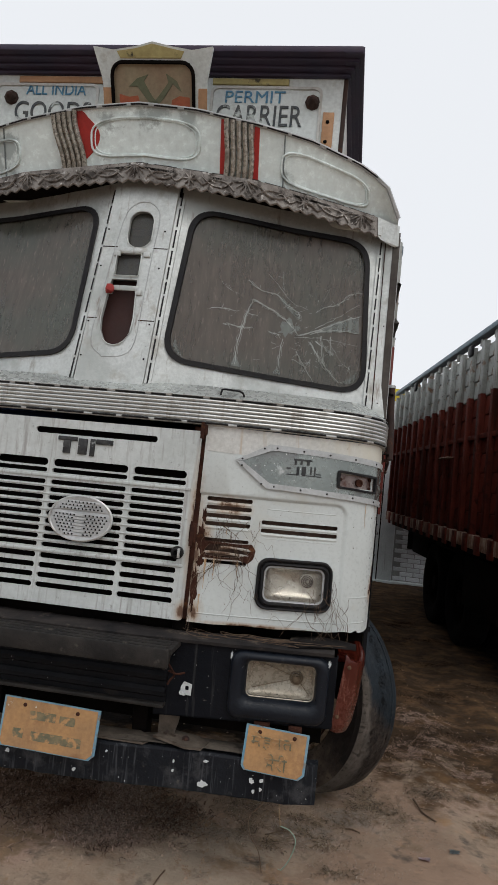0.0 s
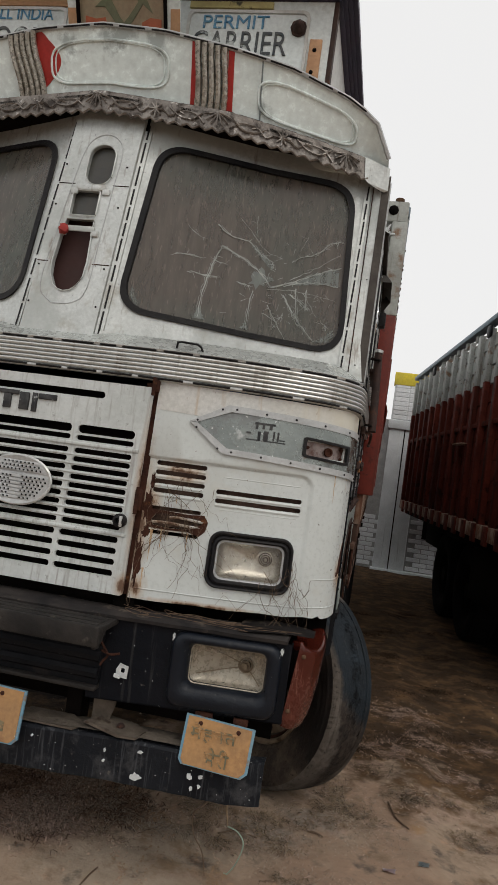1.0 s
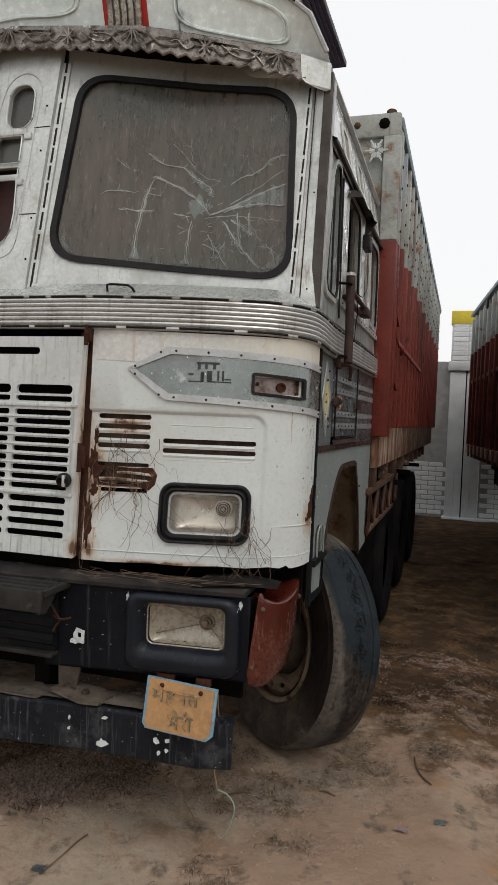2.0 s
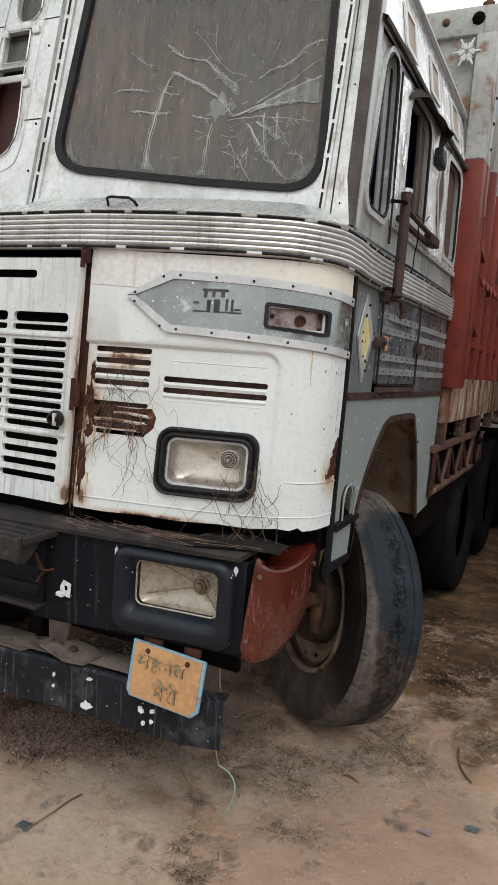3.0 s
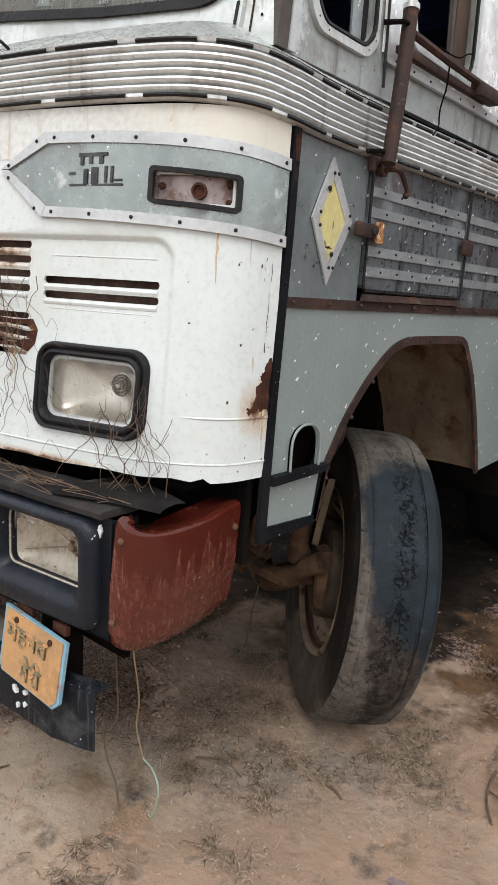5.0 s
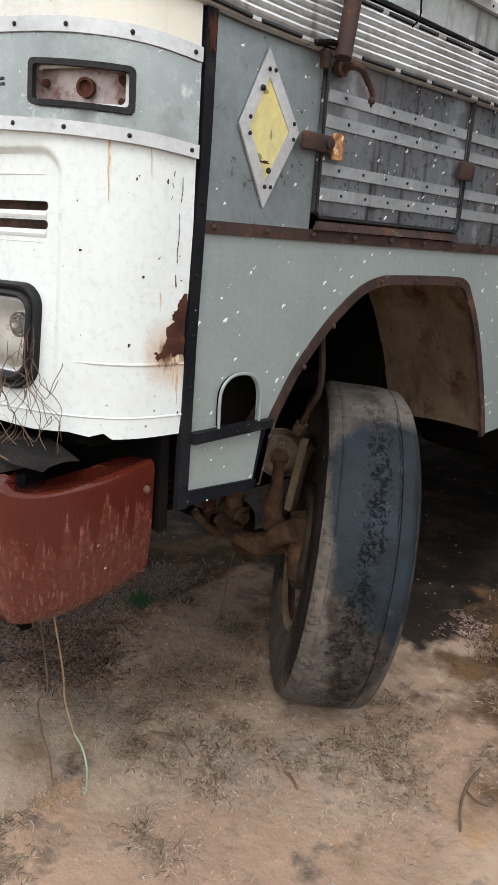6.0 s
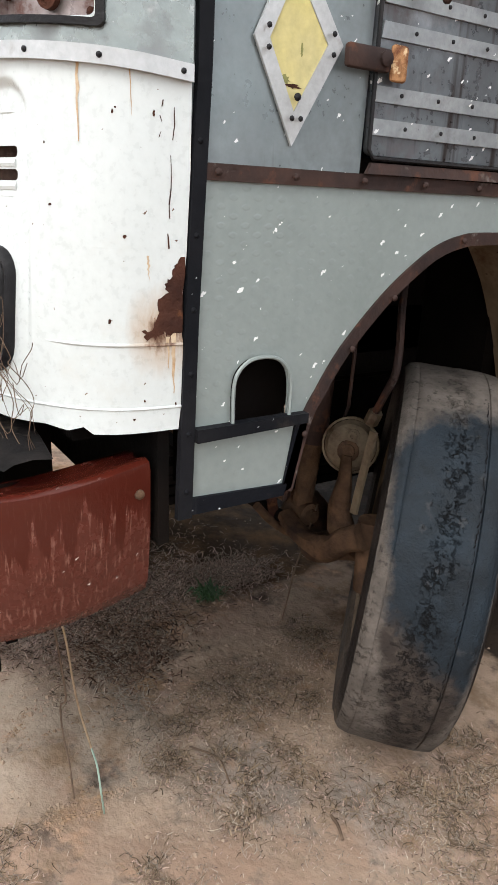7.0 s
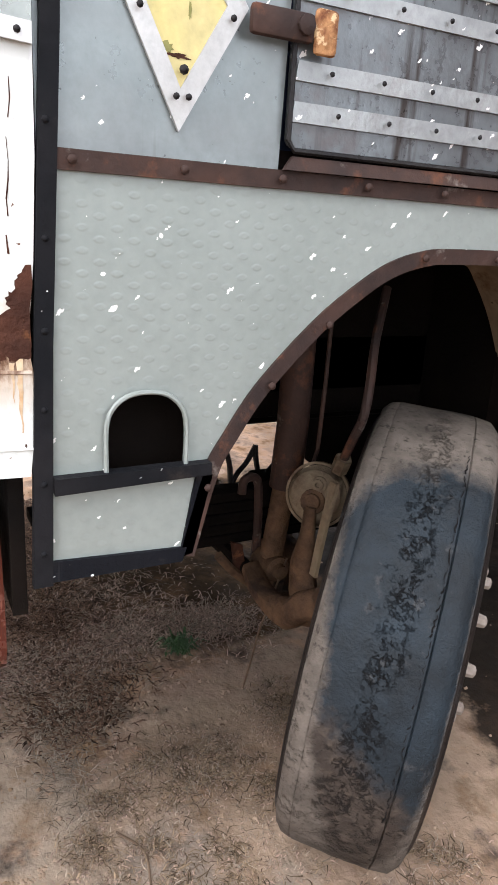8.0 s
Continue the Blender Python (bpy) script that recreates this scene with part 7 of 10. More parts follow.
part("edge_batten", box(-0.305, -0.286, BY0 - 0.006, BY0 + 0.04, 2.80, 3.41, 0.003), rust_strip, sign)
for x in (-0.437, 2 * XC + 0.437):
    k = part("lamp_knob", lathe((x, BY0 - 0.002, 3.300), (0.1, -1, -0.15), [(0, 0.034), (0.008, 0.034), (0.012, 0.026), (0.03, 0.022), (0.05, 0.010), (0.054, 0.004)], 8), rust_strip, sign, "small empty marker lamp base")


def words(text, x0, x1, z0, z1, y, material, parent):
    cu = bpy.data.curves.new("lettering", "FONT")
    cu.body, cu.extrude, cu.size = text, 0.002, 1.0
    tmp = bpy.data.objects.new("lettering", cu)
    scene.collection.objects.link(tmp)
    bpy.context.view_layer.update()
    me = bpy.data.meshes.new_from_object(tmp.evaluated_get(bpy.context.evaluated_depsgraph_get()))
    bpy.data.objects.remove(tmp)
    co = np.array([v.co[:] for v in me.vertices])
    lo, hi = co.min(0), co.max(0)
    for v in me.vertices:
        a, b = (v.co.x - lo[0]) / (hi[0] - lo[0]), (v.co.y - lo[1]) / (hi[1] - lo[1])
        v.co = (x0 + a * (x1 - x0), y - v.co.z, z0 + b * (z1 - z0))
    me.materials.clear()
    me.materials.append(material)
    return hang(new("lettering", me), parent)


words("ALL INDIA", -1.802, -1.505, 3.318, 3.368, BY0 - 0.003, ink_blue, sign)
words("PERMIT", -0.836, -0.562, 3.296, 3.350, BY0 - 0.003, ink_blue, sign)
words("GOODS", -1.85, -1.47, 3.188, 3.285, BY0 - 0.003, ink_black, sign)
words("CARRIER", -0.872, -0.478, 3.188, 3.285, BY0 - 0.003, ink_black, sign)
# central shield with a faded picture
def shield_map(x, z, d):
    z = 3.13 + (z - 3.14) * 0.92
    return Vector((x, 0.235 - 0.55 * (z - 3.14) + d, z))


SH = [(-1.335, 3.12), (-1.345, 3.20), (-1.36, 3.33), (-1.392, 3.445), (-1.30, 3.432), (-1.20, 3.445), (-1.125, 3.462), (-1.04, 3.445), (-0.95, 3.432), (-0.858, 3.445), (-0.885, 3.33), (-0.895, 3.20), (-0.905, 3.12)]
PIC = rr(-1.312, -0.945, 3.135, 3.385, 0.05, 5)
shield = part("crest_shield", sheet(SH, [PIC], shield_map, 0.02), board_grey, truck, "pale curved shield round a faded picture")
part("picture_frame", tube([shield_map(x, z, -0.004) for x, z in PIC + PIC[:2]], 0.008, 6), chassis, shield)
part("picture_panel", sheet(PIC, [], lambda x, z, d: shield_map(x, z, d + 0.008), 0.006), surf("faded_brown_picture", (0.36, 0.31, 0.21), (0.30, 0.22, 0.15), 0.4, 0, 5, 50, 0.05), shield, "faded brownish picture under glass")
def daub(pts, material):
    part("painted_shape", sheet(pts, [], lambda x, z, d: shield_map(x, z, d + 0.005), 0.003), material, shield)


green_dk, red_dull = surf("faded_green_daub", (0.13, 0.15, 0.09), (0.17, 0.17, 0.11), 0.5), surf("faded_red_daub", (0.46, 0.12, 0.06), (0.38, 0.13, 0.07), 0.5)
daub([(-1.24, 3.30), (-1.20, 3.33), (-1.15, 3.345), (-1.17, 3.32), (-1.14, 3.27), (-1.08, 3.20), (-1.10, 3.19), (-1.16, 3.25), (-1.20, 3.30)], green_dk)
daub([(-1.00, 3.28), (-1.02, 3.32), (-1.07, 3.35), (-1.06, 3.315), (-1.10, 3.27), (-1.17, 3.20), (-1.15, 3.19), (-1.08, 3.26), (-1.04, 3.31)], green_dk)
daub([(-1.285, 3.17), (-1.185, 3.17), (-1.18, 3.20), (-1.20, 3.265), (-1.24, 3.26), (-1.285, 3.27)], red_dull)
daub([(-1.06, 3.17), (-0.965, 3.17), (-0.965, 3.26), (-1.01, 3.265), (-1.045, 3.25)], red_dull)
part("shield_top", sheet([(-1.27, 3.40), (-1.0, 3.40), (-0.985, 3.425), (-1.04, 3.435), (-1.125, 3.452), (-1.20, 3.435), (-1.285, 3.425)], [], lambda x, z, d: shield_map(x, z, d - 0.004), 0.004), yellow_wood, shield)
for x in (-1.338, -0.905):
    part("shield_patch", sheet([(x - 0.022, 3.17), (x + 0.018, 3.17), (x + 0.02, 3.29), (x - 0.018, 3.29)], [], lambda x, z, d: shield_map(x, z, d - 0.004), 0.004), orange_wood, shield)

# ---- bumper ----
def bumper_y(x):
    """The bumper's face bends back from the middle towards its ends."""
    return max(-0.047 + 0.114 * (mirror(x) + 0.14), -0.135)


def bend(bm):
    """Bends a piece that was laid out flat at y = -0.15 on to the bumper's line."""
    for v in bm.verts:
        v.co.y += bumper_y(v.co.x) + 0.150
    return bm


flat_b = lambda x, z, d: Vector((x, bumper_y(x) + 0.018 + d, z))
bm = bmesh.new()
rows = []
for x in np.linspace(2 * XC + 0.125, -0.125, 66):
    back = float(np.interp(mirror(x), [p[0] for p in FRONT], [p[1] for p in FRONT])) + lean(1.0) + 0.03
    z = 0.985 + 0.003 * noise.noise(Vector((x * 9, 0, 0)))
    rows.append([bm.verts.new((x, y, zz)) for y, zz in ((bumper_y(x) - 0.004, z - 0.016), (bumper_y(x) - 0.006, z - 0.004), (bumper_y(x), z), (back, z + 0.006), (back, z - 0.012), (bumper_y(x) + 0.012, z - 0.016))])
for r0, r1 in zip(rows, rows[1:]):
    for k in range(6):
        bm.faces.new((r0[k], r0[(k + 1) % 6], r1[(k + 1) % 6], r1[k]))
bm.faces.new(rows[0])
bm.faces.new(rows[-1][::-1])
part("bumper_shelf", bm, shelf_dust, truck, "dark dirty bumper shelf")
LENS = (-0.442, -0.190, 0.792, 0.924)
XB = [-0.75 + 0.05 * k for k in range(14)]
bm = sheet([(-0.78, 0.690), (-0.115, 0.702), (-0.113, 0.968), (-0.78, 0.974)], [rr(-0.452, -0.180, 0.782, 0.934, 0.03)], lambda x, z, d: Vector((x, bumper_y(x) + 0.012 + d, z)), 0.008, XB)
up = part("upper_bumper", bm, bumper_blue, truck, "blue-black upper bumper face")
bm = bmesh.new()
sheet([(-0.117, 0.704), (-0.112, 0.704), (-0.109, 0.966), (-0.114, 0.966)], [], lambda x, z, d: Vector((x, bumper_y(x) + 0.010 + d, z)), 0.07, bm=bm)
sheet([(-0.78, 0.690), (-0.115, 0.702), (-0.115, 0.707), (-0.78, 0.695)], [], lambda x, z, d: Vector((x, bumper_y(x) + 0.012 + d, z)), 0.06, XB, bm=bm)
part("bumper_lip", bm, bumper_blue, up)
part("upper_bumper", sheet([(2 * XC + 0.115, 0.702), (2 * XC + 0.78, 0.690), (2 * XC + 0.78, 0.974), (2 * XC + 0.113, 0.968)], [], lambda x, z, d: Vector((x, bumper_y(x) + 0.012 + d, z)), 0.05, [2 * XC - x for x in XB]), bumper_blue, truck, "blue-black upper bumper face")
step = part("step", box(-1.60, -0.705, -0.262, -0.244, 0.905, 0.972, 0.004), step_steel, truck, "worn black slotted step in the bumper")
for i in range(5):
    part("step_bar", box(-1.60, -0.72, -0.236 + 0.041 * i, -0.212 + 0.041 * i, 0.956, 0.974, 0.004), step_steel, step, "worn dark step bar")
for x0, x1 in ((-1.61, -1.585), (-1.17, -1.14), (-0.735, -0.700)):
    part("step_end", box(x0, x1, -0.243, -0.02, 0.950, 0.970, 0.003), step_steel, step)
for x in (-0.716, -1.59):
    part("step_cheek", sheet([(-0.250, 0.896), (-0.215, 0.893), (-0.190, 0.912), (-0.150, 0.950), (-0.250, 0.950)], [], lambda y, z, d, x=x: Vector((x - d, y, z)), 0.010), step_steel, step)
centre = part("centre_bumper", box(-1.60, -0.735, -0.125, -0.105, 0.742, 0.946, 0.004), black_paint, truck, "black ribbed recessed centre bumper")
for i in range(3):
    z = 0.782 + 0.058 * i
    part("bumper_rib", tube([(-1.598, -0.120, z), (-0.737, -0.120, z)], 0.021, 8), black_paint, centre)
part("bumper_flange", box(-1.60, -0.735, -0.150, -0.104, 0.728, 0.742, 0.003), step_steel, centre)
# twisted ends of an old fixing wire, and a folded bright clip
wires = part("wire_twist", tube(spline([(-0.735, -0.155, 0.905), (-0.712, -0.165, 0.882), (-0.700, -0.160, 0.860), (-0.715, -0.158, 0.838), (-0.722, -0.162, 0.822)], 4), 0.004, 6), rust, truck, "rusty twisted fixing wire")
part("wire_end", tube(spline([(-0.722, -0.160, 0.872), (-0.690, -0.168, 0.866), (-0.660, -0.160, 0.872)], 4), 0.004, 6), rust, wires)
clip = bmesh.new()
for p in (((-0.682, 0.778), (-0.642, 0.776), (-0.640, 0.818), (-0.672, 0.824), (-0.684, 0.802)),):
    sheet(p, [rr(-0.666, -0.652, 0.794, 0.810, 0.004)], lambda x, z, d: flat_b(x, z, d - 0.018 - 0.25 * (x + 0.66)), 0.003, bm=clip)
sheet([(-0.684, 0.780), (-0.664, 0.776), (-0.664, 0.784), (-0.684, 0.790)], [], lambda x, z, d: flat_b(x, z, d - 0.030), 0.014, bm=clip)
# near-black plate added so the gap between the bumpers reads as shade
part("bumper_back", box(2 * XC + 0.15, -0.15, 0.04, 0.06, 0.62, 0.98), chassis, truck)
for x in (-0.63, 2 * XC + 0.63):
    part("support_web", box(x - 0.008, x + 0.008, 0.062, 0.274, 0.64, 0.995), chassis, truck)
foglamp, inner_f = rounded_lamp("fog_lamp", flat_b, -0.507, -0.136, 0.708, 0.962, 0.058, 0.055, 0.034, "rectangular fog lamp in a thick black frame, glass broken", fog_frame, LENS)
shards = [(-0.434, 0.915), (-0.432, 0.87), (-0.427, 0.895), (-0.405, 0.905), (-0.37, 0.898), (-0.345, 0.904), (-0.318, 0.888), (-0.290, 0.899), (-0.262, 0.880), (-0.240, 0.896), (-0.222, 0.868), (-0.206, 0.875), (-0.199, 0.84), (-0.197, 0.915)]
g = part("lens", sheet(shards, [], lambda x, z, d: flat_b(x, z, d + 0.006), 0.003), bpy.data.materials["smeared_lamp_glass"], foglamp, "broken rest of the lamp glass")
g.visible_shadow = False
part("lamp_trim", tube([flat_b(x, z, 0.002) for x, z in inner_f + inner_f[:2]], 0.003, 6), lens_dusty, foglamp, "pale lamp rim")
part("paint_blob", sheet(blot(-0.162, 0.937, 0.010, 0.010, 61), [], lambda x, z, d: flat_b(x, z, d - 0.026), 0.004), post_white, foglamp)
part("paint_blob", sheet(blot(-0.139, 0.939, 0.006, 0.012, 64), [], lambda x, z, d: flat_b(x, z, d - 0.012), 0.004), post_white, foglamp)
# pale drip on the bumper face, bracket plates
part("bent_clip", clip, post_white, up, "folded bright metal clip")
part("paint_blob", sheet(blot(-0.505, 0.938, 0.004, 0.014, 63), [], lambda x, z, d: flat_b(x, z, d - 0.010), 0.004), post_white, up)
bm = sheet([(-0.768, 0.575), (-0.712, 0.580), (-0.690, 0.66), (-0.692, 0.74), (-0.715, 0.78), (-0.790, 0.78), (-0.765, 0.70)], [], lambda x, z, d: Vector((x, -0.085 + d - 0.10 * (z - 0.68), z)), 0.010)
br = part("bumper_bracket", bend(bm), bracket_dust, truck, "bent dusty steel bumper bracket")
foot = Matrix.Translation((-0.66, -0.105, 0.592)) @ Matrix.Rotation(0.10, 4, "Y") @ Matrix.Rotation(0.06, 4, "X") @ Matrix.Rotation(-0.18, 4, "Z")
part("bracket_foot", bend(sheet([(-0.105, -0.045), (0.03, -0.062), (0.085, -0.038), (0.088, 0.03), (0.04, 0.055), (-0.095, 0.045)], [], lambda x, y, d: foot @ Vector((x, y, 0.008 - d)), 0.008)), bracket_dust, br, "dusty steel foot plate with a bolt")
part("torn_plate", bend(sheet([(-1.02, -0.15), (-0.80, -0.16), (-0.775, -0.11), (-0.84, -0.05), (-1.0, -0.05)], [], lambda x, y, d: Vector((x, y, 0.588 + 0.05 * (y + 0.15) - d)), 0.006)), bracket_dust, br)
studs(br, [(-0.652, -0.112 + bumper_y(-0.652) + 0.150, 0.604)], (0, 0, 1), 0.015, rust_strip, "bolt")
bm = bmesh.new()


def beam_z(x):
    return 0.428 + 0.006 * math.sin(x * 6)


sec_b = [(-0.156, 0.0), (-0.158, 0.004), (-0.158, 0.136), (-0.150, 0.144), (-0.03, 0.150), (-0.03, 0.144), (-0.144, 0.136), (-0.148, 0.130), (-0.148, 0.0)]
rows = []
for x in np.linspace(2 * XC + 0.150, -0.150, 90):
    zb = beam_z(x)
    tuck = 0.05 * max(0.0, (mirror(x) + 0.26) / 0.1)
    depth = 1 - 0.68 * min(1.0, max(0.0, (mirror(x) + 0.38) / 0.12))
    rows.append([bm.verts.new((x, min(-0.158 + (y + 0.158) * depth + 0.004 * math.sin(x * 9) + bumper_y(x) + 0.150 + tuck * 0.4, 0.10), zb + z + (0.006 * noise.noise(Vector((x * 14, 0, 3))) if z < 0.01 else 0.0))) for y, z in sec_b])
for r0, r1 in zip(rows, rows[1:]):
    for k in range(len(sec_b)):
        bm.faces.new((r0[k], r0[(k + 1) % len(sec_b)], r1[(k + 1) % len(sec_b)], r1[k]))
bm.faces.new(rows[0])
bm.faces.new(rows[-1][::-1])
lower = part("lower_bumper", bm, beam_paint, truck, "blue-black lower bumper beam spattered with white paint", smooth=25)
for i, (x, z, rx, rz) in enumerate(((-0.567, 0.461, 0.017, 0.012), (-0.388, 0.492, 0.010, 0.009), (-0.350, 0.498, 0.007, 0.006), (-0.378, 0.455, 0.006, 0.007), (-0.352, 0.466, 0.005, 0.006), (-0.56, 0.545, 0.009, 0.004), (-0.68, 0.50, 0.004, 0.005), (-0.68, 0.535, 0.003, 0.006), (-1.2, 0.51, 0.010, 0.008), (-1.32, 0.49, 0.008, 0.008), (-1.05, 0.46, 0.007, 0.005), (-0.93, 0.545, 0.004, 0.004))):
    part("paint_blob", sheet(blot(x, z, rx, rz, 70 + i, 14), [], lambda x, z, d: Vector((x, bumper_y(x) - 0.013 + 0.004 * math.sin(x * 9) + d + 0.02 * max(0.0, (x + 0.26) / 0.1), z)), 0.007), post_white, lower, "splash of white paint" if i == 0 else "")
bm = bmesh.new()
rows = []
for x in np.linspace(2 * XC + 0.37, -0.37, 60):
    zb = beam_z(x)
    rows.append([bm.verts.new((x, y + 0.004 * math.sin(x * 9) + bumper_y(x) + 0.150 + 0.02 * max(0.0, (mirror(x) + 0.26) / 0.1), zb + 0.1505 - (y + 0.03) * 0.05 + k + 0.002 * noise.noise(Vector((x * 20, y * 20, 0))))) for y, k in ((-0.034, 0.001), (-0.07, 0.003), (-0.11, 0.0035), (-0.146, 0.0))])
for r0, r1 in zip(rows, rows[1:]):
    for k in range(3):
        bm.faces.new((r0[k], r0[k + 1], r1[k + 1], r1[k]))
part("beam_dust_layer", bm, beam_dust, lower, "thick dust lying on the beam", smooth=60)
for x in (-0.85, -1.46, -0.35, -1.96):
    part("bumper_stay", box(x - 0.03, x + 0.03, -0.02, 0.06, 0.44, 0.80, 0.006), chassis, truck)


def plate(x0, x1, z0, z1, tilt, y, name, label, bars):
    m = Matrix.Translation(((x0 + x1) / 2, y, (z0 + z1) / 2)) @ Matrix.Rotation(radians(tilt), 4, "Y") @ Matrix.Rotation(radians(-6), 4, "X")
    w, h = (x1 - x0) / 2, (z1 - z0) / 2
    fl = lambda x, z, d: m @ Vector((x, d, z))
    cham = [(-w, -h + 0.015), (-w + 0.012, -h), (w - 0.02, -h), (w, -h + 0.02), (w, h), (-w, h)]
    p = part(name, sheet(cham, [], fl, 0.008), plate_blue, truck, label)
    part("plate_face", sheet([(x * (1 - 0.009 / w), z * (1 - 0.004 / h)) for x, z in cham], [], lambda x, z, d: fl(x, z, d - 0.0025), 0.003), plate_orange, p, "faded orange painted face")
    for (a, b, c, e) in bars:
        part("lettering_bar", sheet([(a * w, c * h), (b * w, c * h + 0.01 * h), (b * w, e * h), (a * w, e * h - 0.02 * h)], [], lambda x, z, d: fl(x, z, d - 0.0040), 0.002), ink_dark, p)
    studs(p, [fl(-w * 0.55, h * 0.75, -0.003), fl(w * 0.55, h * 0.75, -0.003)], m.to_3x3() @ Vector((0, -1, 0)), 0.008, rust, "bolt")
    return p


plate(-1.345, -0.965, 0.515, 0.695, 1.5, -0.172, "number_plate", "orange number plate with faded dark bars", [(-0.42, 0.12, 0.22, 0.58), (0.2, 0.52, 0.20, 0.56), (-0.72, -0.5, -0.58, -0.2), (-0.34, 0.70, -0.60, -0.22)])
sp = plate(-0.428, -0.192, 0.530, 0.692, 3.0, -0.092, "slogan_plate", "orange slogan plate with blue edges and faded words", [])
for text, x0, x1, z0, z1 in (("\u092e\u0947\u0939\u0928\u0924", -0.403, -0.245, 0.618, 0.676), ("\u092e\u0947\u0930\u0940", -0.345, -0.262, 0.548, 0.606)):
    ob = words(text, x0, x1, z0, z1, 0.0, ink_dark, sp)
    for v in ob.data.vertices:
        v.co.y = -0.0975 - 0.10 * (v.co.z - 0.611) * -1 + (v.co.y)
bm = box(-0.40, -0.34, -0.070, -0.056, 0.682, 0.706, 0.003)
part("plate_strap", bm, rust, truck)
part("plate_strap", box(-0.27, -0.22, -0.064, -0.050, 0.680, 0.704, 0.003), rust, truck)

# ---- maroon bumper corner ----
RC = spline([(-0.080, -0.046, 0), (-0.060, -0.044, 0), (-0.032, -0.026, 0), (-0.012, 0.02, 0), (-0.004, 0.09, 0), (-0.006, 0.17, 0), (-0.020, 0.262, 0)], 5)
bm = bmesh.new()
prof = [(0.042, 0.320), (0.028, 0.327), (0.014, 0.330), (0.004, 0.324), (0.0, 0.306), (-0.002, 0.16), (0.004, 0.04), (0.012, 0.006), (0.022, 0.0)]
rows = []
for i, p in enumerate(RC):
    t = (RC[min(i + 1, len(RC) - 1)] - RC[max(i - 1, 0)]).normalized()
    n = Vector((t.y, -t.x, 0))
    s = i / (len(RC) - 1)
    z0 = 0.692 - 0.018 * math.sin(s * math.pi) + 0.022 * s
    z1 = 0.986 - 0.026 * math.sin(s * math.pi) - 0.009 * s
    inward = Vector((-0.6, 0.15, 0)) * (1 - s * 0.3)
    rows.append([bm.verts.new(Vector((p.x, p.y, z0 + (z1 - z0) * h / 0.330)) - n * d + inward * 0.062 * (1 - h / 0.330)) for d, h in prof])
for r0, r1 in zip(rows, rows[1:]):
    for k in range(len(prof) - 1):
        bm.faces.new((r0[k], r0[k + 1], r1[k + 1], r1[k]))
caps = [bm.verts.new((-0.112, max(p.y, 0.02), r[0].co.z - 0.004)) for p, r in zip(RC, rows)]
for k in range(len(rows) - 1):
    bm.faces.new((rows[k][0], rows[k + 1][0], caps[k + 1], caps[k]))
bmesh.ops.remove_doubles(bm, verts=caps, dist=0.001)
bmesh.ops.solidify(bm, geom=bm.faces[:], thickness=0.006)
redc = part("bumper_corner", bm, red_plastic, truck, "weathered maroon wraparound bumper corner", smooth=50)
studs(redc, [(-0.018, 0.242, 0.920), (-0.055, 0.240, 0.733)], (1, 0.1, 0), 0.009, steel_dirty, "bolt")
studs(redc, [(-0.066, -0.046, 0.940), (-0.096, -0.040, 0.753)], (0, -1, 0), 0.008, steel_dirty, "bolt")
bm = bmesh.new()
bm.from_mesh(redc.data)
bmesh.ops.transform(bm, matrix=Matrix.Translation((2 * XC, 0, 0)) @ Matrix.Diagonal((-1, 1, 1, 1)), verts=bm.verts[:])
part("bumper_corner", bm, red_plastic, truck, "weathered maroon wraparound bumper corner", smooth=50)

bm = bmesh.new()
rows = []
for k, x in enumerate(np.linspace(-0.30, -0.045, 10)):
    t = k / 9
    rows.append([bm.verts.new((x, y0 + 0.35 * (x + 0.3) * 0.35, 0.994 + 0.010 * math.sin(t * 3.1) + dz)) for y0, dz in ((-0.055 + 0.06 * t * t, -0.008), (-0.03 + 0.05 * t * t, 0.0), (0.05, 0.004), (0.13 - 0.05 * t, 0.0))])
for r0, r1 in zip(rows, rows[1:]):
    for k in range(3):
        bm.faces.new((r0[k], r0[k + 1], r1[k + 1], r1[k]))
bmesh.ops.solidify(bm, geom=bm.faces[:], thickness=0.006)
part("rubber_flap", bm, shelf_dust, truck, "curled dusty rubber flap lying on the bumper", smooth=60)
# near-black box added to fill the hollow behind the corner piece
part("corner_filler", box(-0.112, -0.040, 0.010, 0.235, 0.80, 0.945, 0.01), chassis, truck, "near-black filler inside the bumper corner")

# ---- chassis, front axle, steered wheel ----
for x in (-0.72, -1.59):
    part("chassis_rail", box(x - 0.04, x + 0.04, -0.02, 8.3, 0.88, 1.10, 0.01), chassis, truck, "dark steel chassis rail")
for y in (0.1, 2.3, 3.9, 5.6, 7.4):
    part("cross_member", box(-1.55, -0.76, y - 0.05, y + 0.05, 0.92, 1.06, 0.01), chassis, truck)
part("gearbox", box(-1.45, -1.02, 1.56, 2.9, 0.46, 1.02, 0.08), chassis, truck, "near-black gearbox casing")
part("engine_sump", box(-1.42, -0.90, 0.35, 1.7, 0.78, 1.15, 0.06), chassis, truck, "near-black engine block")
WC, WA, WR, WW = Vector((-0.233, 1.135, 0.505)), radians(46.3), 0.50, 0.135
CAMBER = radians(-5.7)
AX = Vector((math.cos(WA) * math.cos(CAMBER), math.sin(WA) * math.cos(CAMBER), math.sin(CAMBER)))
HD = Vector((math.sin(WA), -math.cos(WA), 0))
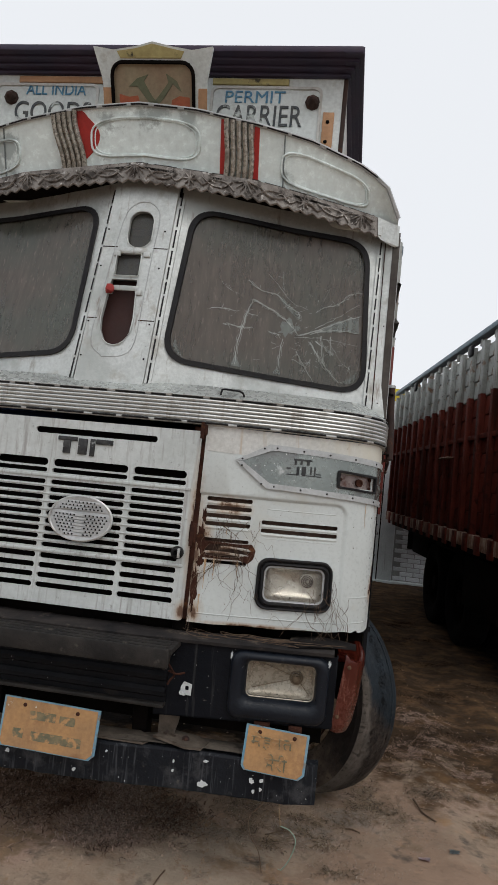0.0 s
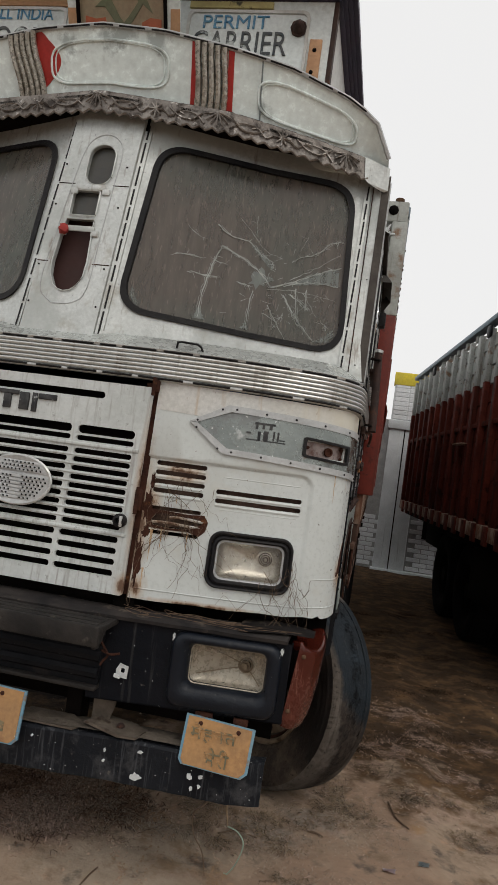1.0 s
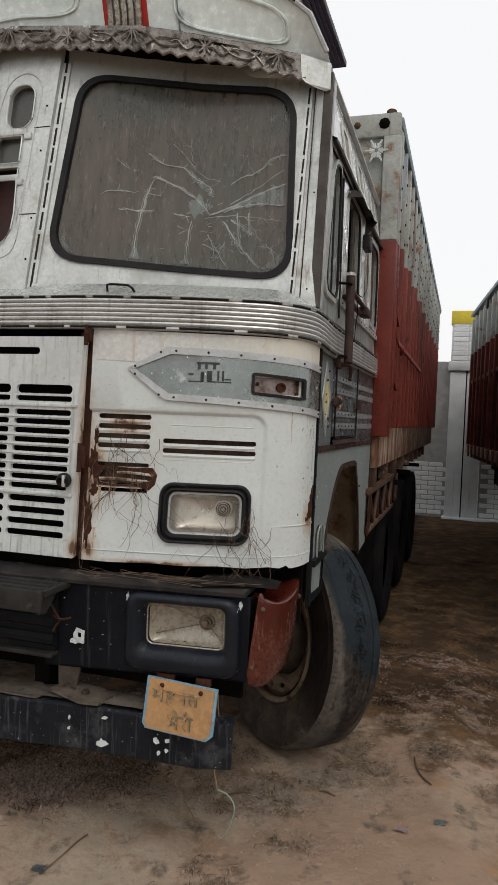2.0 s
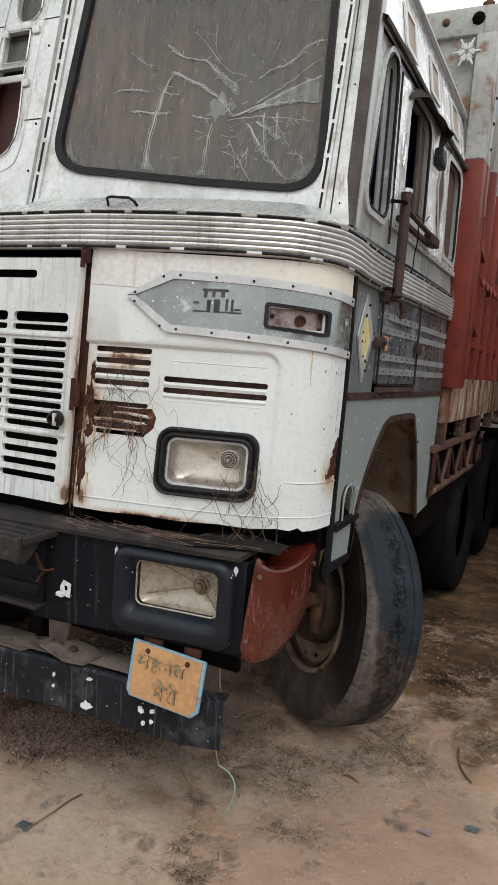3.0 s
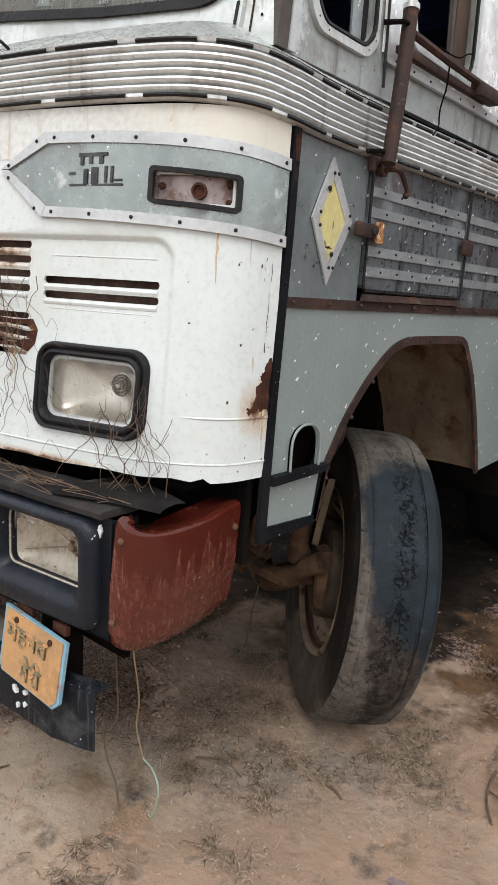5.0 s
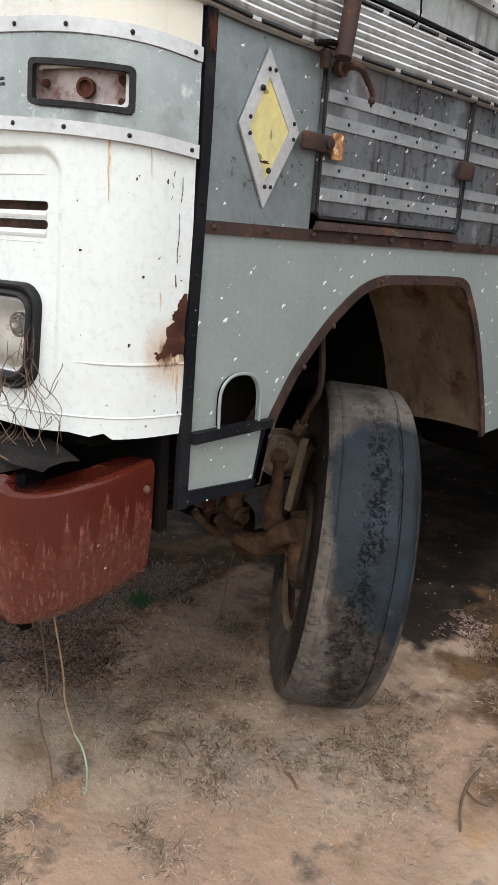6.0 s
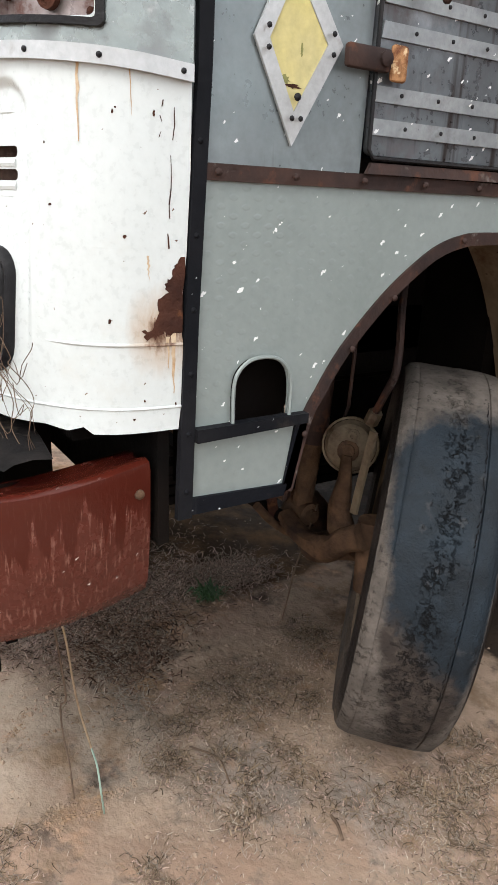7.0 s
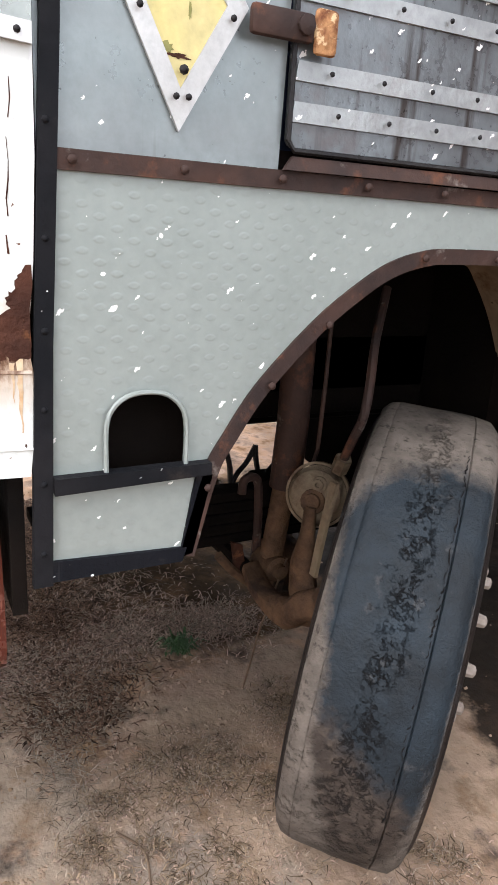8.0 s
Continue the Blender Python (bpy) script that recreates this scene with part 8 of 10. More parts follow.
bm = tube(spline([(-0.30, 1.00, 0.52), (-0.40, 1.00, 0.475), (-0.47, 0.985, 0.44), (-0.56, 1.04, 0.43), (-0.66, 1.12, 0.46), (-0.85, 1.12, 0.47), (-1.155, 1.12, 0.46), (-1.65, 1.12, 0.46), (-1.95, 1.1, 0.50)], 6), 0.046, 10)
axle = part("front_axle", bm, steel_dirty, truck, "dirty brown forged front axle")
# forged steering arm: a flat bar bent down and up again
ARM = spline([(-0.235, 0.945, 0.585), (-0.28, 0.925, 0.560), (-0.32, 0.92, 0.520), (-0.365, 0.92, 0.500), (-0.43, 0.92, 0.495), (-0.50, 0.925, 0.500), (-0.56, 0.935, 0.520)], 5)
bm = bmesh.new()
rows = []
for k, p in enumerate(ARM):
    t = (ARM[min(k + 1, len(ARM) - 1)] - ARM[max(k - 1, 0)]).normalized()
    side = t.cross(Vector((0, 1, 0))).normalized()
    h = 0.036 - 0.020 * k / len(ARM) + 0.010 * math.exp(-((k - 14) / 4) ** 2)
    rows.append([bm.verts.new(p + side * a * h + Vector((0, b * 0.026, 0))) for a, b in ((1, -0.4), (0.6, -1), (-0.6, -1), (-1, -0.4), (-1, 0.4), (-0.6, 1), (0.6, 1), (1, 0.4))])
for r0, r1 in zip(rows, rows[1:]):
    for k in range(8):
        bm.faces.new((r0[k], r0[(k + 1) % 8], r1[(k + 1) % 8], r1[k]))
bm.faces.new(rows[0])
bm.faces.new(rows[-1][::-1])
part("steering_arm", bm, steel_dirty, axle, "dirty brown cast steering arm", smooth=50)
part("king_pin", tube([(-0.24, 0.985, 0.42), (-0.245, 0.985, 0.62)], 0.040, 12), steel_dirty, axle)
part("track_rod", tube([(-0.56, 0.94, 0.50), (-1.2, 0.93, 0.47), (-1.8, 0.95, 0.47)], 0.020, 8), chassis, axle)
part("ball_joint", lathe((-0.60, 0.975, 0.455), (0.1, -0.1, 1), [(0, 0.02), (0.01, 0.034), (0.05, 0.036), (0.06, 0.022), (0.075, 0.016), (0.085, 0.010)], 14), steel_dirty, axle)
# brake chamber with its lever
bc = Vector((-0.365, 0.990, 0.785))
bd = Vector((0.62, -0.72, 0.20)).normalized()
cham = part("brake_chamber", lathe(bc, bd, [(-0.09, 0.04), (-0.085, 0.052), (-0.015, 0.060), (-0.012, 0.068), (0.006, 0.068), (0.010, 0.063), (0.024, 0.058), (0.030, 0.048), (0.034, 0.026), (0.034, 0.012)], 28), chamber_dust, truck, "round dusty olive brake chamber")
part("clamp_ring", lathe(bc, bd, [(-0.008, 0.076), (0.006, 0.076), (0.006, 0.070), (-0.008, 0.070)], 28, closed=True), chamber_dust, cham)
cr_ = bd.cross(Vector((0, 0, 1))).normalized()
cu_ = cr_.cross(bd).normalized()
if cu_.z < 0:
    cu_, cr_ = -cu_, -cr_
q = bc + bd * 0.032 + cu_ * 0.028 + cr_ * -0.008
part("inlet_boss", lathe(q, bd, [(-0.004, 0.020), (0.006, 0.018), (0.008, 0.013), (0.014, 0.012), (0.014, 0.006), (0.006, 0.005)], 14), chamber_dust, cham)
q = bc + bd * 0.032 + cu_ * -0.012
part("nut", lathe(q, bd, [(-0.004, 0.030), (0.008, 0.028), (0.010, 0.020), (0.020, 0.019), (0.022, 0.010)], 14), steel_dirty, cham)
LEV = [bc + bd * 0.05 + cu_ * -0.02, Vector((-0.325, 0.945, 0.70)), Vector((-0.335, 0.945, 0.63)), Vector((-0.32, 0.95, 0.555))]
bm = bmesh.new()
rows = []
for k, p in enumerate(spline(LEV, 4)):
    w = 0.018 + 0.036 * (k / 12) ** 1.4
    rows.append([bm.verts.new(p + Vector((math.cos(a) * w, math.sin(a) * w * 0.6 - 0.0, 0))) for a in np.linspace(0, 2 * math.pi, 10, endpoint=False)])
for r0, r1 in zip(rows, rows[1:]):
    for k in range(10):
        bm.faces.new((r0[k], r0[(k + 1) % 10], r1[(k + 1) % 10], r1[k]))
bm.faces.new(rows[0])
bm.faces.new(rows[-1][::-1])
part("push_rod", bm, steel_dirty, truck, "dirty brown brake lever", smooth=60)
bm = bmesh.new()
rows = []
for p in spline([(-0.215, 0.928, 0.875), (-0.24, 0.925, 0.74), (-0.258, 0.926, 0.645)], 5):
    rows.append([bm.verts.new(p + Vector((a * 0.011, b * 0.004, 0))) for a, b in ((-1, -1), (1, -1), (1, 1), (-1, 1))])
for r0, r1 in zip(rows, rows[1:]):
    for k in range(4):
        bm.faces.new((r0[k], r0[(k + 1) % 4], r1[(k + 1) % 4], r1[k]))
bm.faces.new(rows[0])
bm.faces.new(rows[-1][::-1])
part("flat_stay", bm, chamber_dust, truck, "pale dusty flat stay")
hose = part("air_hose", tube(spline([(-0.305, 1.0, 0.868), (-0.285, 1.0, 0.91), (-0.262, 1.0, 0.955), (-0.240, 1.0, 1.0), (-0.244, 1.01, 1.06), (-0.28, 1.04, 1.15), (-0.34, 1.1, 1.25)], 6), 0.010, 8), rust_strip, truck, "dark rubber brake hose")
part("hose_nut", tube([(-0.308, 1.0, 0.862), (-0.292, 1.0, 0.895)], 0.019, 6), chamber_dust, hose)
shock = part("shock_absorber", tube([(-0.55, 0.985, 0.545), (-0.55, 1.0, 0.66), (-0.55, 1.012, 0.76)], 0.030, 12), steel_dirty, truck, "rusty brown shock absorber")
part("shock_sleeve", tube([(-0.55, 1.010, 0.735), (-0.55, 1.02, 0.90), (-0.55, 1.022, 1.2)], 0.040, 14), rust_strip, shock, "dark rusted sleeve")
part("shock_eye", lathe((-0.59, 0.985, 0.525), (1, 0, 0), [(0, 0.034), (0.08, 0.034), (0.084, 0.020), (0.10, 0.018)], 14), steel_dirty, shock)
part("thin_pipe", tube([(-0.415, 1.0, 0.837), (-0.398, 1.0, 0.882), (-0.39, 1.0, 1.056), (-0.388, 1.0, 1.2)], 0.005, 6), rust_strip, truck)
for i in range(5):
    part("spring_leaf", box(-0.70, -0.63, 0.40 + 0.06 * i, 1.86 - 0.06 * i, 0.676 - 0.030 * i, 0.702 - 0.030 * i, 0.004), chassis, truck, "near-black spring leaf")
clamp = part("spring_clamp", tube(spline([(-0.62, 0.925, 0.70), (-0.62, 0.930, 0.735), (-0.62, 0.955, 0.742), (-0.62, 0.972, 0.715), (-0.62, 0.978, 0.58), (-0.62, 0.972, 0.475)], 5), 0.012, 8), rust_strip, truck, "dark bent spring clamp")
part("air_unit", box(-0.70, -0.61, 0.975, 1.055, 0.655, 0.735, 0.012), chassis, truck, "small near-black valve unit")
for pts in (((-0.70, 1.0, 0.80), (-0.70, 0.975, 0.755), (-0.70, 0.945, 0.72), (-0.70, 0.918, 0.665)), ((-0.70, 1.09, 0.78), (-0.70, 1.06, 0.742), (-0.70, 1.021, 0.71), (-0.70, 1.005, 0.75), (-0.70, 0.998, 0.80)), ((-0.70, 0.91, 0.80), (-0.70, 0.925, 0.75), (-0.70, 0.93, 0.70))):
    part("cable", tube(spline(pts, 5), 0.0075, 6), rubber, truck)
part("bracket", sheet([(0.895, 0.575), (0.925, 0.565), (0.94, 0.485), (0.91, 0.48)], [], lambda y, z, d: Vector((-0.598 - d, y, z)), 0.012), rust, truck, "rusted hanging bracket")
part("link_bar", tube(spline([(-0.60, 0.857, 0.545), (-0.60, 0.907, 0.488), (-0.60, 0.977, 0.43)], 4), 0.013, 8), steel_dirty, truck)
part("hanging_wire", tube(spline([(-0.50, 1.004, 0.56), (-0.50, 0.965, 0.447), (-0.502, 0.936, 0.356), (-0.505, 0.925, 0.29), (-0.50, 0.90, 0.20)], 6), 0.0028, 5), root_mat, truck, "thin hanging wire")


def tyre_profile(r, w):
    return [(-w * 0.72, r * 0.56), (-w * 0.92, r * 0.66), (-w, r * 0.80), (-w * 0.985, r * 0.90), (-w * 0.925, r * 0.958), (-w * 0.84, r * 0.984), (-w * 0.70, r * 0.994), (-w * 0.685, r * 0.990), (-w * 0.66, r * 0.996), (0, r), (w * 0.50, r * 0.998), (w * 0.515, r * 0.990), (w * 0.53, r * 0.997), (w * 0.78, r * 0.988), (w * 0.90, r * 0.955), (w * 0.97, r * 0.90), (w, r * 0.80), (w * 0.92, r * 0.66), (w * 0.72, r * 0.56)]


def wheel(name, c, ax, r, w, label, m_tread, m_side, detailed, parent):
    prof = tyre_profile(r, w)
    if detailed:
        ss = [p[0] / w for p in prof[4:15]]
        run = []
        for a, b in zip(prof[4:14], prof[5:15]):
            k = max(1, int(math.hypot(b[0] - a[0], b[1] - a[1]) / 0.009))
            run += [(a[0] + (b[0] - a[0]) * i / k, a[1] + (b[1] - a[1]) * i / k) for i in range(k)]
        run.append(prof[14])
        bm = lathe(c, ax, run, 220)
    else:
        bm = lathe(c, ax, prof[4:15], 40)
    for f in list(bm.faces):
        if len(f.verts) > 4:
            bm.faces.remove(f)
    if detailed:
        mud, band = bm.verts.layers.float.new("mud"), bm.verts.layers.float.new("band")
        grime = bm.verts.layers.float.new("grime")
        up = HD.cross(AX).normalized()
        up = up if up.z > 0 else -up
        for v in bm.verts:
            d = v.co - c
            s = d.dot(ax) / w
            a = math.atan2(d.dot(up), d.dot(HD))
            a = a if a > -2.2 else a + 2 * math.pi
            top = float(np.interp(s, [-0.9, -0.69, -0.28, 0.4, 0.9], [0.86, 0.97, 1.10, 1.14, 1.16]))
            left = float(np.interp(a, [-1.0, -0.42, -0.22, -0.09, 0.02, 0.31, 0.62, 0.9], [0.05, -0.18, -0.38, -0.46, -0.60, -0.66, -0.86, -0.9]))
            right = float(np.interp(a, [-0.8, -0.45, -0.20, -0.03, 0.1], [0.3, 0.66, 0.78, 0.90, 0.95]))
            v[mud] = 0.5 + max(min(1.0, (a - top) / 0.12), min(1.0, (left - s) / 0.16), min(1.0, (s - right) / 0.14), -1.0) * 0.8
            v[band] = math.exp(-((s - 0.04) / 0.27) ** 2)
            v[grime] = min(1.2, max(-0.6, 0.5 + (0.02 - 0.25 * s - a) / 0.22))
            v[mud] = max(v[mud], 0.5 + 1.2 * min(1.0, max(-1.0, (s - 0.90) / 0.06)))
            v.co += (d - ax * d.dot(ax)).normalized() * (0.0018 * noise.noise(v.co * 40) * (0.4 + v[band]) + 0.003 * noise.noise(v.co * 7))
    hub = part("wheel", lathe(c, ax, [(-w * 0.70, r * 0.565), (-w * 0.60, r * 0.53), (-w * 0.2, r * 0.50), (w * 0.15, r * 0.48), (w * 0.30, r * 0.42), (w * 0.32, r * 0.30), (w * 0.5, r * 0.27), (w * 0.5, 0.02), (w * 0.3, 0.02), (w * 0.2, r * 0.28), (w * 0.1, r * 0.42), (-w * 0.1, r * 0.44), (-w * 0.55, r * 0.50), (-w * 0.70, r * 0.53)], 40, closed=True), rim_brown if detailed else chassis, parent, label)
    part("tread", bm, m_tread, hub, "bald blue-black tread" if detailed else "", smooth=60)
    for half in (prof[:5], prof[14:]):
        if detailed:
            fine = []
            for a, b in zip(half, half[1:]):
                fine += [(a[0] + (b[0] - a[0]) * k / 6, a[1] + (b[1] - a[1]) * k / 6) for k in range(6)]
            fine.append(half[-1])
            # moulded ribs below the shoulder and above the bead
            fine = [(q * (1 + 0.022 * max(0.0, math.sin((r2 / r - 0.86) * 160)) if 0.86 < r2 / r < 0.945 else (1.03 if 0.645 < r2 / r < 0.665 else 1.0)), r2) for q, r2 in fine]
            half = fine
        bm = lathe(c, ax, [*half, *[(q * 0.95, r2 * 0.97) for q, r2 in half[::-1]]], 140 if detailed else 40, closed=True)
        if detailed:
            mud, band = bm.verts.layers.float.new("mud"), bm.verts.layers.float.new("band")
            for v in bm.verts:
                d = v.co - c
                a = math.atan2(d.dot(up), d.dot(HD))
                a = a if a > -2.2 else a + 2 * math.pi
                v[mud] = 0.34 + max(-0.50, min(0.40, (-0.50 - a) / 0.5)) + 0.10 * max(0.0, 0.70 - (d - ax * d.dot(ax)).length / r) / 0.1
        part("sidewall", bm, m_side, hub, "dusty rubber sidewall" if detailed else "", smooth=60)
    return hub


front_wheel = wheel("wheel", WC, AX, WR, WW, "front wheel steered hard over, rim brown with dirt", tread, tyre_side, True, truck)
part("brake_drum", lathe(WC, AX, [(-WW * 0.86, 0.10), (-WW * 0.90, 0.150), (-WW * 0.86, 0.168), (-WW * 0.70, 0.172), (-WW * 0.2, 0.176), (-WW * 0.2, 0.10)], 40), rim_brown, front_wheel, "dirty brake drum")
part("wheel_disc", lathe(WC, AX, [(WW * 0.30, 0.235), (WW * 0.78, 0.205), (WW * 0.82, 0.12), (WW * 1.1, 0.10), (WW * 1.15, 0.02), (WW * 0.6, 0.02), (WW * 0.6, 0.19), (WW * 0.22, 0.22)], 32, closed=True), steel_dirty, front_wheel, "dished dirty wheel disc")
part("rim_lip", lathe(WC, AX, [(-WW * 0.70, WR * 0.602), (-WW * 0.80, WR * 0.604), (-WW * 0.87, WR * 0.592), (-WW * 0.88, WR * 0.576), (-WW * 0.83, WR * 0.562), (-WW * 0.74, WR * 0.552), (-WW * 0.66, WR * 0.55)], 64, closed=True), rim_dusty, front_wheel, "dusty brown rim flange")
part("lock_ring", lathe(WC, AX, [(-WW * 0.70, WR * 0.545), (-WW * 0.76, WR * 0.540), (-WW * 0.76, WR * 0.528), (-WW * 0.66, WR * 0.522)], 64, closed=True), rust, front_wheel, "rusty lock ring")
up_v = HD.cross(AX).normalized()
if up_v.z < 0:
    up_v = -up_v
# inner ring of the rim with its hand holes
ring_o = [(0.264 * math.cos(a), 0.264 * math.sin(a)) for a in np.linspace(0, 2 * math.pi, 64, endpoint=False)]
ring_i = [(0.178 * math.cos(a), 0.178 * math.sin(a)) for a in np.linspace(0, 2 * math.pi, 48, endpoint=False)]
ovals = []
for k in range(8):
    a = 2 * math.pi * (k + 0.3) / 8
    ovals.append([((0.226 + 0.013 * math.cos(b)) * math.cos(a) - 0.024 * math.sin(b) * math.sin(a), (0.226 + 0.013 * math.cos(b)) * math.sin(a) + 0.024 * math.sin(b) * math.cos(a)) for b in np.linspace(0, 2 * math.pi, 14, endpoint=False)])
part("rim_ring", sheet(ring_o, [ring_i, *ovals], lambda x, z, d: WC + AX * (WW * (-0.60 + 0.9 * (0.264 - math.hypot(x, z)) / 0.086 * 0.25) + d) + x * HD + z * up_v, 0.012), rim_dusty, front_wheel, "dusty brown rim ring with hand holes", smooth=50)
for k in range(10):
    a = 2 * math.pi * k / 10 + 0.2
    q = WC + AX * (WW * 0.80) + 0.165 * (math.cos(a) * HD + math.sin(a) * up_v)
    part("wheel_nut", lathe(q, AX, [(0, 0.022), (0.018, 0.021), (0.022, 0.016), (0.060, 0.015), (0.074, 0.013), (0.078, 0.006)], 8), nut_pale, front_wheel)
# broken groove along the tread
random.seed(5)


def tread_point(a, s, lift):
    return WC + AX * (s * WW) + (WR * (1.0 - 0.012 * abs(s) ** 3) + lift) * (math.cos(a) * HD + math.sin(a) * up_v)


bm = bmesh.new()
a0 = -0.2
while a0 < 1.25:
    ln = random.randint(2, 6)
    pts = [tread_point(a0 + 0.012 * k, 0.47 + random.uniform(-0.02, 0.02), 0.0002) for k in range(ln)]
    tube(pts, random.uniform(0.0007, 0.0018), 4, bm, taper=0.5)
    a0 += 0.012 * (ln - 1) + random.uniform(0.003, 0.02)
part("tread_groove", bm, far_rubber, front_wheel, "broken dark groove line")
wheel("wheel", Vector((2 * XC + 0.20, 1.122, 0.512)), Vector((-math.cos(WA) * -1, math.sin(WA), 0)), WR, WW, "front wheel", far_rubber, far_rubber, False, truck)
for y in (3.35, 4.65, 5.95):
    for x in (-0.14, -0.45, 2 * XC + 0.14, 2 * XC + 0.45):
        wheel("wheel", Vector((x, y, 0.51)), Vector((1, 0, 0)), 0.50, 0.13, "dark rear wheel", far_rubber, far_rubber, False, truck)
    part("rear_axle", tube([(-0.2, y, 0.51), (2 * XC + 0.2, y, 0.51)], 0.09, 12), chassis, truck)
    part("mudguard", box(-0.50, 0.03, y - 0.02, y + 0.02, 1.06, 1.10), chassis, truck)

# ---- cargo body ----
BXR, BXL, BYF, BYR, BZ0, BZ1 = 0.045, 2 * XC - 0.045, 1.935, 8.6, 1.53, 3.19
part("body_floor", box(BXL + 0.03, BXR - 0.05, BYF, BYR, 1.36, 1.50), chassis, truck, "brown cargo floor")
edge = part("floor_edge", box(BXR - 0.05, BXR - 0.012, BYF - 0.06, BYR, 1.27, 1.51, 0.006), rust_white, truck, "white floor edge gone to rust")
part("floor_edge", box(BXL + 0.012, BXL + 0.05, BYF - 0.06, BYR, 1.36, 1.53, 0.006), rust_white, truck)
RED_TOP = 2.54
levels = [1.53 + 0.166 * i for i in range(11)]
plank_cache = {}


def plank(y0, y1, z0, z1, xa, xb, material, parent, name="plank"):
    key = (round(y1 - y0, 3), round(z1 - z0, 3), round(xb - xa, 3), material.name)
    if key not in plank_cache:
        plank_cache[key] = mesh_of("plank", box(-(xb - xa) / 2, (xb - xa) / 2, -(y1 - y0) / 2, (y1 - y0) / 2, -(z1 - z0) / 2, (z1 - z0) / 2, 0.005, seg=1), material)
    ob = hang(new(name, plank_cache[key]), parent)
    ob.matrix_basis = Matrix.Translation(((xa + xb) / 2, (y0 + y1) / 2, (z0 + z1) / 2)) @ Matrix.Rotation(random.uniform(-0.004, 0.004), 4, "X")
    return ob


random.seed(9)
post_y = [BYF + 0.06 + 0.62 * i for i in range(11)]
body_side = part("body_side", box(BXR - 0.06, BXR - 0.045, BYF, BYR, 1.53, 2.90), brown_sheet, truck, "planked cargo body side, red below and white above")
for y0, y1 in zip(post_y, post_y[1:]):
    for z0, z1 in zip(levels, levels[1:]):
        if z1 > 3.06:
            continue
        plank(y0, y1, z0 + 0.004, z1 - 0.004, BXR - 0.042, BXR - 0.012, body_red if z1 <= RED_TOP + 0.06 else body_white, body_side)
for y in post_y + [y + 0.31 for y in post_y[:-1]]:
    main = y in post_y
    w = 0.075 if main else 0.055
    p = part("body_post", box(BXR - 0.012, BXR + 0.05, y - w / 2, y + w / 2, 1.50, RED_TOP + (0.0 if main else 0.05), 0.006), body_red, truck, "red painted body post with a white top")
    part("post_top", box(BXR - 0.012, BXR + 0.046, y - w / 2 + 0.002, y + w / 2 - 0.002, RED_TOP + (0.0 if main else 0.05), 3.17, 0.006), body_white, p, "greyed white upper half")
    studs(p, [(BXR + 0.048, y, z) for z in np.arange(2.62, 3.1, 0.12)], (1, 0, 0), 0.009, rust)
part("top_rail", box(BXR - 0.04, BXR + 0.05, BYF - 0.02, BYR, 3.17, 3.235, 0.012), rail_blue, truck, "blue-grey top rail")
part("top_rail", box(BXL - 0.05, BXL + 0.04, BYF - 0.02, BYR, 3.17, 3.235, 0.012), rail_blue, truck)
part("body_far_side", box(BXL, BXL + 0.05, BYF, BYR, 1.53, 3.10), body_white, truck)
part("tail_gate", box(BXL + 0.05, BXR - 0.06, BYR - 0.05, BYR, 1.53, 3.0), body_red, truck)
# loading chain hooks along the side
for i in range(14):
    y = 2.03 + 0.155 * i
    part("rope_hook", tube(spline([(BXR + 0.05, y, 2.02), (BXR + 0.062, y + 0.035, 1.985), (BXR + 0.062, y + 0.07, 1.975), (BXR + 0.062, y + 0.105, 1.99), (BXR + 0.05, y + 0.145, 2.02)], 4), 0.0065, 6), body_red, truck, "sagging red rope chain")
part("side_rib", box(BXR - 0.012, BXR + 0.035, BYF, BYR, 1.66, 1.70, 0.008), body_red, truck)
# headboard above the cab
head = part("headboard", box(BXL + 0.02, BXR - 0.02, BYF - 0.05, BYF, 1.95, 3.112, 0.006), body_white, truck, "greyed white headboard of the cargo body")
part("head_beam", box(BXL, BXR + 0.04, BYF - 0.075, BYF + 0.04, 3.11, 3.24, 0.012), body_white, truck, "pale head beam with bolts")
studs(head, [(BXR - 0.05, BYF - 0.076, 3.18)], (0, -1, 0), 0.032, chassis, "bolt")
studs(head, [(BXR - 0.20, BYF - 0.076, 3.18), (BXR - 0.5, BYF - 0.076, 3.18)], (0, -1, 0), 0.02, steel_dirty, "bolt")
part("corner_knob", lathe((BXR - 0.02, BYF - 0.02, 3.24), (0, 0, 1), [(0, 0.022), (0.008, 0.022), (0.012, 0.028), (0.028, 0.028), (0.034, 0.02), (0.036, 0.008)], 12), steel_dirty, head, "round cap on the corner post")
part("head_post", box(BXR - 0.05, BXR + 0.045, BYF - 0.085, BYF + 0.02, 1.45, 2.54, 0.008), body_red, truck, "red corner post")
part("head_post", box(BXR - 0.05, BXR + 0.043, BYF - 0.083, BYF + 0.02, 2.54, 3.112, 0.008), body_white, truck, "white corner post")
part("head_lower", box(BXL + 0.03, BXR - 0.03, BYF - 0.060, BYF - 0.05, 1.45, 2.47), body_red, head, "red lower headboard")
bm = bmesh.new()
for k in range(6):
    a = 2 * math.pi * k / 6
    for da, r in ((0, 0.085), (0.30, 0.05), (-0.30, 0.05)):
        tube([(BXR - 0.088 + 0.012 * math.cos(a), BYF - 0.086, 3.03 + 0.014 * math.sin(a)), (BXR - 0.088 + r * 0.75 * math.cos(a + da), BYF - 0.090, 3.03 + r * 0.8 * math.sin(a + da))], 0.009, 5, bm, taper=0.5)
part("raised_star", bm, post_white, head, "raised star ornament")
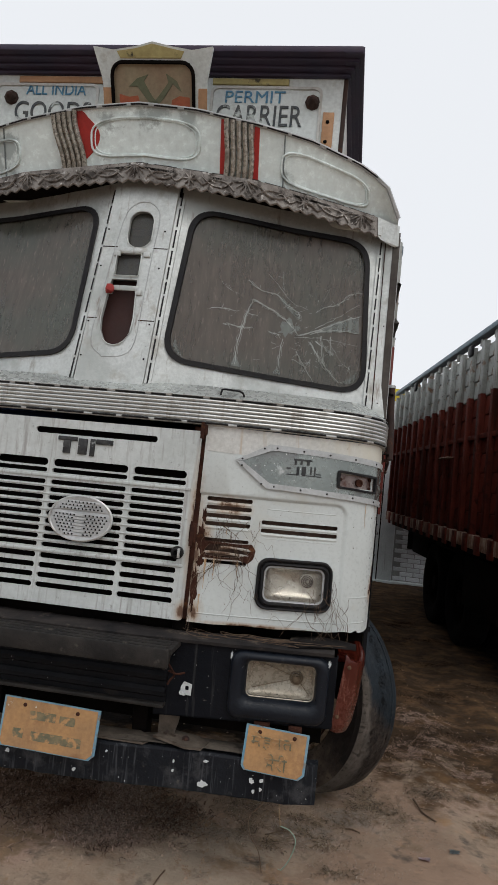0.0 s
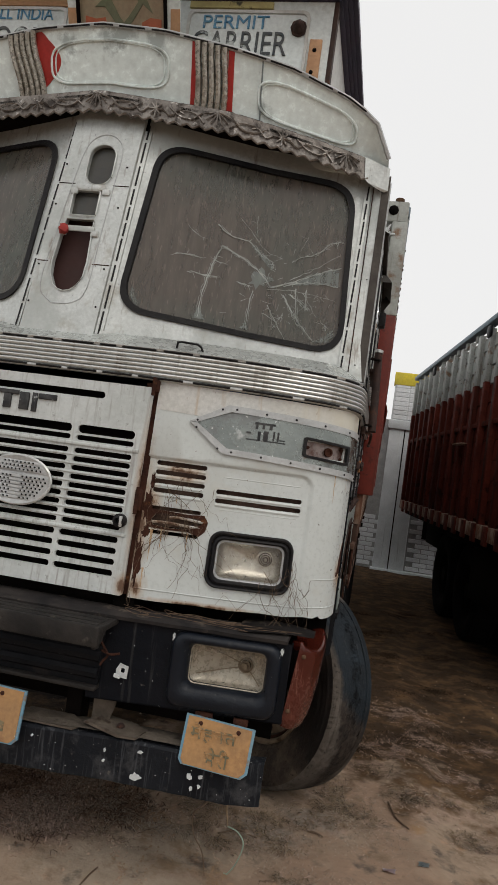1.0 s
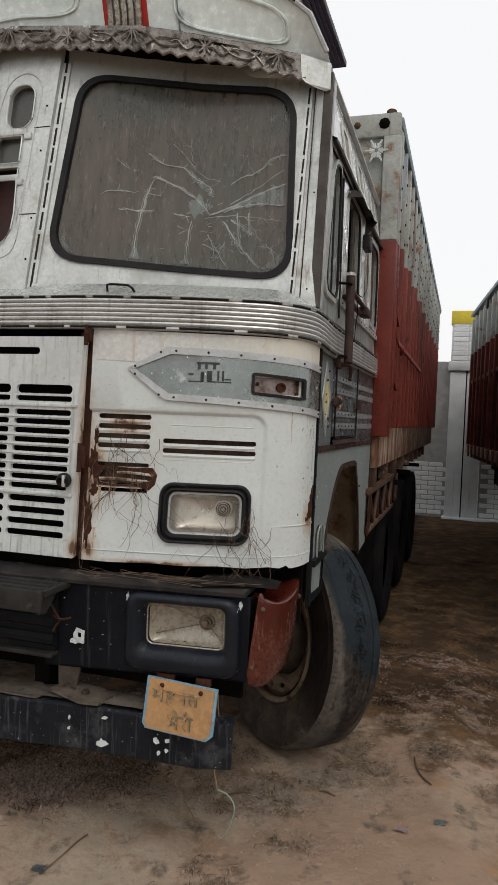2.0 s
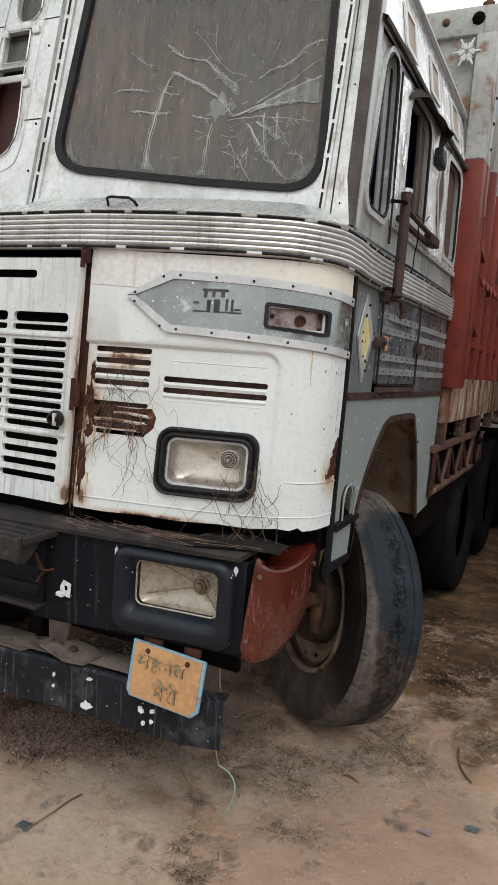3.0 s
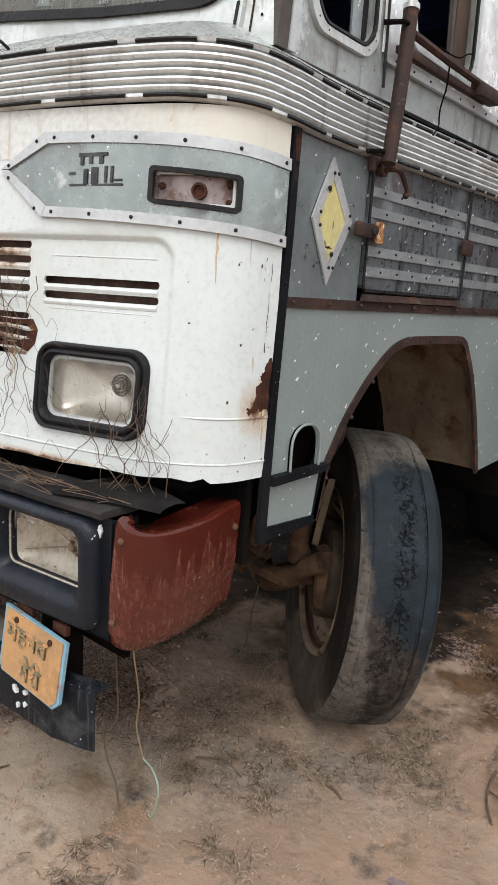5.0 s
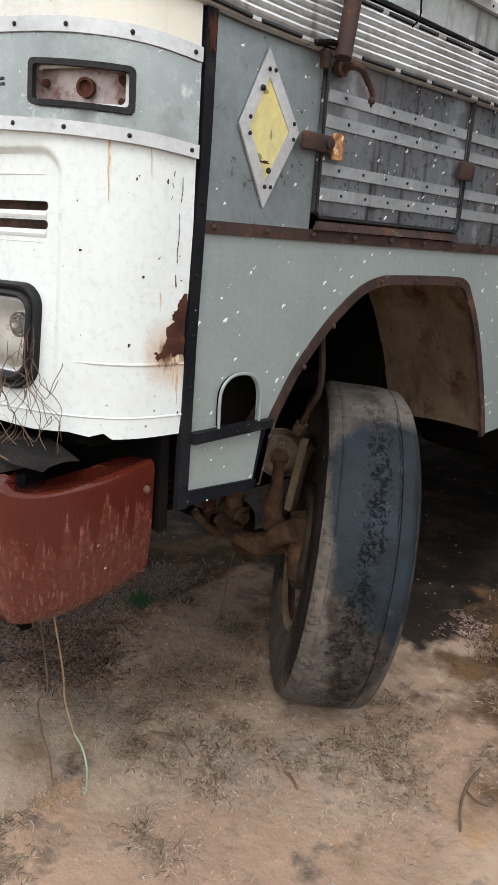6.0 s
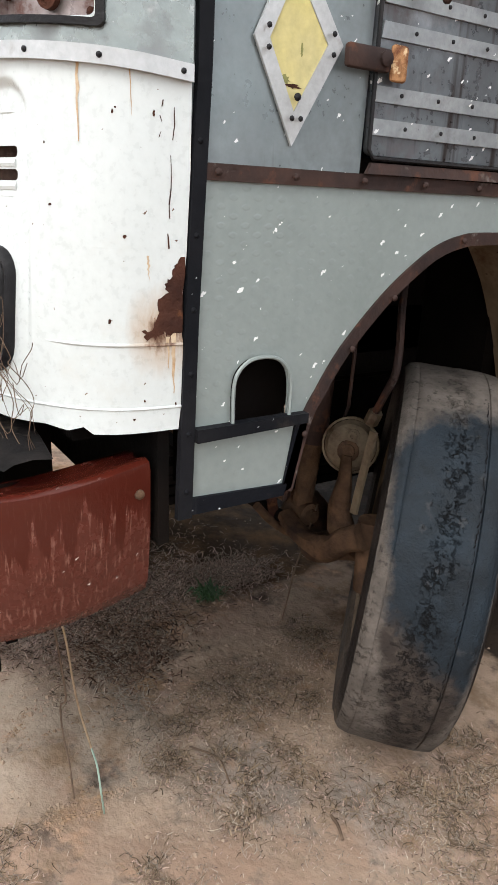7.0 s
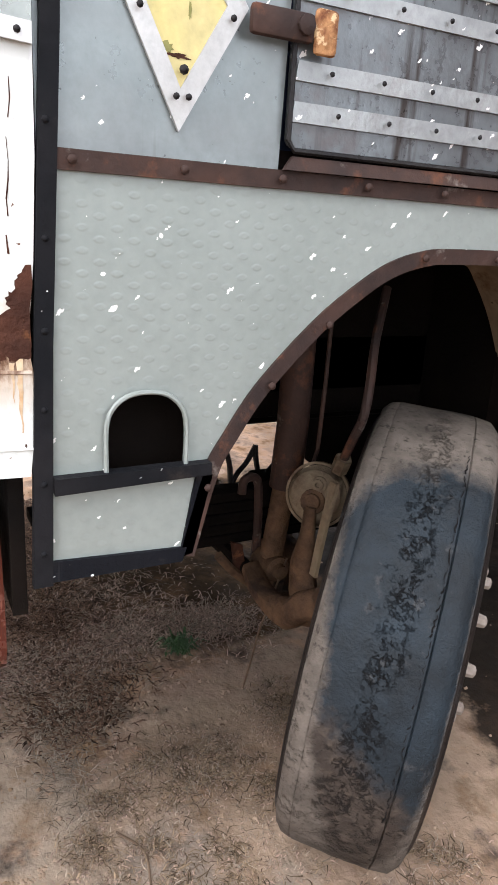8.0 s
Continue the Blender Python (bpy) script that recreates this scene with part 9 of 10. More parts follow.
part("tarp_corner", sheet([(-0.55, 3.19), (-0.20, 3.19), (-0.40, 3.33), (-0.55, 3.36)], [], lambda x, z, d: Vector((x, BYF + 0.02 + d, z)), 0.01), surf("grey_tarpaulin", (0.20, 0.22, 0.22), (0.15, 0.165, 0.165), 0.7), truck, "grey gusset plate")
part("mesh_gusset", sheet([(2.0, 3.13), (2.0, 2.72), (2.06, 2.72), (2.34, 3.10)], [], lambda y, z, d: Vector((BXR + 0.04 - d, y, z)), 0.008), rail_blue, truck, "dark corner gusset")
for y, z in ((1.99, 2.30), (2.0, 1.92), (2.30, 2.16)):
    part("body_bracket", sheet([(y, z), (y + 0.16, z - 0.20), (y, z - 0.16)], [], lambda yy, zz, d: Vector((BXR + 0.055 - d, yy, zz)), 0.05), body_red, truck, "red folded bracket")
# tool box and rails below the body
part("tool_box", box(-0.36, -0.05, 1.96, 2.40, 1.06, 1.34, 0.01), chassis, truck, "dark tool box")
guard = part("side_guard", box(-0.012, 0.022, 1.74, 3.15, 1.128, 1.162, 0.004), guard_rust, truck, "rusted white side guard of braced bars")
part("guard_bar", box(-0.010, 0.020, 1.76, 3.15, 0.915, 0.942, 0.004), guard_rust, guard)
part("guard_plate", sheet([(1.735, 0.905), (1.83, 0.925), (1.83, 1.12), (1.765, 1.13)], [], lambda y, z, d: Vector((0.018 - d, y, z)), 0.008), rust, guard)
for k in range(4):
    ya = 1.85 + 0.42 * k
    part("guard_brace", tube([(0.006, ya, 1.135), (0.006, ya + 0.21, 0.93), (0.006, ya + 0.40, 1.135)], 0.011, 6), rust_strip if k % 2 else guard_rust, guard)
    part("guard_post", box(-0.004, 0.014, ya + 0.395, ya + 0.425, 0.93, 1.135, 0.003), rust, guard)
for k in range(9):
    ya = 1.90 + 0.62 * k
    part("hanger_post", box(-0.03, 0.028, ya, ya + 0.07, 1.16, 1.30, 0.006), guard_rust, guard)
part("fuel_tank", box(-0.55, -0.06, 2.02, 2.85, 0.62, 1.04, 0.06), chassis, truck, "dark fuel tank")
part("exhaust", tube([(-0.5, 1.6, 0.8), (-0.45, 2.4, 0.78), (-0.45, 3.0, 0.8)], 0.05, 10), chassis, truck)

# ---- the second truck, seen along its side ----
T2 = Matrix.Translation((0.58, 9.05, 0)) @ Matrix.Rotation(radians(6.0), 4, "Z")   # its far lower corner; local -y runs towards the camera
other = thing("cargo_truck", (2.0, 5.0, 0.0), "old red-brown cargo truck with greyed white upper boards on earth", "truck")


def t2box(x0, x1, y0, y1, z0, z1, bevel=0.006):
    return box(x0, x1, y0, y1, z0, z1, bevel, m=T2)


L2 = 6.1
side2 = part("body_side", t2box(0.035, 0.06, -L2, 0, 1.24, 3.08), body_red_dark, other, "planked red-brown body side, white above")
posts2 = [-0.05 - 0.40 * i for i in range(15)]
random.seed(21)
lv = [1.30 + 0.185 * i for i in range(10)] + [3.11]
t2_cache = {}


def plank2(y0, y1, z0, z1, material):
    key = (round(z1 - z0, 3), material.name)
    if key not in t2_cache:
        t2_cache[key] = mesh_of("plank", box(-0.014, 0.014, -0.2, 0.2, -(z1 - z0) / 2, (z1 - z0) / 2, 0.004, seg=1), material)
    ob = hang(new("plank", t2_cache[key]), side2)
    ob.matrix_basis = T2 @ Matrix.Translation((0.018 + random.uniform(-0.003, 0.003), (y0 + y1) / 2, (z0 + z1) / 2)) @ Matrix.Rotation(random.uniform(-0.012, 0.012), 4, "X")


for ya, yb in zip(posts2[1:], posts2):
    for z0, z1 in zip(lv, lv[1:]):
        if z1 < 3.15:
            plank2(ya, yb, z0 + 0.006, z1 - 0.006, body_red_dark if z1 < 2.65 else body_white)
for i, y in enumerate(posts2):
    w = 0.04 if i % 2 else 0.055
    p = part("body_post", t2box(-0.045, 0.01, y - w, y + w, 1.22, 2.62), body_red_dark, other, "red-brown body post with a white top")
    part("post_top", t2box(-0.043, 0.01, y - w + 0.002, y + w - 0.002, 2.62, 3.14), body_white, p)
    if i in (4, 11, 17):
        part("post_knot", t2box(-0.065, -0.03, y - 0.06, y + 0.07, 3.05, 3.17, 0.02), rubber, p)
part("top_rail", t2box(-0.06, 0.04, -L2, 0.05, 3.19, 3.25, 0.015), rail_blue, other, "blue-grey top rail")
for i in range(13):
    y = -0.2 - 0.45 * i
    part("rail_foot", t2box(-0.02, 0.02, y - 0.05, y + 0.05, 3.12, 3.20), body_white, other)
part("floor_edge", t2box(-0.05, 0.05, -L2, 0.0, 1.14, 1.27), rust_white, other, "patchy white floor edge")
for i in range(14):
    part("floor_bracket", t2box(-0.062, -0.04, -0.45 - 0.4 * i, -0.30 - 0.4 * i, 1.10, 1.27), body_red_dark, other)
part("side_rib", t2box(-0.03, 0.01, -L2, 0, 2.18, 2.23), body_red_dark, other)
part("loose_flap", t2box(-0.10, -0.03, -4.05, -3.62, 2.02, 2.035, 0.003), rust_white, other, "bent pale flap")
# floor, rails and boxes are near-black: the underside's shade is in their colour
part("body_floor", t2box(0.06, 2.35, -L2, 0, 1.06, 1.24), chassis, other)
part("body_end", t2box(0.06, 2.35, -0.05, 0.0, 1.24, 3.1), body_red_dark, other)
part("body_front", t2box(0.06, 2.35, -L2, -L2 + 0.05, 1.24, 3.1), body_red_dark, other)
part("body_far_side", t2box(2.30, 2.36, -L2, 0, 1.24, 3.1), body_red_dark, other)
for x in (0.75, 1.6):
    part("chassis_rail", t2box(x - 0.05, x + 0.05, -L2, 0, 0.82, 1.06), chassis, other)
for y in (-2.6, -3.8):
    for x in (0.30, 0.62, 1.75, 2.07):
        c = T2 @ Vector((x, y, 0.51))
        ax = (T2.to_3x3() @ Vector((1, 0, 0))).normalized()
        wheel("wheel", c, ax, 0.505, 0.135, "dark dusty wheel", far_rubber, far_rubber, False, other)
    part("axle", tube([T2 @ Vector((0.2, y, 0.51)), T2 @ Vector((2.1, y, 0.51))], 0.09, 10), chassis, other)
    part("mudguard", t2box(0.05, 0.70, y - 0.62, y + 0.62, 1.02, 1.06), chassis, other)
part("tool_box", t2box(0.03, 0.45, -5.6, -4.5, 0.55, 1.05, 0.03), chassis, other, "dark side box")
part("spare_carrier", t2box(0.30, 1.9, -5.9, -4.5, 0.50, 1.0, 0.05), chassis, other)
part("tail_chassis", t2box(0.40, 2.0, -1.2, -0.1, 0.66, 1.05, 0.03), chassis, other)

# ---- boundary wall with a concrete post ----
WY = 10.0
wall = tagged(new("wall_back", mesh_of("wall_back", box(-9.0, 14.0, WY + 0.02, WY + 0.23, -0.1, 2.60), mortar)), "low boundary wall of limewashed brick", "wall", kind="structure")
post = tagged(new("wall_post", mesh_of("wall_post", box(0.235, 0.760, WY - 0.10, WY + 0.10, 0.0, 2.50, 0.02), post_white)), "limewashed concrete post with a dark joint", "wall post", kind="structure")
bm = box(0.235, 0.760, WY - 0.11, WY + 0.10, 2.50, 3.20, 0.01)
part("post_head", bm, brick_white, post, "limewashed brick post head")
part("post_cap", box(0.215, 0.78, WY - 0.13, WY + 0.12, 3.20, 3.42, 0.01), cap_yellow, post, "yellow painted post cap")
bm = bmesh.new()
box(0.20, 0.80, WY - 0.14, WY + 0.12, 2.44, 2.60, 0.02, bm)
part("post_ledge", bm, post_white, post)
part("post_joint", box(0.485, 0.505, WY - 0.104, WY - 0.09, 0.0, 2.50), chassis, post, "dark open joint")
part("post_foot", box(0.20, 1.9, WY - 0.16, WY + 0.02, -0.05, 0.035, 0.012), post_white, post)
brick_mesh = mesh_of("brick", box(-0.112, 0.112, -0.012, 0.012, -0.034, 0.034, 0.006, seg=1), brick_white)
random.seed(31)
row = 0
z = 0.05
while z < 1.80:
    x = 0.80 + (0.12 if row % 2 else 0.0)
    while x < 3.0:
        ob = hang(new("brick", brick_mesh), wall)
        ob.matrix_basis = Matrix.Translation((x + 0.1, WY + 0.012 + random.uniform(-0.004, 0.004), z + 0.034)) @ Matrix.Rotation(random.uniform(-0.02, 0.02), 4, "Y")
        x += 0.236
    z += 0.080
    row += 1
z, row = 0.05, 0
while z < 0.9:
    x = -0.50 + (0.12 if row % 2 else 0.0)
    while x < 0.1:
        ob = hang(new("brick", brick_mesh), wall)
        ob.matrix_basis = Matrix.Translation((x + 0.1, WY + 0.012, z + 0.034))
        x += 0.236
    z += 0.080
    row += 1
head_mesh = mesh_of("brick", box(-0.115, 0.115, -0.008, 0.008, -0.036, 0.036, 0.005, seg=1), brick_white)
for i in range(8):
    for j in range(2):
        ob = hang(new("brick", head_mesh), post)
        ob.matrix_basis = Matrix.Translation((0.375 + 0.245 * j, WY - 0.114, 2.645 + 0.078 * i))
# a dark gap in the wall behind the other truck
part("wall_opening", box(1.00, 1.26, WY - 0.035, WY + 0.0, 0.62, 1.02), chassis, wall, "dark hole in the brickwork")

# ---- ground: one sheet to the horizon ----
def spread(lo, hi, step, far):
    near = list(np.arange(lo, hi + 1e-6, step))
    out, a, b, s = [], lo, hi, step
    while b < far:
        s *= 1.35
        a, b = a - s, b + s
        out.append((a, b))
    return sorted([p for q in out for p in q] + near)


def ground_z(x, y):
    v = Vector((x, y, 0))
    near = max(0.0, 1 - max(abs(x), abs(y - 1)) / 14)
    h = 0.010 + 0.018 * noise.noise(v * 0.7) + 0.010 * noise.noise(v * 2.3 + Vector((7, 3, 0))) + 0.007 * noise.noise(v * 6) + 0.005 * noise.noise(v * 15) + 0.003 * noise.noise(v * 33)
    # a heaped ridge of dry litter below the bumper
    h += 0.030 * math.exp(-((y - 0.05 + 0.06 * math.sin(x * 3)) / 0.16) ** 2) * (1 if x < -0.1 else math.exp(-((x + 0.1) / 0.25) ** 2)) * (0.6 + 0.6 * noise.noise(v * 5))
    h += 0.022 * math.exp(-((math.hypot(x + 0.95, y - 0.75)) / 0.55) ** 2)
    # wheel rut running alongside the truck
    rut = x - 0.72 - 0.05 * math.sin(y * 0.8)
    h -= 0.022 * math.exp(-(rut / 0.16) ** 2) - 0.014 * math.exp(-((abs(rut) - 0.26) / 0.08) ** 2)
    # old tyre print in front of the wheel
    for px, wide in ((-0.60, 1.0), (-0.16, 0.6)):
        pr = x - px - 0.06 * (y - 0.5)
        if abs(pr) < 0.16 and -1.0 < y < 1.05:
            h += wide * (0.009 * math.exp(-((abs(pr) - 0.095) / 0.016) ** 2) - 0.007 * math.exp(-(pr / 0.07) ** 2) + 0.0035 * math.sin((y + abs(pr) * 0.8) * 110) * (1 if abs(pr) < 0.07 else 0)) * min(1.0, (1.05 - y) / 0.2)
    d = math.hypot(x + 0.17, y - 1.05)
    if d < 0.3:
        h = h * (d / 0.3) + 0.012 * (1 - d / 0.3)
    return h * near


gx, gy = spread(-2.0, 1.5, 0.022, 900), spread(-1.3, 3.2, 0.022, 900)
verts = [(x, y, ground_z(x, y) if abs(x) < 16 and abs(y) < 16 else 0.0) for y in gy for x in gx]
W = len(gx)
faces = [(j * W + i, j * W + i + 1, (j + 1) * W + i + 1, (j + 1) * W + i) for j in range(len(gy) - 1) for i in range(W - 1)]
gm = bpy.data.meshes.new("ground")
gm.from_pydata(verts, [], faces)
gm.materials.append(earth)
gm.polygons.foreach_set("use_smooth", [True] * len(gm.polygons))


# ragged patches of matted dead grass: place, half-widths, thickness
PATCHES = [
    (-0.58, 1.10, 0.08, 0.07, 1.5), (-0.47, 0.55, 0.06, 0.07, 0.8), (-0.48, 0.69, 0.08, 0.09, 1.2), (-0.46, 0.83, 0.07, 0.08, 1.2), (-0.38, 0.91, 0.07, 0.05, 1.1),
    (-0.32, 0.47, 0.09, 0.06, 0.9), (-0.25, 0.60, 0.08, 0.06, 0.8), (-0.19, 0.72, 0.09, 0.06, 0.7), (-0.08, 0.54, 0.08, 0.06, 0.5), (-0.08, 0.75, 0.10, 0.05, 0.5),
    (0.05, 0.90, 0.10, 0.08, 0.8), (0.14, 1.00, 0.08, 0.07, 0.8), (0.06, 1.15, 0.09, 0.09, 0.9), (0.24, 0.90, 0.06, 0.06, 0.6), (-0.04, 0.29, 0.09, 0.05, 0.4),
    (-0.22, -0.01, 0.09, 0.06, 0.7), (-0.28, 0.03, 0.06, 0.04, 0.6), (-0.76, 0.30, 0.07, 0.05, 0.8), (0.46, 1.22, 0.11, 0.08, 0.8), (0.75, 0.97, 0.10, 0.07, 0.6),
    (0.37, 1.81, 0.14, 0.13, 1.2), (0.72, 1.60, 0.12, 0.10, 1.0), (0.59, 2.04, 0.14, 0.12, 1.1), (0.46, 2.48, 0.2, 0.16, 1.2), (0.95, 2.09, 0.13, 0.1, 0.9),
    (-0.08, 1.82, 0.08, 0.10, 0.9), (0.0, 2.31, 0.10, 0.14, 1.1), (0.62, 1.28, 0.06, 0.05, 0.7), (0.92, 1.35, 0.09, 0.07, 0.8), (0.30, 1.48, 0.09, 0.06, 0.8)]


def rot_shade_at(x, y):
    """How much rotting leaf matter lies here, with shade painted in under the truck and below the bumper."""
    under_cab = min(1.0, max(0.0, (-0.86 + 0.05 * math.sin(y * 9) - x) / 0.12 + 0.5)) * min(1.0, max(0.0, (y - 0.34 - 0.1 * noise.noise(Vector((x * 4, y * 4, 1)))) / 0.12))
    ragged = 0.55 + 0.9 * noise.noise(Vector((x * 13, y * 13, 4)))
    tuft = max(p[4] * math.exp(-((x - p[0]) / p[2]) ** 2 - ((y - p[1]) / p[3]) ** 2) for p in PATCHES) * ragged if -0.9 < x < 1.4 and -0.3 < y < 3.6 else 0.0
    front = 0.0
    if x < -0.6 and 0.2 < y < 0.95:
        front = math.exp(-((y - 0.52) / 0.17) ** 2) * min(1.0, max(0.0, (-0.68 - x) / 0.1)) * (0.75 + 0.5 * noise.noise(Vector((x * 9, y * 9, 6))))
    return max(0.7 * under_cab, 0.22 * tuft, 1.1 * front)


def damp_shade_at(x, y):
    """Dampness of the earth along the lane between the trucks, plus shade painted in under this one."""
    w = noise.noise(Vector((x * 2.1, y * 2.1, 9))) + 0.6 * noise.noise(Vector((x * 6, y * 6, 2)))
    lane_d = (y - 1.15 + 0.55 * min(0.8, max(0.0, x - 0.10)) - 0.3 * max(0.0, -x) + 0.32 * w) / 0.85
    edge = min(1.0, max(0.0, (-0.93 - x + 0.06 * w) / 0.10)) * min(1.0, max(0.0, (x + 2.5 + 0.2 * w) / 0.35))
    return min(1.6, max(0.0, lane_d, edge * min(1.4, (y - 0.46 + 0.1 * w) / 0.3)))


def under_shade_at(x, y):
    """Near-black shade painted into the earth, in the middle below the truck and below the other truck."""
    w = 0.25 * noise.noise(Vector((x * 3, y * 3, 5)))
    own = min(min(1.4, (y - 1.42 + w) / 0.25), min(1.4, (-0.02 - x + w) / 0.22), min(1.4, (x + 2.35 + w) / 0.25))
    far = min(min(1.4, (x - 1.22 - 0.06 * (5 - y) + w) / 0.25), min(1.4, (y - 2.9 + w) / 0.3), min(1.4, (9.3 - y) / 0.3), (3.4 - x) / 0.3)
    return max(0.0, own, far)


def blobs(places):
    return lambda x, y: max(1.3 * math.exp(-((x - cx) / rx) ** 2 - ((y - cy) / ry) ** 2) for cx, cy, rx, ry in places)


RED = blobs(((0.30, 0.30, 0.45, 0.40), (-0.10, 0.05, 0.18, 0.14), (0.25, 1.15, 0.25, 0.20)))
PALE = blobs(((-0.66, 0.06, 0.24, 0.26), (-0.44, 0.36, 0.17, 0.12), (0.55, -0.15, 0.25, 0.15)))
GREY = blobs(((-0.20, 0.62, 0.15, 0.11), (0.02, 0.82, 0.13, 0.10)))
for key, fn in (("rot_shade", rot_shade_at), ("damp_shade", damp_shade_at), ("under_shade", under_shade_at), ("red", RED), ("pale", PALE), ("grey", GREY)):
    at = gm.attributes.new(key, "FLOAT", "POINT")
    at.data.foreach_set("value", [fn(v[0], v[1]) if abs(v[0]) < 8 and abs(v[1]) < 14 else 0.8 if key == "damp_shade" else 0.0 for v in verts])
ground = tagged(new("ground", gm), "trodden brown earth with ruts and dry litter", "ground", kind="structure")

# ---- dry grass, clods, weeds, sticks ----
def litter(name, label, spots, count, ln, seed, material, flat=0.75, width=0.0016):
    rnd = random.Random(seed)
    vs, fs = [], []
    for _ in range(count):
        cx, cy, sx, sy = rnd.choice(spots)
        x, y = rnd.gauss(cx, sx), rnd.gauss(cy, sy)
        if math.hypot(x + 0.15, y - 1.05) < 0.12:
            continue
        z = ground_z(x, y)
        a, l = rnd.uniform(0, 2 * math.pi), rnd.uniform(ln * 0.4, ln)
        rise = l * rnd.uniform(0.02, 1 - flat)
        dx, dy = math.cos(a) * l, math.sin(a) * l
        bx, by = -math.sin(a) * width, math.cos(a) * width
        bend = rnd.uniform(-0.3, 0.3) * l
        b = len(vs)
        mx, my = x + dx * 0.5 - dy / l * bend * 0.4, y + dy * 0.5 + dx / l * bend * 0.4
        vs += [(x - bx, y - by, z), (x + bx, y + by, z), (mx - bx, my - by, z + rise * 0.8 + 0.003), (mx + bx, my + by, z + rise * 0.8 + 0.003), (x + dx, y + dy, z + rise * 0.7 + 0.001)]
        fs += [(b, b + 1, b + 3, b + 2), (b + 2, b + 3, b + 4)]
    me = bpy.data.meshes.new(name)
    me.from_pydata(vs, [], fs)
    me.materials.append(material)
    return tagged(new(name, me), label, "dry grass", kind="stuff")


under = [(-0.78 - 0.13 * i, 0.52 + 0.09 * math.sin(i * 2.3), 0.07 + 0.03 * (i % 2), 0.07 + 0.025 * (i % 3)) for i in range(13)]
shade = [(-1.04, 0.50, 0.06, 0.14), (-1.12, 0.80, 0.08, 0.16), (-1.4, 0.60, 0.20, 0.25), (-1.08, 1.08, 0.08, 0.10), (-1.06, 0.30, 0.08, 0.07)]
tufts = [(-0.48, 0.74, 0.09, 0.04), (-0.23, 0.84, 0.10, 0.04), (-0.25, 0.45, 0.11, 0.035), (-0.05, 0.62, 0.10, 0.04), (-0.53, 1.05, 0.05, 0.04), (0.10, 0.85, 0.10, 0.05), (0.18, 1.10, 0.10, 0.08), (-0.52, 0.86, 0.06, 0.04), (0.05, 0.35, 0.14, 0.05), (0.25, 0.75, 0.1, 0.1)]
lane = [(0.15 + 0.33 * (k % 4) + 0.1 * math.sin(k * 2.7), 1.75 + 0.25 * k, 0.07 + 0.03 * (k % 3), 0.05 + 0.02 * (k % 2)) for k in range(20)] + [(0.25, 1.9, 0.1, 0.2), (0.3, 3.2, 0.15, 0.4)]
litter("leaf_litter", "dark rotting leaf litter matted on the earth", shade, 7500, 0.042, 13, litter_dark, 0.62, 0.0019)
litter("leaf_litter", "dark rotten brown leaf litter below the bumper", under, 15000, 0.040, 23, litter_front, 0.60, 0.0023)
litter("dry_grass", "matted dry grey grass and stalks on the earth", under[:2] + shade + [(-0.6, 0.45, 0.10, 0.04)], 3600, 0.065, 3, straw, 0.70, 0.0010)
litter("dry_grass", "thin tufts of dry grass round the front wheel", tufts, 2500, 0.022, 4, straw, 0.66, 0.0007)
litter("leaf_litter", "dark crumbs of litter round the front wheel", tufts + [(-0.53, 1.05, 0.05, 0.04)] * 3, 3000, 0.012, 14, litter_dark, 0.8, 0.0010)
litter("leaf_litter", "dark litter patches along the lane between trucks", lane, 11000, 0.022, 15, litter_black, 0.6, 0.0018)
litter("dry_grass", "scattered dry stalks on trodden earth", [(0.6, 0.5, 0.5, 0.4), (-0.2, -0.4, 0.6, 0.3)], 700, 0.03, 5, straw, 0.8, 0.0008)
def matted(name, label, seed, density, ln, width, material, lift, reach):
    """Curled dead stalks lying over one another in the ragged patches."""
    rnd = random.Random(seed)
    vs, fs = [], []
    for cx, cy, rx, ry, thick in PATCHES:
        if cy > reach:
            continue
        for _ in range(int(density * rx * ry * thick * 1e4)):
            x, y = rnd.gauss(cx, rx * 0.7), rnd.gauss(cy, ry * 0.7)
            if noise.noise(Vector((x * 13, y * 13, 4))) + 0.5 * noise.noise(Vector((x * 31, y * 31, 4))) < rnd.uniform(-0.30, 0.42) or math.hypot(x + 0.15, y - 1.05) < 0.11:
                continue
            z = ground_z(x, y) + rnd.uniform(0, lift)
            a, l, curl = rnd.uniform(0, 6.283), rnd.uniform(0.35, 1.0) * ln, rnd.gauss(0, 1.3)
            w = width * rnd.uniform(0.6, 1.4)
            b = len(vs)
            for k in range(4):
                ny, nx = math.cos(a) * w * (1.15 - 0.3 * k), -math.sin(a) * w * (1.15 - 0.3 * k)
                h = z + lift * 0.9 * math.sin(k * 1.05) * rnd.uniform(0.2, 1.0)
                vs += [(x - nx, y - ny, h), (x + nx, y + ny, h + w * rnd.uniform(-0.8, 0.8))]
                x, y, a = x + math.cos(a) * l / 3, y + math.sin(a) * l / 3, a + curl / 3
            fs += [(b + 2 * k, b + 2 * k + 1, b + 2 * k + 3, b + 2 * k + 2) for k in range(3)]
    me = bpy.data.meshes.new(name)
    me.from_pydata(vs, [], fs)
    me.materials.append(material)
    return tagged(new(name, me), label, "dry grass", kind="stuff")


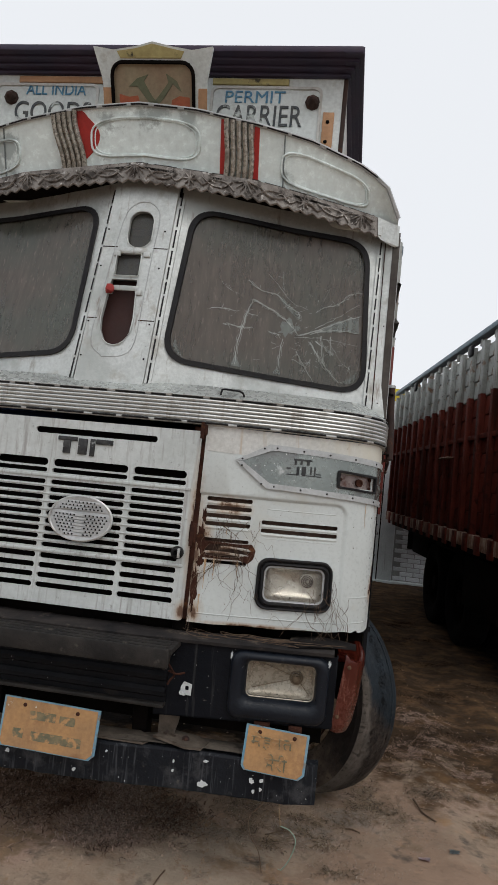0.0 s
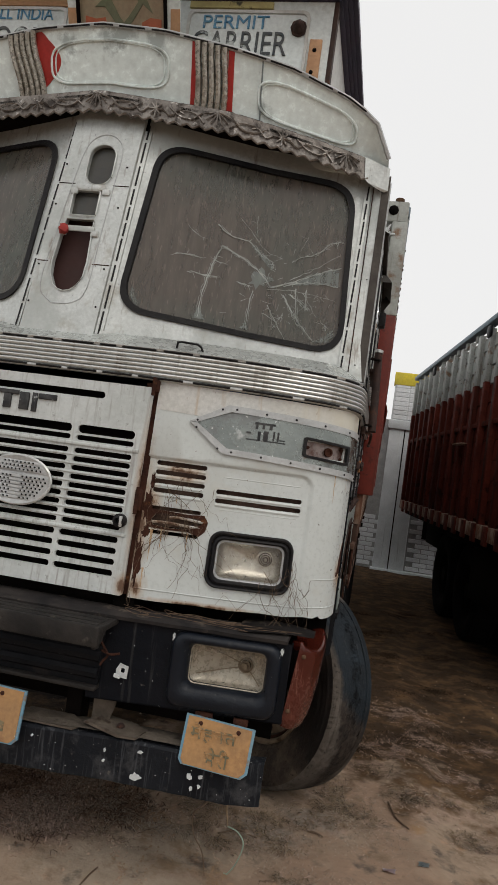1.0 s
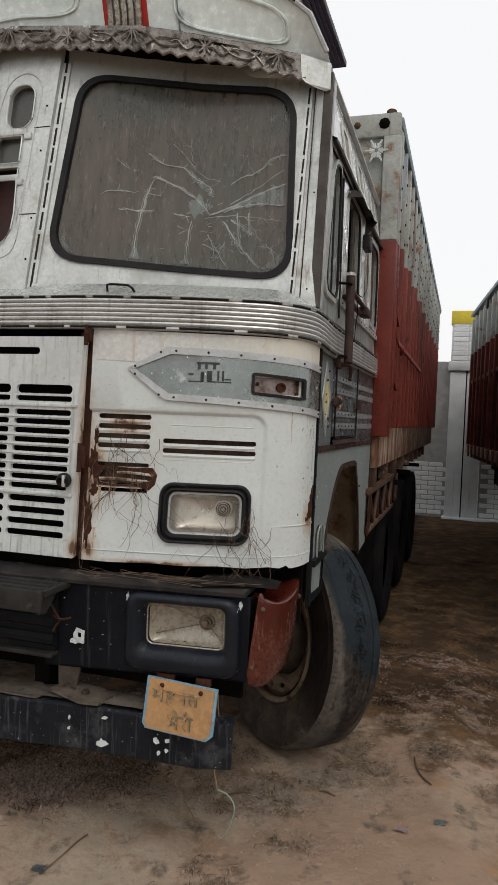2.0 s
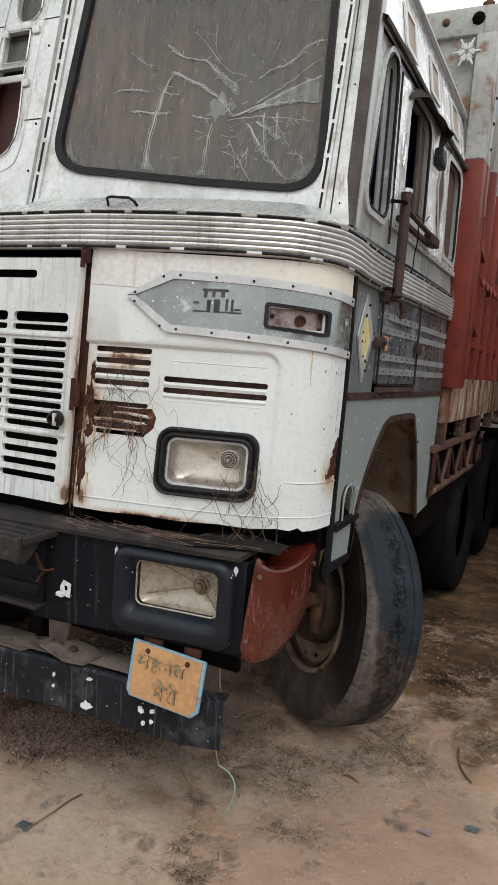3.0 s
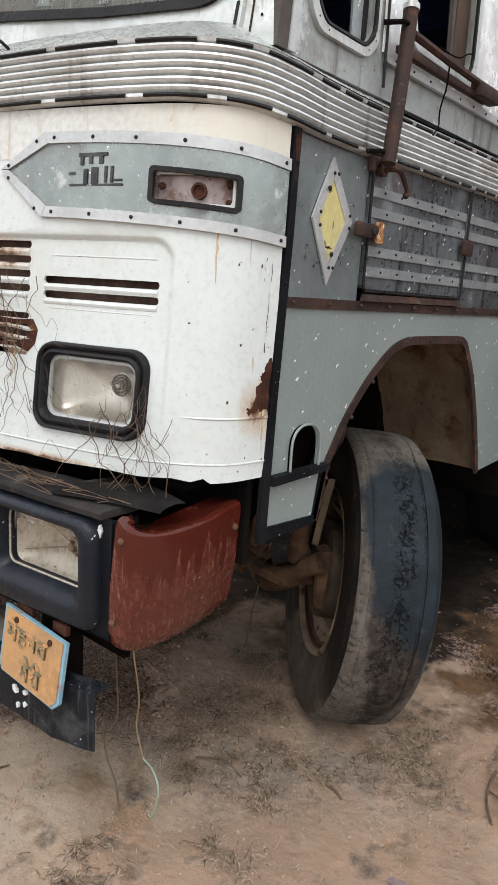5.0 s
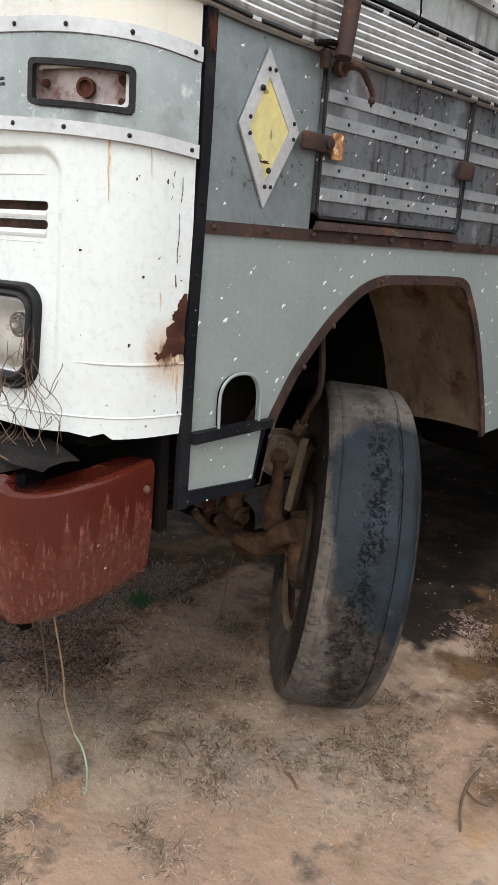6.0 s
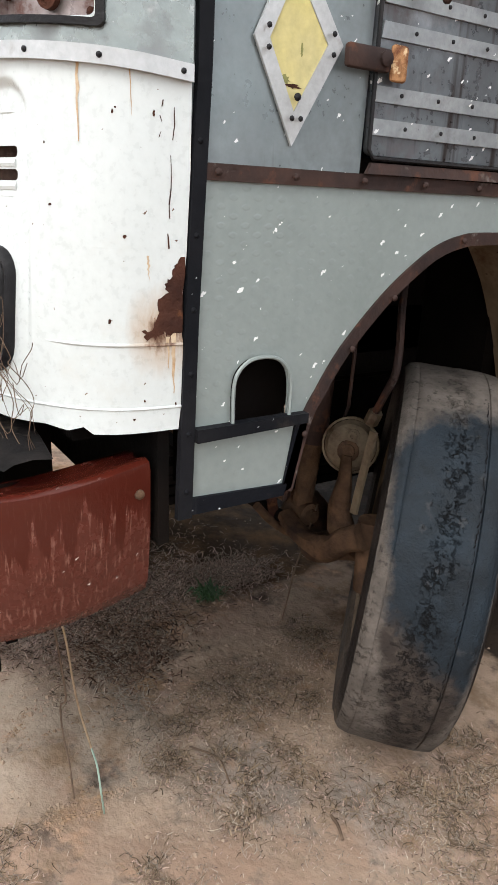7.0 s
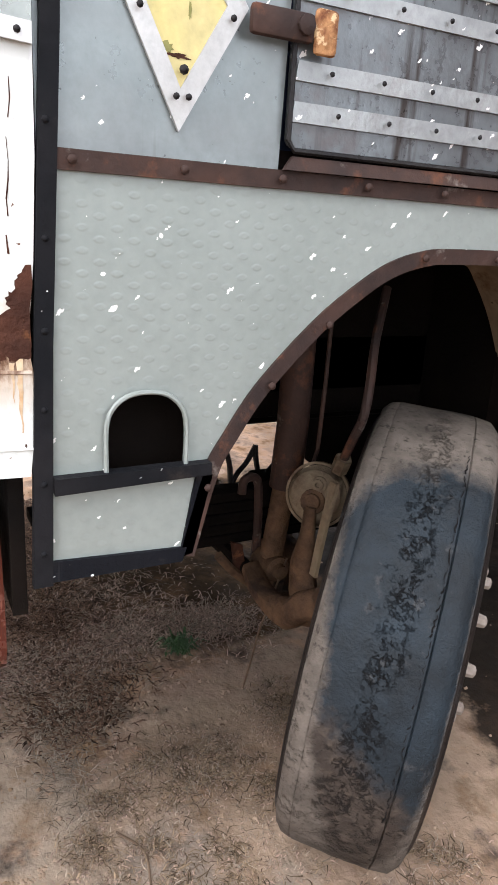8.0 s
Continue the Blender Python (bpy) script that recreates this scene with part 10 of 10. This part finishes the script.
matted("dead_grass", "patches of curled dead brown grass on the earth", 41, 13, 0.042, 0.0012, dead_grass, 0.008, 1.5)
matted("dead_grass", "patches of curled pale dry grass beside the wheel", 43, 5, 0.044, 0.0010, straw, 0.008, 1.35)
matted("leaf_litter", "dark rotted stalks among the dead grass patches", 42, 11, 0.028, 0.0014, litter_dark, 0.004, 9)
rnd = random.Random(17)
vs, fs = [], []
for _ in range(1500):
    if rnd.random() < 0.55:
        x, y = rnd.gauss(-0.8, 0.55), rnd.gauss(0.45, 0.4)
    else:
        x, y = rnd.uniform(-1.5, 1.4), rnd.uniform(-1.2, 4.0)
    r = rnd.uniform(0.002, 0.009)
    z = ground_z(x, y)
    b = len(vs)
    for dx, dy, dz in ((1, 0, 0), (0.2, 0.9, 0.1), (-0.8, 0.4, 0), (-0.5, -0.8, 0.1), (0.5, -0.8, 0), (0.1, 0.1, 0.9)):
        vs.append((x + dx * r * rnd.uniform(0.7, 1.3), y + dy * r * rnd.uniform(0.7, 1.3), z + dz * r * rnd.uniform(0.7, 1.2) - 0.001))
    fs += [(b + k, b + (k + 1) % 5, b + 5) for k in range(5)]
# crumbled ridges that old wheel tracks have left
for (xa, ya), (xb, yb) in (((-0.56, 0.0), (-0.63, 1.02)), ((-0.26, -0.02), (-0.35, 0.25)), ((-0.55, -0.04), (-0.74, 0.29)), ((-0.26, 0.11), (-0.33, 0.35))):
    for _ in range(190):
        k = rnd.random()
        x = xa + (xb - xa) * k + rnd.gauss(0, 0.008) + 0.012 * math.sin(k * 17)
        y = ya + (yb - ya) * k + rnd.gauss(0, 0.008) + 0.010 * math.cos(k * 13)
        r, b = rnd.uniform(0.002, 0.008), len(vs)
        z = ground_z(x, y)
        for dx, dy, dz in ((1, 0, 0), (0.2, 0.9, 0.1), (-0.8, 0.4, 0), (-0.5, -0.8, 0.1), (0.5, -0.8, 0), (0.1, 0.1, 0.7)):
            vs.append((x + dx * r * rnd.uniform(0.7, 1.3), y + dy * r * rnd.uniform(0.7, 1.3), z + dz * r * rnd.uniform(0.7, 1.2) - 0.001))
        fs += [(b + k2, b + (k2 + 1) % 5, b + 5) for k2 in range(5)]
me = bpy.data.meshes.new("clods")
me.from_pydata(vs, [], fs)
me.materials.append(earth)
tagged(new("clods", me), "small clods and pebbles of brown earth", "clods", kind="stuff")


def weed(cx, cy, n, r, seed):
    rnd = random.Random(seed)
    bm = bmesh.new()
    for _ in range(n):
        a, l = rnd.uniform(0, 2 * math.pi), rnd.uniform(0.5, 1) * r
        base = Vector((cx + rnd.gauss(0, r * 0.25), cy + rnd.gauss(0, r * 0.25), 0))
        base.z = ground_z(base.x, base.y)
        d = Vector((math.cos(a), math.sin(a), 0))
        n_ = Vector((-d.y, d.x, 0)) * rnd.uniform(0.002, 0.005)
        m, t = base + d * l * 0.5 + Vector((0, 0, l * rnd.uniform(0.4, 0.9))), base + d * l + Vector((0, 0, l * rnd.uniform(0.3, 0.8)))
        q = [bm.verts.new(base - n_ * 0.4), bm.verts.new(base + n_ * 0.4), bm.verts.new(m + n_), bm.verts.new(m - n_), bm.verts.new(t)]
        bm.faces.new(q[:4])
        bm.faces.new((q[3], q[2], q[4]))
    return solo("weed", bm, leaf_green, "small green grassy weed growing on bare earth", "weed")


weed(-0.955, 0.900, 110, 0.07, 1)


def stick(pts, r, label, material=root_mat, name="twig"):
    pts = [(x, y, ground_z(x, y) + h) for x, y, h in pts]
    return solo(name, tube(spline(pts, 5), r, 6), material, label, name)


stick([(-0.003, 0.714, 0.003), (0.03, 0.708, 0.008), (0.066, 0.694, 0.003)], 0.004, "short dark twig lying on earth")
stick([(0.351, 1.147, 0.004), (0.362, 1.06, 0.010), (0.385, 0.98, 0.006), (0.435, 0.886, 0.003)], 0.004, "forked dark twig lying on earth")
stick([(0.372, 1.03, 0.006), (0.41, 1.01, 0.008), (0.44, 1.02, 0.004)], 0.0025, "forked dark twig lying on earth")
stick([(0.62, 1.50, 0.004), (0.52, 1.62, 0.012), (0.46, 1.70, 0.004)], 0.005, "dry twig lying on earth")
stick([(-0.36, 0.52, 0.004), (-0.28, 0.56, 0.007), (-0.20, 0.55, 0.004)], 0.003, "thin dry stalk lying on earth")
solo("cord", tube(spline([(-0.282, 0.229, 0.20), (-0.240, 0.226, 0.188), (-0.214, 0.223, 0.150), (-0.232, 0.234, 0.075), (-0.262, 0.246, 0.02), (-0.277, 0.25, ground_z(-0.277, 0.25))], 6), 0.0024, 6), surf("pale_green_cord", (0.30, 0.42, 0.34), (0.24, 0.30, 0.24), 0.7), "thin pale green cord trailing on the earth", "cord")
solo("cord", tube(spline([(-0.262, 0.15, 0.66), (-0.275, 0.18, 0.52), (-0.262, 0.19, 0.40), (-0.292, 0.21, 0.30), (-0.282, 0.229, 0.20)], 6), 0.0024, 6), cord_tan, "thin brown cord hanging from the bumper", "cord")
solo("cord", tube(spline([(-0.33, 0.15, 0.66), (-0.345, 0.18, 0.48), (-0.36, 0.2, 0.30), (-0.41, 0.2, 0.234), (-0.40, 0.2, 0.16), (-0.36, 0.2, 0.10), (-0.34, 0.2, ground_z(-0.34, 0.2))], 6), 0.0026, 6), root_mat, "thin brown wire looping from bumper to earth", "cord")


def scrap(name, x, y, w, material, label, seed):
    """A small torn scrap, crumpled a little, lying on the ground."""
    rnd = random.Random(seed)
    bm = bmesh.new()
    z = max(ground_z(x + a * w, y + b * w) for a in (-0.5, 0, 0.5) for b in (-0.5, 0, 0.5)) + 0.001
    grid = [[bm.verts.new((x + (i - 1.5) * w / 3 + rnd.uniform(-0.1, 0.1) * w, y + (k - 1) * w / 3 + rnd.uniform(-0.1, 0.1) * w, z + rnd.uniform(0, 0.14) * w)) for i in range(4)] for k in range(3)]
    for k in range(2):
        for i in range(3):
            bm.faces.new((grid[k][i], grid[k][i + 1], grid[k + 1][i + 1], grid[k + 1][i]))
    bmesh.ops.solidify(bm, geom=bm.faces[:], thickness=0.0015)
    return solo(name, bm, material, label, "scrap")


scrap("metal_scrap", 0.481, 0.596, 0.045, alu, "small grey-blue scrap of sheet metal on earth", 3)
scrap("paper_scrap", 0.342, 0.523, 0.05, surf("torn_pinkish_paper", (0.50, 0.36, 0.36), (0.42, 0.36, 0.38), 0.8, 0, 40, 90, 0.1), "torn pinkish scrap of paper on earth", 5)
scrap("metal_scrap", -0.774, -0.11, 0.05, alu, "small grey scrap of sheet metal beside a stick", 7)
stick([(-0.765, -0.13, 0.004), (-0.735, -0.04, 0.008), (-0.722, 0.03, 0.007), (-0.715, 0.09, 0.004)], 0.0032, "thin grey stick beside a metal scrap")

# ---- dry creeper stems caught on the front ----
random.seed(41)


def creeper(x0, z0, length, out, seed):
    rnd = random.Random(seed)
    pts, x, z, dx = [], x0, z0, rnd.uniform(-0.3, 0.3)
    steps = max(5, int(length / 0.03))
    for _ in range(steps):
        xx = min(max(x, -0.70), -0.10)
        pts.append(front_map(out + rnd.uniform(0.002, 0.02))(run_at_x(xx), max(z, 0.985), 0))
        dx = max(-1.2, min(1.2, dx + rnd.uniform(-0.6, 0.6)))
        x += dx * 0.022
        z -= 0.030 * rnd.uniform(0.2, 1.2)
        if rnd.random() < 0.12:
            z += 0.05
    return tube(spline(pts, 3), rnd.uniform(0.0006, 0.0012), 5, taper=0.5)


for i in range(46):
    x0 = random.choice((random.gauss(-0.57, 0.05), random.gauss(-0.57, 0.05), random.gauss(-0.20, 0.035)))
    z0 = random.uniform(1.28, 1.46) if x0 < -0.4 else random.uniform(1.10, 1.22)
    solo("dry_creeper", creeper(x0, z0, random.uniform(0.22, 0.52), 0.006 if x0 < -0.4 else 0.02, 100 + i), root_mat, "dry brown creeper stem hanging on a white panel", "creeper", "dry creeper stems")
for i in range(13):
    rnd = random.Random(300 + i)
    x = rnd.uniform(-0.66, -0.12)
    y = bumper_y(x) + rnd.uniform(0.01, 0.08)
    pts = [(x + rnd.uniform(-0.05, 0.05) * k, y + rnd.uniform(-0.012, 0.012) * k, 0.992 + rnd.uniform(0.0, 0.014)) for k in range(5)]
    solo("dry_creeper", tube(spline(pts, 4), rnd.uniform(0.0006, 0.0012), 5), root_mat, "dry brown stem lying on a bumper shelf", "creeper", "dry creeper stems")
